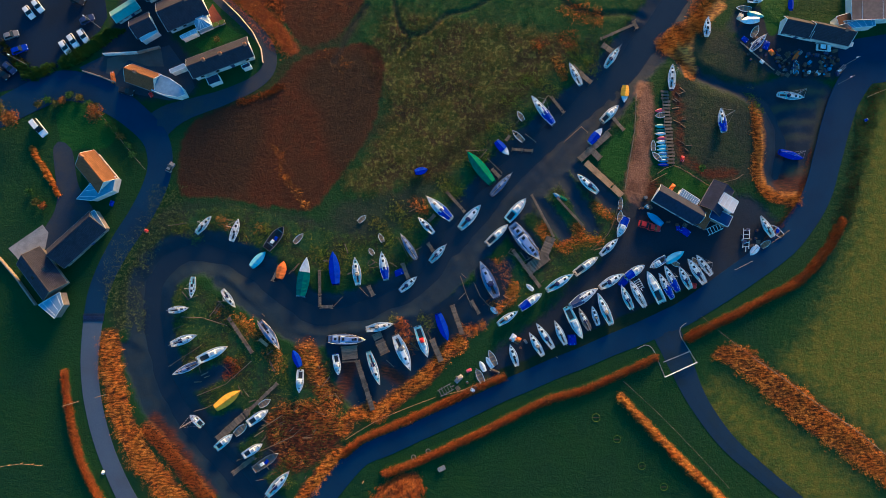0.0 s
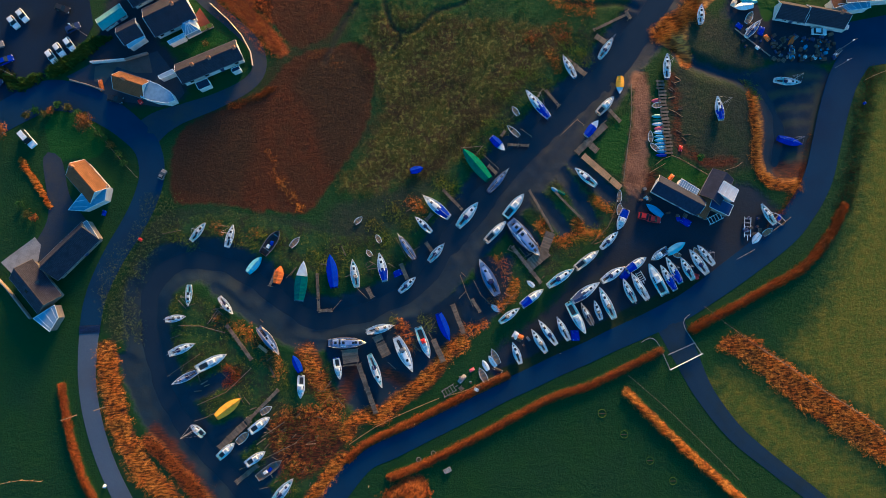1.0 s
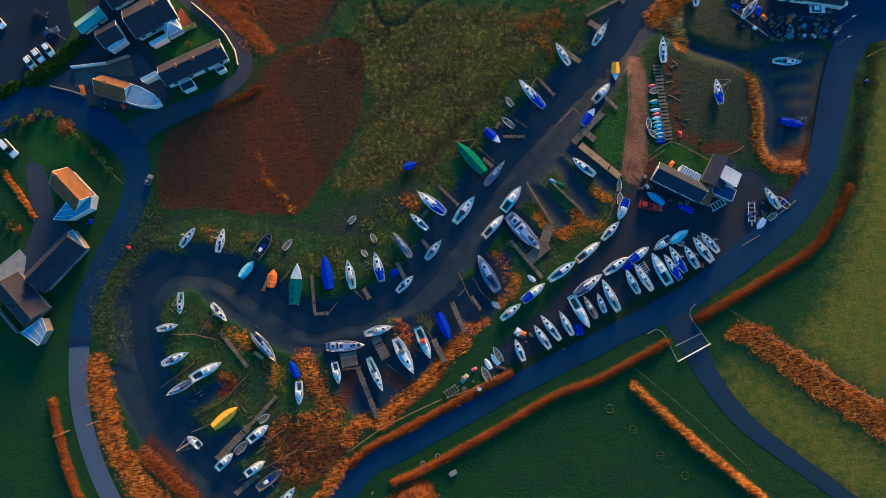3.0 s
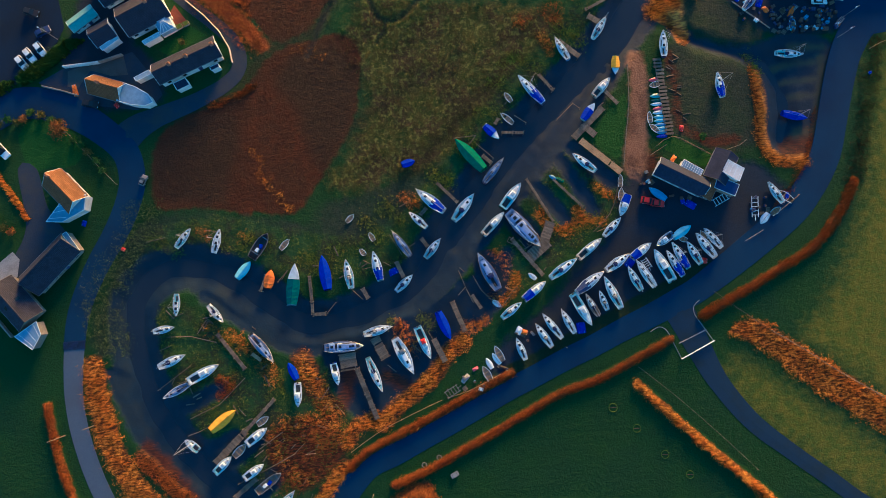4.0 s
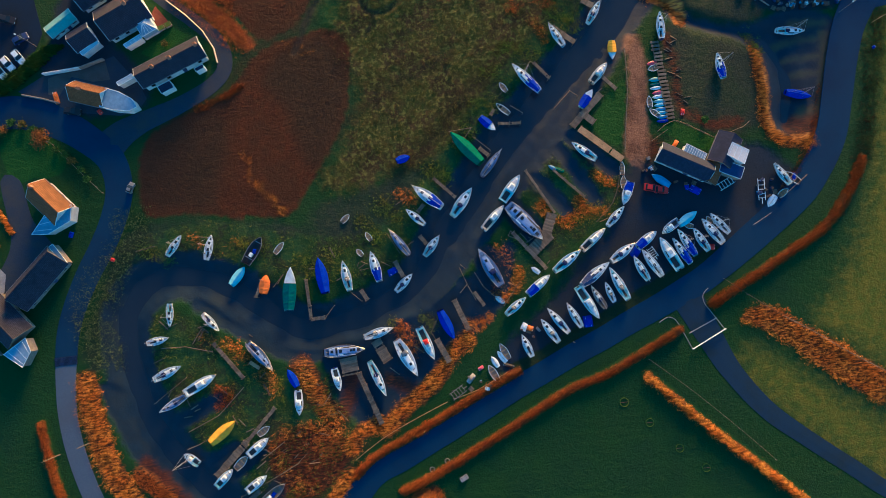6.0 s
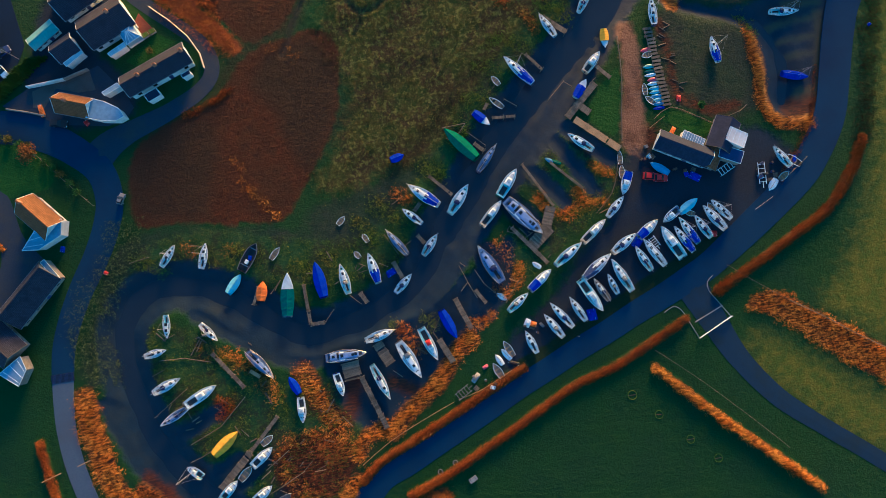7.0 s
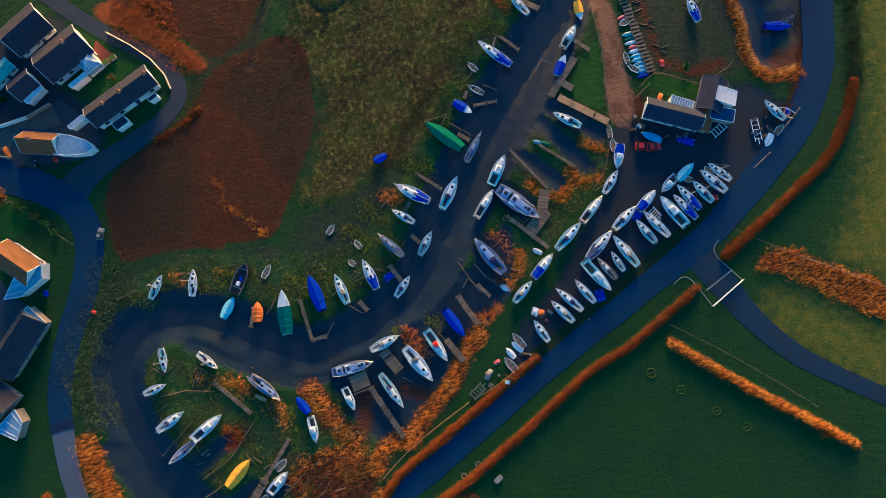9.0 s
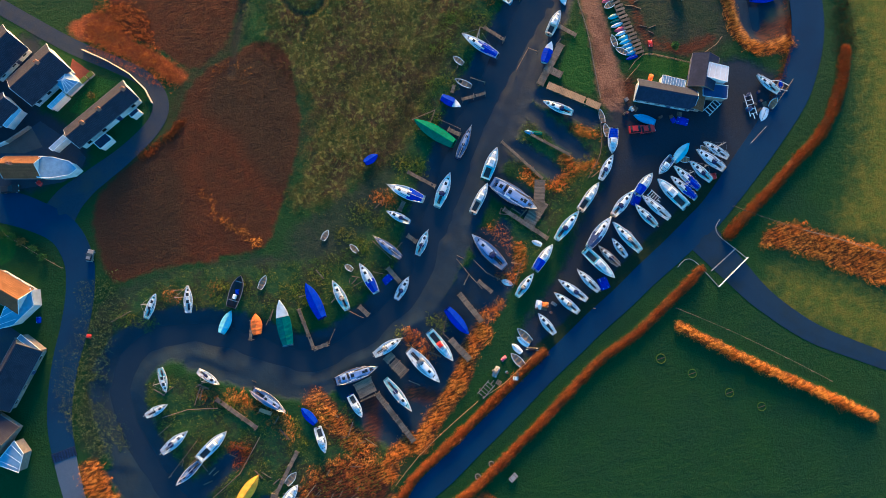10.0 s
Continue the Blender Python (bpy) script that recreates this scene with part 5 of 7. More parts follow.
boat("sail", (76.2, 78.4), (75.7, 72.9), 2.1, "white", "white", where="moored beside dry reeds")
boat("sail", (37.9, 32.6), (43.5, 27.5), 2.2, "sky blue", "aqua")
boat("small", (31.2, 27.5), (33.0, 26.2), 1.0, "sky blue", where="on a muddy landing")
boat("small", (32.6, 26.8), (34.9, 25.4), 0.9, "green", where="on a muddy landing")
boat("motor", (23.4, 25.8), (18.0, 19.6), 2.7, "teal", "aqua")
boat("motor", (18.2, 18.4), (12.4, 13.0), 2.2, "white", "cream")
boat("sail", (27.1, 8.4), (19.3, 18.4), 4.2, "navy", "blue", extra="frames", where="lying in a timber dock")
boat("sail", (10.3, 8.1), (14.9, -1.9), 3.4, "navy", "blue", mast=0)
# the line along the bank of the yard
QUAY = "standing on the boatyard bank"
boat("open", (50.4, 26.2), (50.0, 22.8), 1.3, "orange", where=QUAY)
boat("open", (50.2, 22.5), (49.8, 19.2), 1.5, "white", where=QUAY)
boat("motor", (48.9, 14.8), (51.5, 20.4), 2.4, "white", "white", "royal blue", where=QUAY)
boat("sail", (48.9, 14.4), (44.2, 10.0), 2.1, "white", "white", where=QUAY)
boat("motor", (43.2, 9.3), (36.8, 4.7), 2.2, "cream", "cream", where=QUAY)
boat("sail", (36.3, 4.6), (29.0, 0.1), 2.5, "white", "aqua", where=QUAY)
boat("motor", (27.5, -0.8), (21.5, -5.0), 2.3, "white", "white", "royal blue", where=QUAY)
boat("sail", (20.8, -5.7), (15.3, -9.4), 2.1, "aqua", "aqua", where=QUAY)
boat("small", (13.1, -4.6), (15.5, -6.6), 1.5, "white", where=QUAY)
boat("small", (23.3, 1.7), (25.2, -0.0), 1.3, "white", where=QUAY)
# the rows in the yard
YARD = "propped up in the boatyard"
boat("sail", (18.5, -14.9), (20.4, -20.7), 2.0, "white", "white", where=YARD)
boat("sail", (23.8, -11.6), (27.5, -17.9), 2.1, "cream", "white", where=YARD)
boat("sail", (25.8, -9.1), (30.3, -15.8), 2.0, "white", "white", where=YARD)
boat("sail", (30.9, -8.5), (33.8, -14.8), 2.0, "white", "white", where=YARD)
boat("motor", (38.4, -13.3), (34.3, -4.9), 2.5, "pale blue", "aqua", where=YARD)
boat("sail", (37.7, -5.0), (40.5, -10.8), 1.9, "grey", "teak", where=YARD)
boat("sail", (41.4, -4.4), (43.0, -9.6), 1.7, "pale blue", "white", where=YARD)
boat("sail", (42.9, -0.8), (46.5, -9.3), 2.4, "white", "aqua", mast=5, where=YARD)
boat("sail", (49.5, 1.3), (52.4, -5.2), 2.1, "teal", "aqua", where=YARD)
boat("sail", (51.9, 2.7), (55.9, -4.4), 2.2, "white", "white", where=YARD)
boat("motor", (56.8, 5.2), (60.7, -3.3), 2.8, "pale blue", "aqua", where=YARD)
boat("sail", (60.1, 4.7), (63.7, -2.2), 2.0, "white", "white", "royal blue", mast=5, where=YARD)
boat("sail", (61.7, 6.8), (65.3, -0.3), 2.1, "aqua", "aqua", "royal blue", mast=5, where=YARD)
boat("sail", (65.8, 6.6), (68.8, 0.5), 2.2, "pale blue", "aqua", mast=5, where=YARD)
boat("sail", (68.3, 8.7), (72.7, 2.0), 2.5, "cream", "white", mast=6, where=YARD)
boat("sail", (70.7, 9.8), (74.7, 4.4), 2.0, "white", "white", mast=6, where=YARD)
boat("open", (70.0, 9.3), (71.2, 6.8), 1.5, "white", where=YARD)
boat("covered", (67.4, 10.8), (62.4, 7.9), 2.2, "pale blue", cover="pale blue", where=YARD)
boat("motor", (57.7, 6.2), (62.3, 9.0), 2.2, "pale blue", "blue", where=YARD)
boat("open", (63.8, 7.9), (66.2, 7.0), 1.4, "grey", where=YARD)
boat("motor", (56.2, 7.0), (51.0, 3.6), 2.4, "white", "white", "royal blue", where=YARD)
boat("sail", (50.2, 4.6), (43.8, 0.8), 2.5, "cream", "white", where=YARD)
boat("sail", (43.0, 0.6), (35.5, -4.3), 2.7, "white", "white", "navy", mast=5, where=YARD)
boat("open", (12.7, -16.6), (14.6, -20.7), 1.7, "grey", where=YARD)
boat("small", (11.9, -18.5), (13.8, -21.4), 1.5, "white", where=YARD)
boat("small", (10.2, -19.6), (11.6, -22.4), 1.5, "white", where=YARD)
boat("open", (9.2, -21.6), (11.0, -25.5), 1.8, "grey", where=YARD)
boat("sail", (89.1, 20.7), (92.3, 15.1), 2.1, "white", "aqua", where=YARD)
boat("open", (91.8, 18.4), (95.5, 15.1), 1.9, "navy", where=YARD)
boat("open", (92.1, 13.8), (89.5, 12.2), 1.6, "grey", where=YARD)
boat("small", (86.3, 9.8), (88.7, 12.4), 2.0, "white", where=YARD)
boat("covered", (57.3, 21.8), (61.5, 18.4), 1.9, "sky blue", cover="sky blue", where=YARD)
# the lower berths
boat("sail", (-21.4, -13.7), (-31.8, -13.5), 3.1, "navy", "blue", extra="frames")
boat("sail", (-13.7, -9.3), (-21.1, -10.8), 2.4, "white", "white")
boat("sail", (-8.9, -22.1), (-13.2, -12.6), 3.2, "grey", "white")
boat("motor", (-4.2, -18.5), (-7.1, -10.2), 2.5, "sky blue", "aqua", extra="red dome")
boat("covered", (1.4, -14.1), (-1.4, -6.6), 2.5, "royal blue", cover="royal blue")
boat("sail", (-17.4, -26.1), (-20.6, -17.2), 2.2, "aqua", "aqua", mast=6.5)
boat("motor", (-28.8, -23.4), (-29.8, -17.7), 2.0, "royal blue", "white")
boat("sail", (-45.1, -16.0), (-50.6, -8.7), 2.7, "navy", "blue")
boat("covered", (-41.5, -16.5), (-39.5, -21.0), 2.0, "royal blue", cover="royal blue")
boat("motor", (-39.5, -28.1), (-39.3, -22.1), 2.1, "white", "white")
# the berths inside the bend
boat("sail", (-70.0, -2.1), (-69.6, 3.6), 1.9, "white", "aqua", mast=5)
boat("sail", (-57.8, -4.7), (-61.4, -0.0), 1.9, "white", "white", mast=5)
boat("sail", (-70.6, -4.9), (-76.1, -5.7), 2.0, "white", "white")
boat("sail", (-68.0, -12.3), (-75.0, -14.9), 2.4, "white", "white")
boat("motor", (-59.4, -15.5), (-67.5, -19.3), 2.6, "cream", "white")
boat("sail", (-74.3, -23.1), (-67.6, -20.0), 2.0, "white", "blue", mast=5)
boat("covered", (-55.7, -27.5), (-62.3, -32.2), 2.8, "yellow", cover="yellow")
boat("motor", (-69.8, -34.4), (-66.5, -37.3), 2.1, "white", "aqua", mast=10)
boat("motor", (-48.0, -32.8), (-53.4, -36.5), 2.4, "sky blue", "white")
boat("open", (-53.9, -36.7), (-57.2, -39.6), 2.0, "grey")
boat("motor", (-57.7, -39.4), (-62.1, -43.2), 2.2, "sky blue", "aqua")
boat("open", (-47.6, -30.1), (-50.6, -31.9), 1.7, "cream")
boat("motor", (-49.3, -41.9), (-54.5, -45.1), 2.2, "sky blue", "white")
boat("work", (-45.2, -44.7), (-51.7, -49.0), 2.4, "white")
boat("sail", (-41.8, -49.1), (-47.6, -55.5), 2.6, "sky blue", "aqua")
# the far yard
FAR = "stored in the upper yard"
boat("open", (91.0, 76.2), (89.1, 72.9), 1.8, "white", where=FAR)
boat("covered", (85.6, 77.3), (90.9, 77.8), 2.2, "white", cover="white", where=FAR)
boat("covered", (92.4, 78.6), (88.0, 79.6), 1.9, "aqua", cover="aqua", where=FAR)
boat("open", (84.8, 81.5), (89.2, 81.0), 1.7, "grey", where=FAR)
boat("motor", (92.4, 83.5), (88.1, 83.7), 2.0, "white", "white", where=FAR)
boat("sail", (92.6, 73.1), (88.4, 68.7), 2.1, "white", "blue", where=FAR)
boat("small", (102.9, 69.0), (100.8, 65.9), 1.2, "orange", where=FAR)
boat("open", (101.5, 65.9), (101.2, 61.9), 1.7, "aqua", where=FAR)
boat("covered", (100.5, 84.7), (100.3, 80.6), 1.5, "royal blue", cover="royal blue", where=FAR)
# dinghies drawn up side by side along the jetty
RACK = "drawn up beside the timber jetty"
boat("small", (60.6, 51.1), (63.2, 51.4), 1.2, "pink", where=RACK)
boat("open", (60.6, 49.6), (63.3, 50.0), 1.6, "black", where=RACK)
boat("small", (60.5, 46.8), (63.3, 46.8), 1.2, "aqua", where=RACK)
boat("small", (60.6, 45.5), (63.2, 45.5), 1.0, "teal", where=RACK)
boat("small", (60.4, 44.5), (63.4, 44.5), 1.0, "white", where=RACK)
boat("small", (60.9, 43.2), (63.6, 43.2), 1.2, "pink", where=RACK)
boat("small", (60.7, 42.1), (63.6, 42.2), 1.1, "white", where=RACK)
boat("small", (60.8, 40.9), (63.9, 40.9), 1.1, "pale blue", where=RACK)
boat("small", (60.8, 39.8), (63.9, 40.0), 1.1, "pale blue", where=RACK)
boat("small", (60.9, 38.8), (63.8, 38.8), 1.0, "sky blue", where=RACK)
boat("small", (61.1, 37.7), (64.0, 37.8), 1.0, "pale blue", where=RACK)
boat("small", (61.1, 36.7), (63.9, 36.7), 1.0, "sky blue", where=RACK)
boat("small", (61.0, 35.6), (63.9, 35.6), 1.0, "royal blue", where=RACK)
boat("open", (59.8, 42.6), (59.8, 39.5), 1.4, "aqua", where=RACK)
boat("open", (59.5, 39.1), (61.7, 36.9), 1.4, "pale blue", where=RACK)

# ---------- houses ----------
def roof_mat(name, a, b, row=0.28):
    """Slates or tiles in rows, with broken colour."""
    if name in MATS:
        return MATS[name]
    m, nt, bs = node_mat(name)
    tc = nt.nodes.new("ShaderNodeTexCoord")
    br = nt.nodes.new("ShaderNodeTexBrick")
    br.inputs["Scale"].default_value = 1.0
    br.inputs["Brick Width"].default_value, br.inputs["Row Height"].default_value = row * 1.6, row
    br.inputs["Mortar Size"].default_value = 0.03
    br.inputs["Color1"].default_value, br.inputs["Color2"].default_value = (*a, 1), (*b, 1)
    br.inputs["Mortar"].default_value = (*[v * 0.5 for v in a], 1)
    nt.links.new(tc.outputs["Object"], br.inputs["Vector"])
    c = blend(nt, ramp(nt, noise_tex(nt, 0.5, 4, place(nt)), 0.45, 0.75), br.outputs["Color"], tuple(v * 0.65 for v in a))
    nt.links.new(c, bs.inputs["Base Color"])
    bs.inputs["Roughness"].default_value = 0.85
    bs.inputs["Specular IOR Level"].default_value = 0.2
    bump(nt, bs, br.outputs["Fac"], 0.4, -0.03)
    MATS[name] = m
    return m


SLATE = roof_mat("slate_roof", (0.04, 0.043, 0.066), (0.055, 0.056, 0.08))
TILE = roof_mat("clay_tile_roof", (0.19, 0.088, 0.04), (0.25, 0.12, 0.055))
RENDER = surface("white_render", (0.74, 0.74, 0.72), (0.8, 0.8, 0.78), 0.85, 3, 0.4, 0.01)
STONE = surface("rubble_stone", (0.24, 0.21, 0.18), (0.34, 0.3, 0.26), 0.9, 2, 0.3, 0.04)
SHEET = surface("pale_blue_sheet_roof", (0.16, 0.3, 0.46), (0.22, 0.38, 0.56), 0.6, 1.5, 0.25, 0.01)
PALE_SHEET = surface("pale_sheet_roof", (0.4, 0.54, 0.64), (0.48, 0.62, 0.7), 0.6, 1.5, 0.25, 0.01)
AQUA_SHEET = surface("aqua_sheet_roof", (0.16, 0.36, 0.34), (0.2, 0.44, 0.42), 0.6, 1.5, 0.25, 0.01)
DARK_SHEET = surface("dark_felt_roof", (0.024, 0.032, 0.064), (0.036, 0.046, 0.085), 0.85, 2, 0.25, 0.01, gloss=0.2)
GREY_FELT = surface("grey_felt_roof", (0.13, 0.115, 0.11), (0.17, 0.15, 0.14), 0.9, 1.2, 0.2, 0.01, gloss=0.2)
BRICK = surface("brick_chimney", (0.3, 0.15, 0.1), (0.4, 0.22, 0.15), 0.9, 4, 0.6, 0.02)


def gable_house(name, a, b, width, eave, ridge, roof, wall, label, left=None, right=None, chimneys=(), windows=3, skylights=0, door=True, overhang=0.22):
    """A house under a pitched roof. a, b: the ridge's ends on the plan; left and right: its half widths."""
    a, b = Vector(a), Vector(b)
    mid, way = (a + b) / 2, b - a
    n, head = way.length, math.degrees(math.atan2(way.y, way.x))
    lw, rw = left or width / 2, right or width / 2
    root = base_at(name, pose(mid.x, mid.y, -0.05, 0, 0, head), label, "house")
    h = n / 2 - 0.25
    bm = bmesh.new()
    rows = [[(x, -rw + 0.3, 0), (x, -rw + 0.3, eave), (x, 0, ridge - 0.12), (x, lw - 0.3, eave), (x, lw - 0.3, 0)] for x in (-h, h)]
    quad_strip(bm, rows, True, True)
    body = part("wall", bm, wall, root)
    for side, w in ((1, lw), (-1, rw)):
        drop = (ridge - eave) / w
        z_low = eave - drop * overhang * 0.5
        bm = bmesh.new()
        sec = lambda x: [(x, 0, ridge), (x, side * (w + overhang), z_low - 0.1), (x, side * (w + overhang), z_low - 0.28), (x, 0, ridge - 0.18)]
        quad_strip(bm, [sec(-n / 2 - 0.15), sec(n / 2 + 0.15)], True, True)
        slope = part("roof_slope", bm, roof, root)
        for k in range(skylights):
            x, y = -n / 2 + n * (k + 0.7) / (skylights + 0.4), side * w * 0.5
            z = ridge - (ridge - z_low) * 0.5 + 0.03
            bm = boxed(0, 0, 0, 0.9, 1.1, 0.08)
            bmesh.ops.transform(bm, verts=bm.verts, matrix=Matrix.Translation((x, y, z)) @ Matrix.Rotation(-side * math.atan(drop), 4, "X"))
            part("skylight", bm, PORT, slope)
        bm = bmesh.new()
        box(bm, 0, side * (w + overhang + 0.06), z_low - 0.3, n + 0.2, 0.14, 0.12)
        part("gutter", bm, GREY, root)
        for k in range(windows):
            x = -n / 2 + n * (k + 0.5) / windows
            win = part("window", boxed(x, side * (w - 0.29), 0.95, 1.25, 0.1, 1.15), WHITE, root)
            part("pane", boxed(x, side * (w - 0.25), 1.02, 1.1, 0.08, 1.0), PORT, win)
    bm = bmesh.new()
    tube(bm, (-n / 2 - 0.15, 0, ridge + 0.02), (n / 2 + 0.15, 0, ridge + 0.02), 0.13, sides=8)
    part("ridge_tiles", bm, roof, root)
    for side in (-1, 1):
        bm = bmesh.new()
        for w in (lw, -rw):
            s = 1 if w > 0 else -1
            rows = [[(side * (n / 2 + 0.17), y, z - 0.2), (side * (n / 2 + 0.17), y, z + 0.05), (side * (n / 2 + 0.23), y, z + 0.05), (side * (n / 2 + 0.23), y, z - 0.2)]
                    for y, z in ((0, ridge), (w + s * overhang, eave - (ridge - eave) / abs(w) * overhang * 0.5 - 0.1))]
            quad_strip(bm, rows, True, True)
        part("bargeboard", bm, WHITE if wall is RENDER else WOOD, root)
    for x in chimneys:
        ch = part("chimney", boxed(x * n / 2, 0, ridge - 0.7, 0.9, 0.6, 1.7), BRICK, root)
        bm = bmesh.new()
        for k in (-0.2, 0.2):
            tube(bm, (x * n / 2 + k, 0, ridge + 1.0), (x * n / 2 + k, 0, ridge + 1.35), 0.13, 0.1, sides=8)
        part("chimney_pot", bm, TILE, ch)
    if door:
        part("door", boxed(n * 0.12, -rw + 0.25, 0.05, 0.95, 0.1, 2.0), NAVY, root)
    return root


def flat_block(name, points, tall, roof, wall, label, category="extension", slope=(0, 0), ribs=0):
    """A low building over a straight-sided plan, with a slightly sloping roof that stands proud of its walls."""
    pts = [Vector(p) for p in points]
    mid = sum(pts, Vector((0, 0))) / len(pts)
    root = base_at(name, pose(mid.x, mid.y, -0.05), label, category)
    z = lambda p: tall + (p.x - mid.x) * slope[0] + (p.y - mid.y) * slope[1]
    local = [(p - mid) for p in pts]
    bm = bmesh.new()
    quad_strip(bm, [[(v.x * 0.95, v.y * 0.95, 0) for v in local], [(v.x * 0.95, v.y * 0.95, z(p) - 0.05) for v, p in zip(local, pts)]], True, True)
    part("wall", bm, wall, root)
    bm = bmesh.new()
    quad_strip(bm, [[(v.x, v.y, z(p) - 0.1) for v, p in zip(local, pts)], [(v.x, v.y, z(p) + 0.06) for v, p in zip(local, pts)]], True, True)
    top = part("roof", bm, roof, root)
    a, b, c, d = local[0], local[1], local[2], local[-1]
    for k in range(ribs):
        f = (k + 0.5) / ribs
        p, q = a.lerp(b, f), d.lerp(c, f)
        zp, zq = z(p + mid), z(q + mid)
        part("rib", tubed(((p.x, p.y, zp + 0.09), (q.x, q.y, zq + 0.09), 0.05), sides=4), WHITE, top)
    bm = bmesh.new()
    for v, w, p, q in zip(local, local[1:] + local[:1], pts, pts[1:] + pts[:1]):
        tube(bm, (v.x, v.y, z(p) + 0.05), (w.x, w.y, z(q) + 0.05), 0.08, sides=4)
    part("roof_edge", bm, WHITE, top)
    return root


def conservatory(at, head, sx, sy, tall):
    """A glazed room with a hipped roof of white bars."""
    root = base_at("conservatory", pose(at[0], at[1], 0, 0, 0, head), "white-framed glass conservatory with a hipped roof", "conservatory")
    part("dwarf_wall", boxed(0, 0, -0.05, sx, sy, 0.65), RENDER, root)
    part("glazing", boxed(0, 0, 0.6, sx * 0.97, sy * 0.97, tall - 0.6), SHEET, root)
    bm = bmesh.new()
    quad_strip(bm, [[(-sx / 2, -sy / 2, tall), (sx / 2, -sy / 2, tall), (sx / 2, sy / 2, tall), (-sx / 2, sy / 2, tall)],
                    [(-sx * 0.1, -0.05, tall + 1.1), (sx * 0.1, -0.05, tall + 1.1), (sx * 0.1, 0.05, tall + 1.1), (-sx * 0.1, 0.05, tall + 1.1)]], True, True)
    roof = part("glass_roof", bm, SHEET, root)
    for k in range(5):
        x = -sx / 2 + sx * k / 4
        for side in (-1, 1):
            part("glazing_bar", tubed(((x, side * sy / 2, tall + 0.04), (x * 0.2, 0, tall + 1.14), 0.07), sides=4), WHITE, roof)
    bm = bmesh.new()
    for x0, y0, x1, y1 in ((-1, -1, 1, -1), (1, -1, 1, 1), (1, 1, -1, 1), (-1, 1, -1, -1)):
        tube(bm, (x0 * sx / 2, y0 * sy / 2, tall), (x1 * sx / 2, y1 * sy / 2, tall), 0.1, sides=4)
    part("eaves_beam", bm, WHITE, roof)
    return root


# cottages by the bend of the road
gable_house("bungalow", (-71.4, 62.2), (-54.6, 68.7), 6.0, 3.1, 5.2, SLATE, RENDER, "long white bungalow with a slate roof", left=3.1, right=2.7, chimneys=(-0.45, 0.1, 0.92), windows=4, overhang=0.1)
flat_block("front_porch", [(-67.2, 59.9), (-63.9, 61.2), (-62.9, 59.2), (-66.2, 57.9)], 2.3, DARK_SHEET, RENDER, "white porch with a dark flat roof", "porch")
flat_block("front_porch", [(-57.2, 63.6), (-55.0, 64.5), (-54.6, 63.5), (-56.8, 62.6)], 2.3, DARK_SHEET, RENDER, "small white porch with a dark flat roof", "porch")
flat_block("side_porch", [(-77.6, 62.3), (-73.5, 64.1), (-72.7, 63.1), (-77.0, 61.3)], 2.4, PALE_SHEET, RENDER, "small pale-roofed side porch", "porch")
gable_house("cottage", (-88.8, 61.7), (-80.6, 58.7), 6.2, 2.8, 5.5, TILE, RENDER, "white cottage with a tiled roof", left=2.2, right=2.8, chimneys=(-0.2,), windows=2)
flat_block("sun_lounge", [(-82.1, 56.2), (-80.2, 60.9), (-77.1, 59.6), (-73.7, 57.3), (-72.5, 55.0), (-74.6, 54.2), (-78.6, 54.9)], 3.0, SHEET, RENDER, "pale blue flat-roofed lounge joined to the cottage")
gable_house("house", (-79.9, 77.5), (-68.6, 82.6), 8.6, 3.0, 6.0, SLATE, RENDER, "large white house with a slate roof", chimneys=(0.4,), windows=4)
conservatory((-68.9, 76.6), 25, 4.2, 4.6, 2.3)
flat_block("lean_to", [(-75.0, 72.2), (-70.5, 74.4), (-70.0, 73.2), (-74.3, 71.2)], 2.3, PALE_SHEET, RENDER, "pale sheet-roofed lean-to behind the house", ribs=4)
gable_house("cottage", (-88.2, 74.0), (-82.9, 76.6), 5.4, 2.5, 4.5, SLATE, RENDER, "small cottage with a slate roof", windows=2)
flat_block("lean_to", [(-86.4, 71.5), (-81.8, 74.2), (-81.1, 73.4), (-85.7, 70.5)], 2.3, PALE_SHEET, RENDER, "pale sheet-roofed lean-to along the cottage")
gable_house("mobile_home", (-94.1, 77.7), (-87.7, 82.0), 3.4, 2.4, 3.0, AQUA_SHEET, RENDER, "pale green static caravan behind a hedge", windows=4)
gable_house("cottage", (-86.6, 86.4), (-77.2, 91.3), 8.5, 2.5, 5.0, SLATE, RENDER, "small cottage with a slate roof", windows=3)
# the white house inside the bend
gable_house("house", (-99.3, 37.3), (-92.7, 29.5), 7.5, 3.5, 6.5, TILE, RENDER, "white two-storey house with a tiled roof", left=2.4, right=3.8, chimneys=(-0.8,), windows=3)
flat_block("garden_room", [(-101.9, 25.3), (-98.0, 29.6), (-90.9, 31.5), (-91.7, 27.6), (-97.8, 24.9)], 3.2, SHEET, RENDER, "pale blue sheet-roofed wing of the house", slope=(0.0, 0.12), ribs=3)
gable_house("barn", (-107.8, 9.5), (-96.7, 20.0), 8.0, 2.8, 5.5, SLATE, STONE, "long stone barn with a dark slate roof", left=2.4, right=4.4, windows=4)
gable_house("barn", (-114.9, 9.5), (-107.1, -0.3), 7.6, 2.6, 5.0, SLATE, STONE, "stone barn with a dark slate roof", windows=3, skylights=1)
flat_block("byre", [(-111.0, -4.0), (-105.3, -0.5), (-104.2, -4.0), (-106.5, -7.7)], 3.0, SHEET, STONE, "low byre with a pale blue sheet roof", "outbuilding", ribs=3)
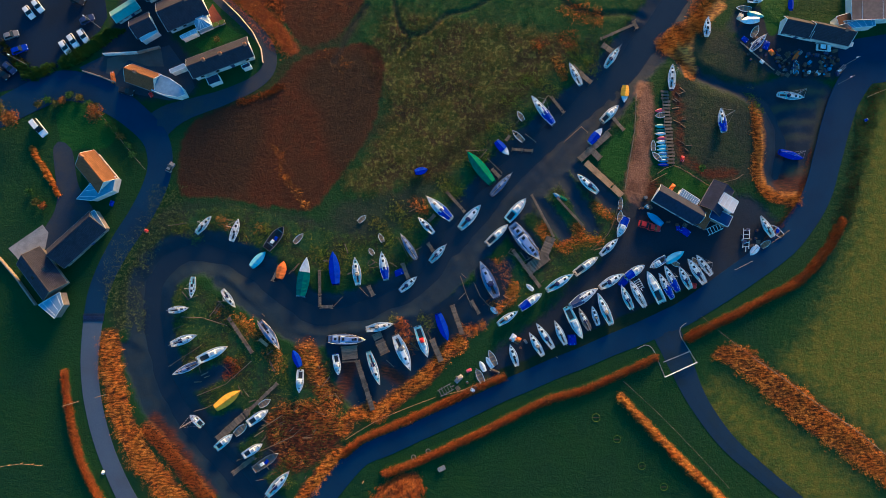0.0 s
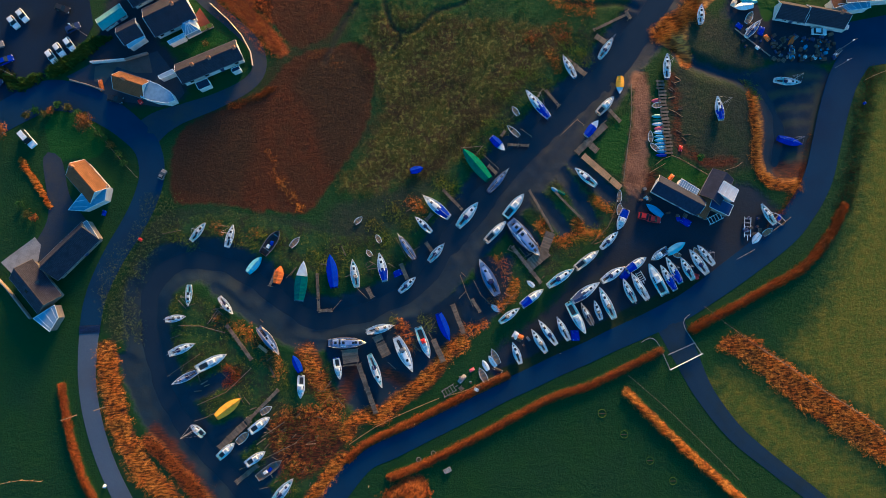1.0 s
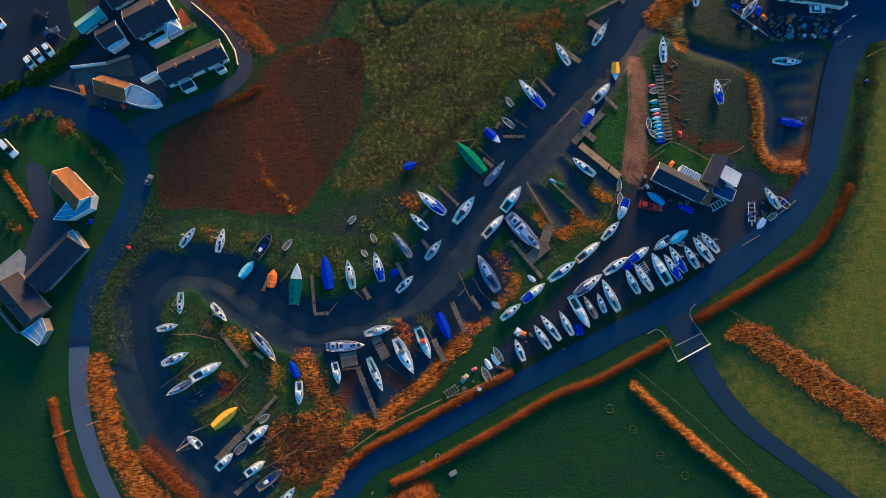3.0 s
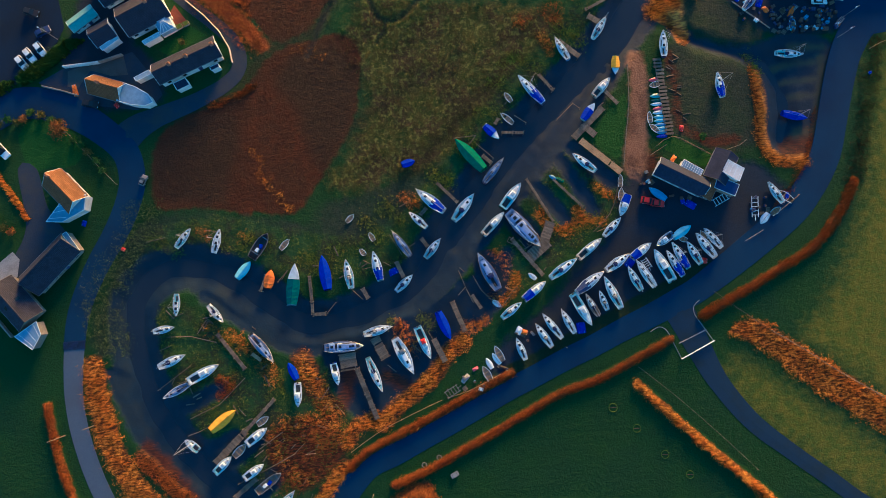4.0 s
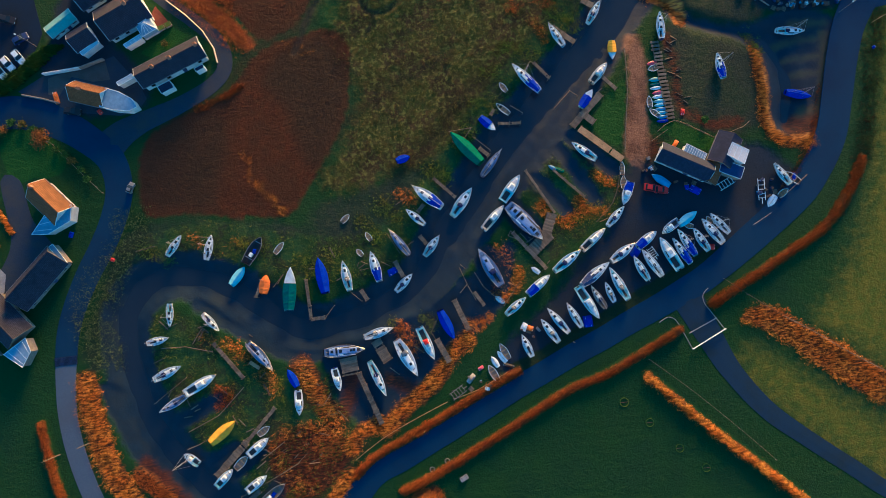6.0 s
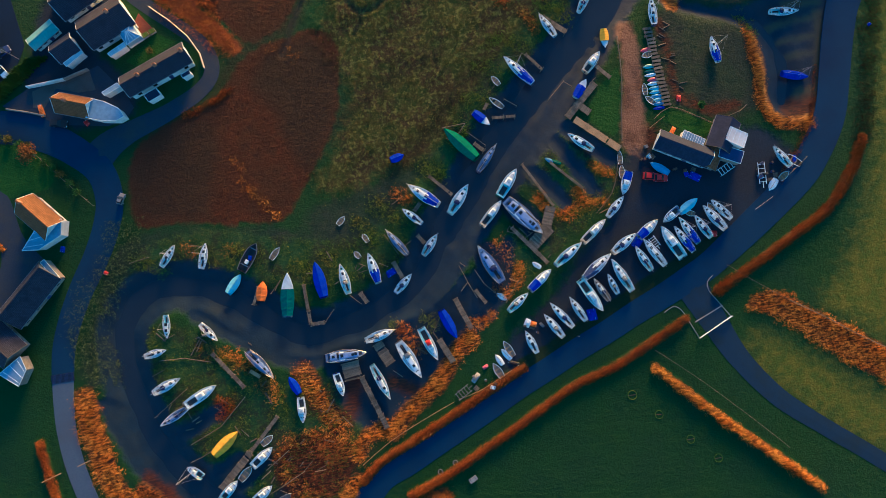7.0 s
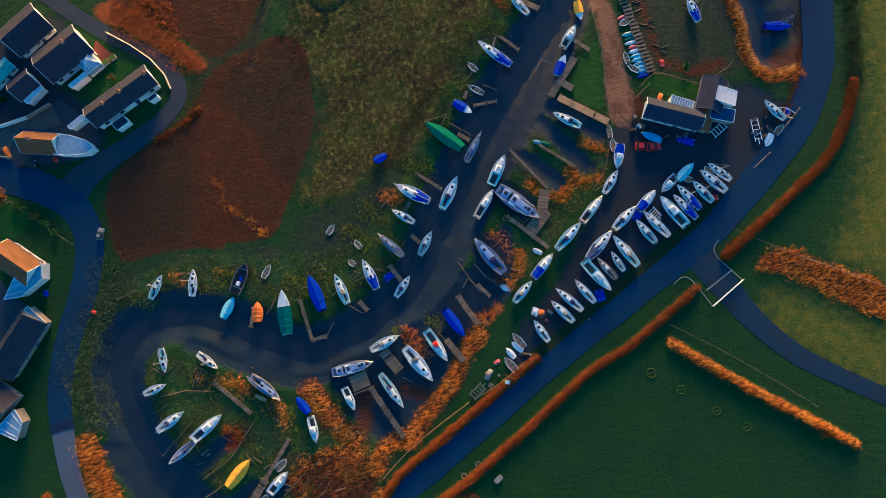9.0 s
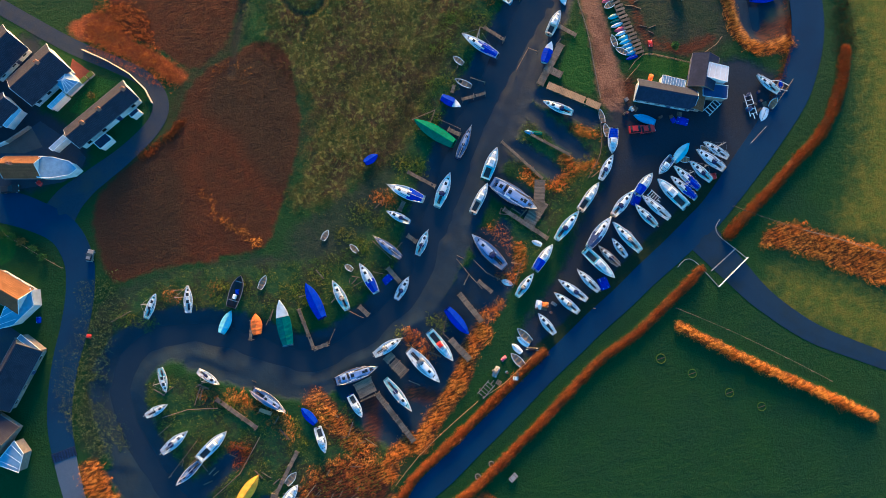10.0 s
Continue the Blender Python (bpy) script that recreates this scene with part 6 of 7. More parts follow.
flat_block("porch", [(-98.2, 21.7), (-97.1, 22.3), (-93.8, 17.2), (-94.8, 16.6)], 2.4, SHEET, STONE, "narrow pale-roofed porch at the barn's end", "porch")
flat_area("concrete_yard", [(-122.3, 11.7), (-113.0, 18.4), (-111.2, 16.2), (-111.9, 11.7), (-118.9, 8.2)], 0.02, KERB, "grey concrete farm yard", "yard", False)
flat_area("gravel_yard", [(-110.9, 40.8), (-106.0, 40.4), (-103.2, 29.4), (-98.0, 21.3), (-101.1, 19.7), (-111.9, 10.1), (-113.7, 14.9), (-109.3, 24.5)], 0.015, TRACK, "dark gravel yard between the buildings", "yard")
flat_area("gravel_yard", [(-104.6, 63.9), (-97.5, 67.5), (-87.7, 67.9), (-78.9, 70.5), (-72.9, 62.2), (-71.2, 58.0), (-73.5, 55.2), (-78.3, 54.2), (-89.7, 56.4), (-103.0, 62.5)], 0.012, TRACK, "dark gravel forecourt between the cottages", "yard", False)
# boatyard sheds
gable_house("boat_shed", (59.8, 27.4), (71.9, 20.2), 5.6, 2.8, 4.4, DARK_SHEET, RENDER, "long white boat shed with a dark felt roof", left=2.2, right=2.7, windows=6, overhang=0.1)
gable_house("boat_shed", (70.8, 18.1), (73.4, 22.4), 4.4, 2.3, 3.1, TILE, STONE, "small shed joined to the long boat shed", windows=1, door=False)
flat_block("pergola", [(66.8, 28.3), (71.6, 25.1), (70.3, 23.1), (65.5, 26.2)], 2.6, SHEET, RENDER, "white slatted veranda roof beside the lawn", "veranda", ribs=9)
gable_house("workshop", (78.4, 29.1), (74.3, 22.2), 6.0, 2.8, 4.5, DARK_SHEET, STONE, "stone workshop with a dark felt roof", windows=2)
flat_block("roof_panel", [(77.6, 27.0), (81.6, 24.4), (79.9, 21.1), (75.6, 24.1)], 4.2, RENDER, RENDER, "white translucent roof sheets on the workshop", "roof", slope=(-0.02, 0.02), ribs=4)
flat_block("lean_to", [(75.2, 23.2), (80.6, 20.4), (79.1, 17.5), (74.0, 20.2)], 2.6, NAVY, STONE, "dark blue sheeted lean-to behind the workshop")
# the terrace by the upper yard
gable_house("terrace_house", (96.9, 75.9), (104.9, 74.1), 6.4, 2.7, 5.0, SLATE, RENDER, "white terraced cottage with a slate roof", left=2.0, right=2.6, windows=4)
gable_house("terrace_house", (104.8, 74.4), (115.7, 72.0), 6.6, 2.8, 5.4, SLATE, RENDER, "white terraced cottage with a slate roof", left=2.0, right=2.7, windows=4, chimneys=(0.5,))
flat_block("front_porch", [(97.9, 74.4), (107.0, 72.5), (106.6, 71.4), (97.5, 73.4)], 2.3, PALE_SHEET, RENDER, "white porch along the terrace", "porch", ribs=4)
flat_block("front_porch", [(107.6, 72.2), (116.8, 70.2), (116.3, 69.1), (107.1, 71.0)], 2.3, PALE_SHEET, RENDER, "white porch along the terrace", "porch", ribs=4)
flat_block("sail_loft", [(116.0, 88.0), (146.1, 91.3), (145.3, 77.4), (115.7, 76.2)], 3.6, GREY_FELT, RENDER, "big flat-roofed dark workshop", "workshop", ribs=5)
flat_block("store", [(111.7, 77.5), (115.8, 78.8), (116.5, 76.2), (112.4, 75.0)], 3.0, TILE, RENDER, "low brown-roofed store beside the terrace", "outbuilding")
flat_block("lean_to", [(113.6, 76.2), (122.6, 77.2), (122.8, 74.9), (116.4, 74.2)], 3.0, SHEET, RENDER, "pale blue sheet lean-to against the workshop", ribs=4)


# ---------- cars ----------
def car_like(name, at, head, length, wide, tall, colour, label, boxy=False):
    root = base_at(name, pose(at[0], at[1], 0.08, 0, 0, head), label, "car" if name == "car" else "van", "parked vehicles")
    mat = COLOURS[colour]
    h = length / 2
    prof = [(-h, 0.35), (-h, 0.85), (-h * 0.9, 0.95), (h * 0.45, 0.95), (h * 0.95, 0.75), (h, 0.55), (h, 0.35)]
    bm = bmesh.new()
    rows = []
    for y, k in ((-wide / 2, 0.94), (-wide / 2 * 0.96, 1.0), (wide / 2 * 0.96, 1.0), (wide / 2, 0.94)):
        rows.append([(x * k, y, z) for x, z in prof])
    quad_strip(bm, rows, True, True)
    part("body", bm, mat, root)
    x0, x1 = (-h * 0.96, h * 0.45) if boxy else (-h * 0.85, h * 0.4)
    bm = bmesh.new()
    quad_strip(bm, [[(x0, -wide * 0.46, 0.93), (x1, -wide * 0.46, 0.93), (x1, wide * 0.46, 0.93), (x0, wide * 0.46, 0.93)],
                    [(x0 + 0.3, -wide * 0.38, tall - 0.04), (x1 - 0.75, -wide * 0.38, tall - 0.04), (x1 - 0.75, wide * 0.38, tall - 0.04), (x0 + 0.3, wide * 0.38, tall - 0.04)]], True, True)
    cabin = part("glasshouse", bm, PORT, root)
    part("roof_panel", boxed((x0 + x1 - 0.45) / 2, 0, tall - 0.06, (x1 - x0) - 1.1, wide * 0.74, 0.08, taper=0.94), mat, cabin)
    for sx in (-0.62, 0.62):
        for sy in (-1, 1):
            wh = part("wheel", tubed(((sx * h, sy * wide * 0.4, 0.24), (sx * h, sy * wide * 0.5, 0.24), 0.32), sides=12), RUBBER, root)
            part("rim", tubed(((sx * h, sy * wide * 0.5, 0.24), (sx * h, sy * (wide * 0.5 + 0.01), 0.24), 0.2), sides=8), ALLOY, wh)
    for sy in (-1, 1):
        part("headlight", boxed(h * 0.965, sy * wide * 0.36, 0.6, 0.12, 0.32, 0.14), WHITE, root)
        part("tail_light", boxed(-h * 0.97, sy * wide * 0.4, 0.7, 0.1, 0.2, 0.16), RED, root)
        part("wing_mirror", boxed(h * 0.22, sy * (wide * 0.5 + 0.08), 0.95, 0.12, 0.18, 0.13), mat, root)
    return root


def car(at, head, colour, length=4.2):
    where = "parked on dark asphalt"
    return car_like("car", at, head, length, 1.78, 1.5, colour, f"{colour} hatchback car {where}")


car((-116.9, 81.8), -52, "white")
car((-119.4, 79.9), -52, "white")
car((-124.1, 73.2), 20, "grey")
car((-121.5, 68.9), 22, "royal blue", 4.6)
car((-108.5, 69.5), -55, "white", 4.4)
car((-106.3, 71.4), -55, "white", 4.4)
car((-103.4, 72.9), -55, "white", 4.4)
car((-102.5, 77.8), 25, "navy")
car((-105.5, 83.5), -20, "black")
car((-124.1, 63.5), -40, "navy")
car((-126.0, 61.9), -40, "black")
car((-129.7, 70.5), -60, "red")
car((-90.4, 56.7), -14, "black", 4.4)
car_like("car", (-77.1, 34.7), 62, 2.9, 1.4, 1.4, "grey", "small grey car parked on the road edge")
car((109.3, 69.4), -6, "white")
car((56.9, 18.3), -15, "red", 4.0)
car((59.3, 17.5), -10, "red", 3.6)
car_like("van", (-114.8, 46.0), -50, 5.6, 2.1, 2.3, "white", "white camper van parked beside a garden lawn", True)


# ---------- growth in gardens ----------
def foliage(name, at, spread, tall, material, label, category, trunk=0.0, count=700, seed=1):
    """A shrub or small tree: limbs and a ragged crown of small leaf clumps with gaps."""
    rng = random.Random(seed)
    root = base_at(name, pose(at[0], at[1], -0.05), label, category)
    bm = bmesh.new()
    stems = []
    for k in range(6):
        a, r = k * 1.05 + rng.random(), spread * rng.uniform(0.25, 0.6)
        p = Vector((r * math.cos(a), r * math.sin(a), trunk + (tall - trunk) * rng.uniform(0.5, 0.9)))
        stems.append(p)
        tube(bm, (0, 0, trunk * 0.8), p, 0.07 + trunk * 0.02, 0.02, sides=5)
    if trunk:
        tube(bm, (0, 0, 0), (0, 0, trunk), 0.2, 0.13, sides=8)
    part("trunk" if trunk else "stems", bm, WOOD, root)
    bm = bmesh.new()
    for k in range(count):
        s = rng.choice(stems)
        p = s + Vector((rng.gauss(0, spread * 0.27), rng.gauss(0, spread * 0.27), rng.gauss(0, (tall - trunk) * 0.2)))
        p.z = max(0.1, min(tall, p.z))
        u = Vector((rng.uniform(-1, 1), rng.uniform(-1, 1), rng.uniform(-0.5, 0.8))).normalized() * rng.uniform(0.12, 0.3)
        v = u.cross(Vector((rng.uniform(-1, 1), rng.uniform(-1, 1), 1))).normalized() * rng.uniform(0.08, 0.2)
        bm.faces.new([bm.verts.new(q) for q in (p - u, p - v, p + u, p + v)])
    part("crown", bm, material, root)
    return root


LEAF = leafy("hedge_leaf", (0.025, 0.085, 0.018), (0.06, 0.15, 0.03), (0.04, 0.09, 0.018), 0.4)
AUTUMN = leafy("autumn_leaf", (0.2, 0.07, 0.02), (0.35, 0.14, 0.03), (0.12, 0.07, 0.02), 0.4)
OLIVE = leafy("olive_leaf", (0.06, 0.07, 0.015), (0.14, 0.12, 0.03), (0.05, 0.06, 0.015), 0.4)
VERGE = leafy("verge_grass", (0.06, 0.11, 0.03), (0.24, 0.28, 0.1), (0.08, 0.12, 0.035), 0.8)
foliage("garden_tree", (-97.9, 49.6), 2.6, 3.6, AUTUMN, "small garden tree with russet leaves", "tree", 1.3, 900, 5)
foliage("garden_tree", (-121.7, 48.0), 2.8, 4.0, AUTUMN, "small garden tree with russet leaves", "tree", 1.4, 900, 6)
foliage("garden_tree", (-125.4, 50.3), 3.4, 4.5, OLIVE, "broad olive-green garden tree", "tree", 1.5, 1100, 7)
SHRUB = "rounded green shrub in the garden border"
for k, (p, s, m) in enumerate((((-115.2, 52.9), 1.2, OLIVE), ((-112.8, 54.2), 1.3, LEAF), ((-110.3, 53.2), 1.1, OLIVE), ((-108.6, 53.9), 1.4, AUTUMN), ((-106.6, 55.6), 1.2, LEAF), ((-103.8, 54.6), 1.3, OLIVE),
                               ((-101.0, 53.2), 1.2, LEAF), ((-99.0, 52.3), 1.0, OLIVE), ((-95.5, 47.0), 1.2, LEAF), ((-93.4, 45.4), 1.1, LEAF), ((-91.5, 43.7), 1.2, OLIVE), ((-89.5, 41.1), 1.2, LEAF),
                               ((-87.8, 38.3), 1.1, LEAF), ((-112.8, 23.7), 1.2, AUTUMN), ((-114.8, 24.9), 1.2, OLIVE), ((-116.7, 27.8), 1.1, LEAF), ((73.2, 34.3), 1.0, LEAF), ((-64.9, 71.9), 1.0, OLIVE))):
    foliage("shrub", p, s, 1.3, m, SHRUB, "shrub", 0, 260, 20 + k)


def hedge(points, width, tall, material, label, seed=1):
    return reed_row(points, width, tall, material, label, 16, seed, 0.15, 0.3)


hedge([(-116.8, 40.4), (-113.9, 35.9), (-110.9, 31.3), (-108.8, 27.0)], 0.8, 1.1, REED, "clipped golden hedge beside the farm yard", 70)
tufts("hedge", band([(-108.3, 65.2), (-103.2, 68.5), (-96.1, 73.6), (-92.9, 75.9)], 3.4), -115, 50, -80, 75, 14, 1.6, 0.3, LEAF, "dark green hedge behind the car park", "hedge", 6, 0.4, 71, 0.2)
tufts("hedge", band([(-121.8, 65.5), (-117.5, 61.4), (-112.8, 64.2)], 3.0), -130, 45, -100, 65, 12, 1.2, 0.3, LEAF, "dark green hedge behind the car park", "hedge", 6, 0.4, 72, 0.4)
tufts("hedge", band([(-128.7, 72.2), (-125.2, 68.9), (-120.9, 63.9)], 2.0), -130, 45, -110, 72, 10, 1.0, 0.3, OLIVE, "olive scrub beside the car park", "hedge", 6, 0.4, 73, 0.4)
tufts("verge_grass", band([(-87.1, -7.2), (-90.9, 2.2), (-86.5, 11.7), (-79.6, 20.5), (-77.4, 26.2)], 9.0), -100, -20, -65, 30, 7, 0.35, 0.1, VERGE, "pale rough grass on the creek bank", "grass", 5, 1.8, 74, 1.0)
# ---------- jetties ----------
def jetty(a, b, width, label="weathered plank jetty on short posts", material=None, deck_z=0.35, step=0.4, name="jetty", posts=True):
    """A walkway of cross boards on two beams, with posts into the mud."""
    a, b = Vector(a), Vector(b)
    mid, way = (a + b) / 2, b - a
    n, head = way.length, math.degrees(math.atan2(way.y, way.x))
    root = base_at(name, pose(mid.x, mid.y, 0, 0, 0, head), label, "jetty", "jetties")
    mat = material or WOOD
    rng = random.Random(int(abs(mid.x * 37 + mid.y * 11)))
    k = max(2, int(n / step))
    board = mesh_of("plank", boxed(0, 0, 0, n / k * 0.94, width, 0.06, taper=0.98), mat)
    for i in range(k):
        if rng.random() < 0.985:
            ob = new("plank", board)
            ob.parent = root
            ob.matrix_basis = pose(-n / 2 + n * (i + 0.5) / k, rng.uniform(-0.05, 0.05), deck_z + rng.uniform(-0.01, 0.02), 0, 0, rng.uniform(-1.5, 1.5))
    for side in (-1, 1):
        part("beam", boxed(0, side * width * 0.38, deck_z - 0.18, n * 0.99, 0.14, 0.17), mat, root)
    if posts:
        for i in range(max(2, int(n / 3) + 1)):
            x = -n / 2 + 0.15 + (n - 0.3) * i / max(1, int(n / 3) or 1)
            if abs(x) > n / 2:
                continue
            for side in (-1, 1):
                p = root.matrix_world @ Vector((x, side * width * 0.5, 0))
                part("post", tubed(((x, side * width * 0.5, ground_at(p.x, p.y) - 0.3), (x, side * width * 0.5, deck_z + rng.uniform(0.3, 0.9)), 0.1), sides=6), WOOD, root)
    return root


def beam_frame(points, label, category="mooring frame", z=0.25, r=0.09, material=None):
    """Bare poles laid end to end, on stakes."""
    pts = [Vector(p) for p in points]
    root = base_at("mooring_frame", pose(pts[0].x, pts[0].y, 0), label, category, "mooring frames")
    for p, q in zip(pts, pts[1:]):
        u, v = p - pts[0], q - pts[0]
        part("pole", tubed(((u.x, u.y, z), (v.x, v.y, z), r), sides=6), material or WOOD, root)
    for p in pts:
        u = p - pts[0]
        part("stake", tubed(((u.x, u.y, ground_at(p.x, p.y) - 0.3), (u.x, u.y, z + 0.4), 0.08), sides=6), WOOD, root)
    return root


jetty((-26.1, -15.4), (-25.7, -19.9), 4.4)
jetty((-23.8, -19.4), (-19.3, -33.0), 1.3)
jetty((-18.6, -11.9), (-16.0, -17.6), 2.6)
jetty((-3.1, -13.5), (-0.5, -19.7), 1.5)
jetty((-34.6, 5.7), (-34.3, -4.7), 0.8)
jetty((-34.3, -4.6), (-30.8, -4.6), 0.9)
jetty((-59.8, -7.6), (-52.9, -17.4), 1.0)
jetty((-62.0, -40.9), (-53.7, -33.3), 1.8)
jetty((-53.7, -33.3), (-45.7, -25.6), 0.9)
jetty((-57.6, -50.1), (-51.5, -45.5), 1.2)
jetty((40.5, 36.2), (50.6, 26.6), 1.8, "brown plank gangway along the spit", RAWWOOD)
jetty((38.7, 36.9), (47.4, 44.7), 1.8)
jetty((41.5, 40.4), (44.7, 37.2), 1.8)
jetty((1.0, 27.8), (6.2, 22.0), 0.8)
jetty((30.9, 55.2), (34.6, 50.4), 0.8)
jetty((2.5, -4.1), (5.4, -12.3), 1.3)
jetty((-11.4, 7.6), (-9.7, 3.2), 1.1)
jetty((-20.9, 1.3), (-19.4, -1.6), 1.1)
jetty((23.1, 5.1), (29.2, 9.8), 3.2, "broad plank landing round a dock")
jetty((28.3, 9.8), (30.4, 14.9), 2.6, "broad plank landing round a dock")
jetty((19.6, 11.3), (27.2, 0.8), 1.0)
jetty((48.3, 49.3), (51.6, 45.4), 1.0)
jetty((45.8, 70.5), (48.7, 68.5), 1.6)
jetty((45.3, 72.2), (55.5, 76.7), 0.7)
jetty((54.9, 77.6), (56.0, 75.2), 1.0)
jetty((19.5, 40.0), (25.6, 39.5), 0.7)
jetty((31.2, 14.9), (25.0, 27.0), 0.6, step=0.7)
jetty((39.5, 18.1), (32.2, 26.2), 0.6, step=0.7)
jetty((7.9, -2.8), (10.1, -6.6), 0.9)
jetty((-51.0, -13.5), (-48.6, -15.4), 0.9, "new timber landing stage", RAWWOOD)
jetty((-47.8, 2.5), (-45.9, 7.0), 0.7)
jetty((37.1, 64.2), (42.5, 59.2), 1.4)
jetty((13.8, 34.3), (16.2, 31.8), 1.0)
jetty((17.9, 42.4), (19.0, 44.0), 0.8)
jetty((-4.1, 19.4), (-2.2, 21.3), 1.0)
jetty((-4.3, 13.3), (-2.7, 10.9), 1.0)
for pts in ([(-72.9, -7.4), (-66.9, -7.7), (-60.2, -9.8)], [(-75.9, -21.0), (-71.6, -18.2), (-67.3, -15.4)], [(-68.5, -33.3), (-65.4, -32.4), (-62.8, -31.2)], [(-30.6, -4.6), (-28.1, -1.9)],
            [(-23.9, 1.4), (-21.0, -1.6)], [(19.2, 11.7), (22.4, 7.0), (26.0, 1.9)], [(19.2, 11.7), (18.4, 10.5), (20.8, 9.3)], [(8.6, 2.2), (10.4, -1.7), (13.3, -4.9)],
            [(4.9, 3.8), (6.5, -1.0), (8.1, -4.9)], [(15.1, -7.2), (19.1, -2.5), (20.2, -1.7)], [(6.6, 39.5), (12.5, 39.8), (10.3, 37.2)], [(12.5, 37.5), (16.7, 33.3)],
            [(7.1, 36.7), (8.7, 35.6)], [(28.1, 53.1), (30.1, 55.6), (31.4, 54.7)], [(22.8, 49.8), (21.1, 47.7)], [(23.5, 44.4), (26.4, 42.1)], [(-20.5, 6.2), (-18.1, 6.6)], [(-20.0, 8.5), (-18.4, 7.6)],
            [(-41.9, 5.4), (-40.3, 7.6), (-43.1, 4.7)], [(-61.3, 20.0), (-58.7, 19.4)], [(-63.2, -3.3), (-61.0, -3.0)], [(-65.0, -7.2), (-62.5, -3.8)], [(-12.6, 14.9), (-9.8, 9.3)], [(-77.2, 18.1), (-72.4, 18.9)],
            [(-53.2, -19.7), (-60.1, -25.9), (-67.8, -29.0)], [(-50.4, -38.2), (-44.3, -34.4)], [(-56.4, -46.6), (-47.2, -42.8), (-41.1, -40.0)], [(34.8, 42.4), (39.4, 46.5), (41.3, 44.9)], [(-9.4, 22.1), (-6.2, 23.7)],
            [(-3.0, -14.3), (-4.3, -11.6), (-1.4, -7.2)], [(-14.9, 7.8), (-13.0, 6.6)], [(46.1, 44.9), (47.7, 46.0)], [(49.1, 49.8), (50.1, 52.3)]):
    beam_frame(pts, "bare mooring poles staked into the mud")

# the sleeper jetty beside the dinghies: every board lies loose
root = base_at("sleeper_jetty", pose(*(64.0, 46.0), 0), "broad jetty of loose grey timber sleepers", "jetty", "jetties")
a, b = Vector((63.5, 57.2)), Vector((64.7, 35.6))
mid = Vector((64.0, 46.0))
rng = random.Random(4)
sleeper = mesh_of("sleeper", boxed(0, 0, 0, 2.3, 0.62, 0.16, taper=0.96), WOOD)
for i in range(22):
    p = a.lerp(b, (i + 0.5) / 22) - mid
    ob = new("sleeper", sleeper)
    ob.parent = root
    ob.matrix_basis = pose(p.x + rng.uniform(-0.25, 0.25), p.y, 0.22, 0, 0, rng.uniform(-4, 4))
for side in (-0.8, 0.8):
    u, v = a - mid, b - mid
    part("beam", tubed(((u.x + side, u.y, 0.1), (v.x + side, v.y, 0.1), 0.12), sides=6), WOOD, root)


# ---------- fences, gates, kerbs, posts ----------
def fence(points, label, tall=1.1, gap=2.4, material=None, rails=2, name="fence"):
    line = smooth_line(points, gap)
    root = base_at(name, pose(line[0][0], line[0][1], 0), label, "fence")
    mat = material or WOOD
    o = line[0]
    for p in line:
        part("post", boxed(p[0] - o[0], p[1] - o[1], -0.3, 0.12, 0.12, tall + 0.3), mat, root)
    for k in range(rails):
        z = tall * (0.9 - 0.45 * k)
        bm = bmesh.new()
        bar_line(bm, [(p[0] - o[0], p[1] - o[1], z) for p in line], 0.05)
        part("rail", bm, mat, root)
    return root


def wall_line(points, tall, thick, material, label, name="garden_wall"):
    line = np.array(points)
    rows = []
    way = np.gradient(line, axis=0)
    way /= np.linalg.norm(way, axis=1)[:, None]
    for (x, y), (dx, dy) in zip(line, way):
        nx, ny = -dy * thick / 2, dx * thick / 2
        rows.append([(x - nx, y - ny, -0.2), (x - nx, y - ny, tall), (x - nx * 0.3, y - ny * 0.3, tall + 0.06), (x + nx * 0.3, y + ny * 0.3, tall + 0.06), (x + nx, y + ny, tall), (x + nx, y + ny, -0.2)])
    bm = bmesh.new()
    quad_strip(bm, rows, True, True)
    return tagged(part(name, bm, material), label, "wall", kind="structure")


wall_line([(-63.6, 83.7), (-58.7, 78.9), (-54.8, 74.2), (-52.3, 69.2), (-51.7, 65.2)], 0.8, 0.2, CREAM, "cream garden wall round the bungalow")
wall_line([(-97.3, 67.5), (-92.6, 67.7), (-87.6, 68.0)], 1.3, 0.35, RENDER, "white-painted forecourt wall")
wall_line([(-103.3, 62.7), (-98.0, 61.0), (-93.9, 59.4)], 0.8, 0.35, STONE, "low stone wall beside the road")
wall_line([(-87.6, 68.0), (-81.3, 69.7)], 1.2, 0.35, STONE, "low stone wall beside the forecourt")
wall_line([(-124.5, 9.3), (-119.5, 3.8), (-113.4, -4.1)], 1.0, 0.4, STONE, "stone wall along the barn field")
wall_line([(85.7, 71.4), (91.3, 66.4), (95.2, 63.0)], 0.3, 0.2, STONE, "low stone edge of the upper yard")
FENCE = "grey post and rail fence in the pasture"
fence([(85.7, -18.5), (93.3, -23.8), (101.2, -29.9), (111.5, -37.0), (120.5, -44.3), (129.3, -51.9)], FENCE)
fence([(49.9, -25.2), (59.4, -34.0), (70.1, -45.1), (77.9, -53.7)], FENCE, 0.9, 5.0, None, 1)
fence([(71.9, -7.2), (77.3, -11.9), (85.7, -18.5)], FENCE, 0.9, 4.0, None, 1)
fence([(60.8, 33.0), (65.2, 35.2), (70.7, 32.3), (77.0, 28.1)], "grey timber fence round the shed lawn", 1.0, 2.0, WOOD)
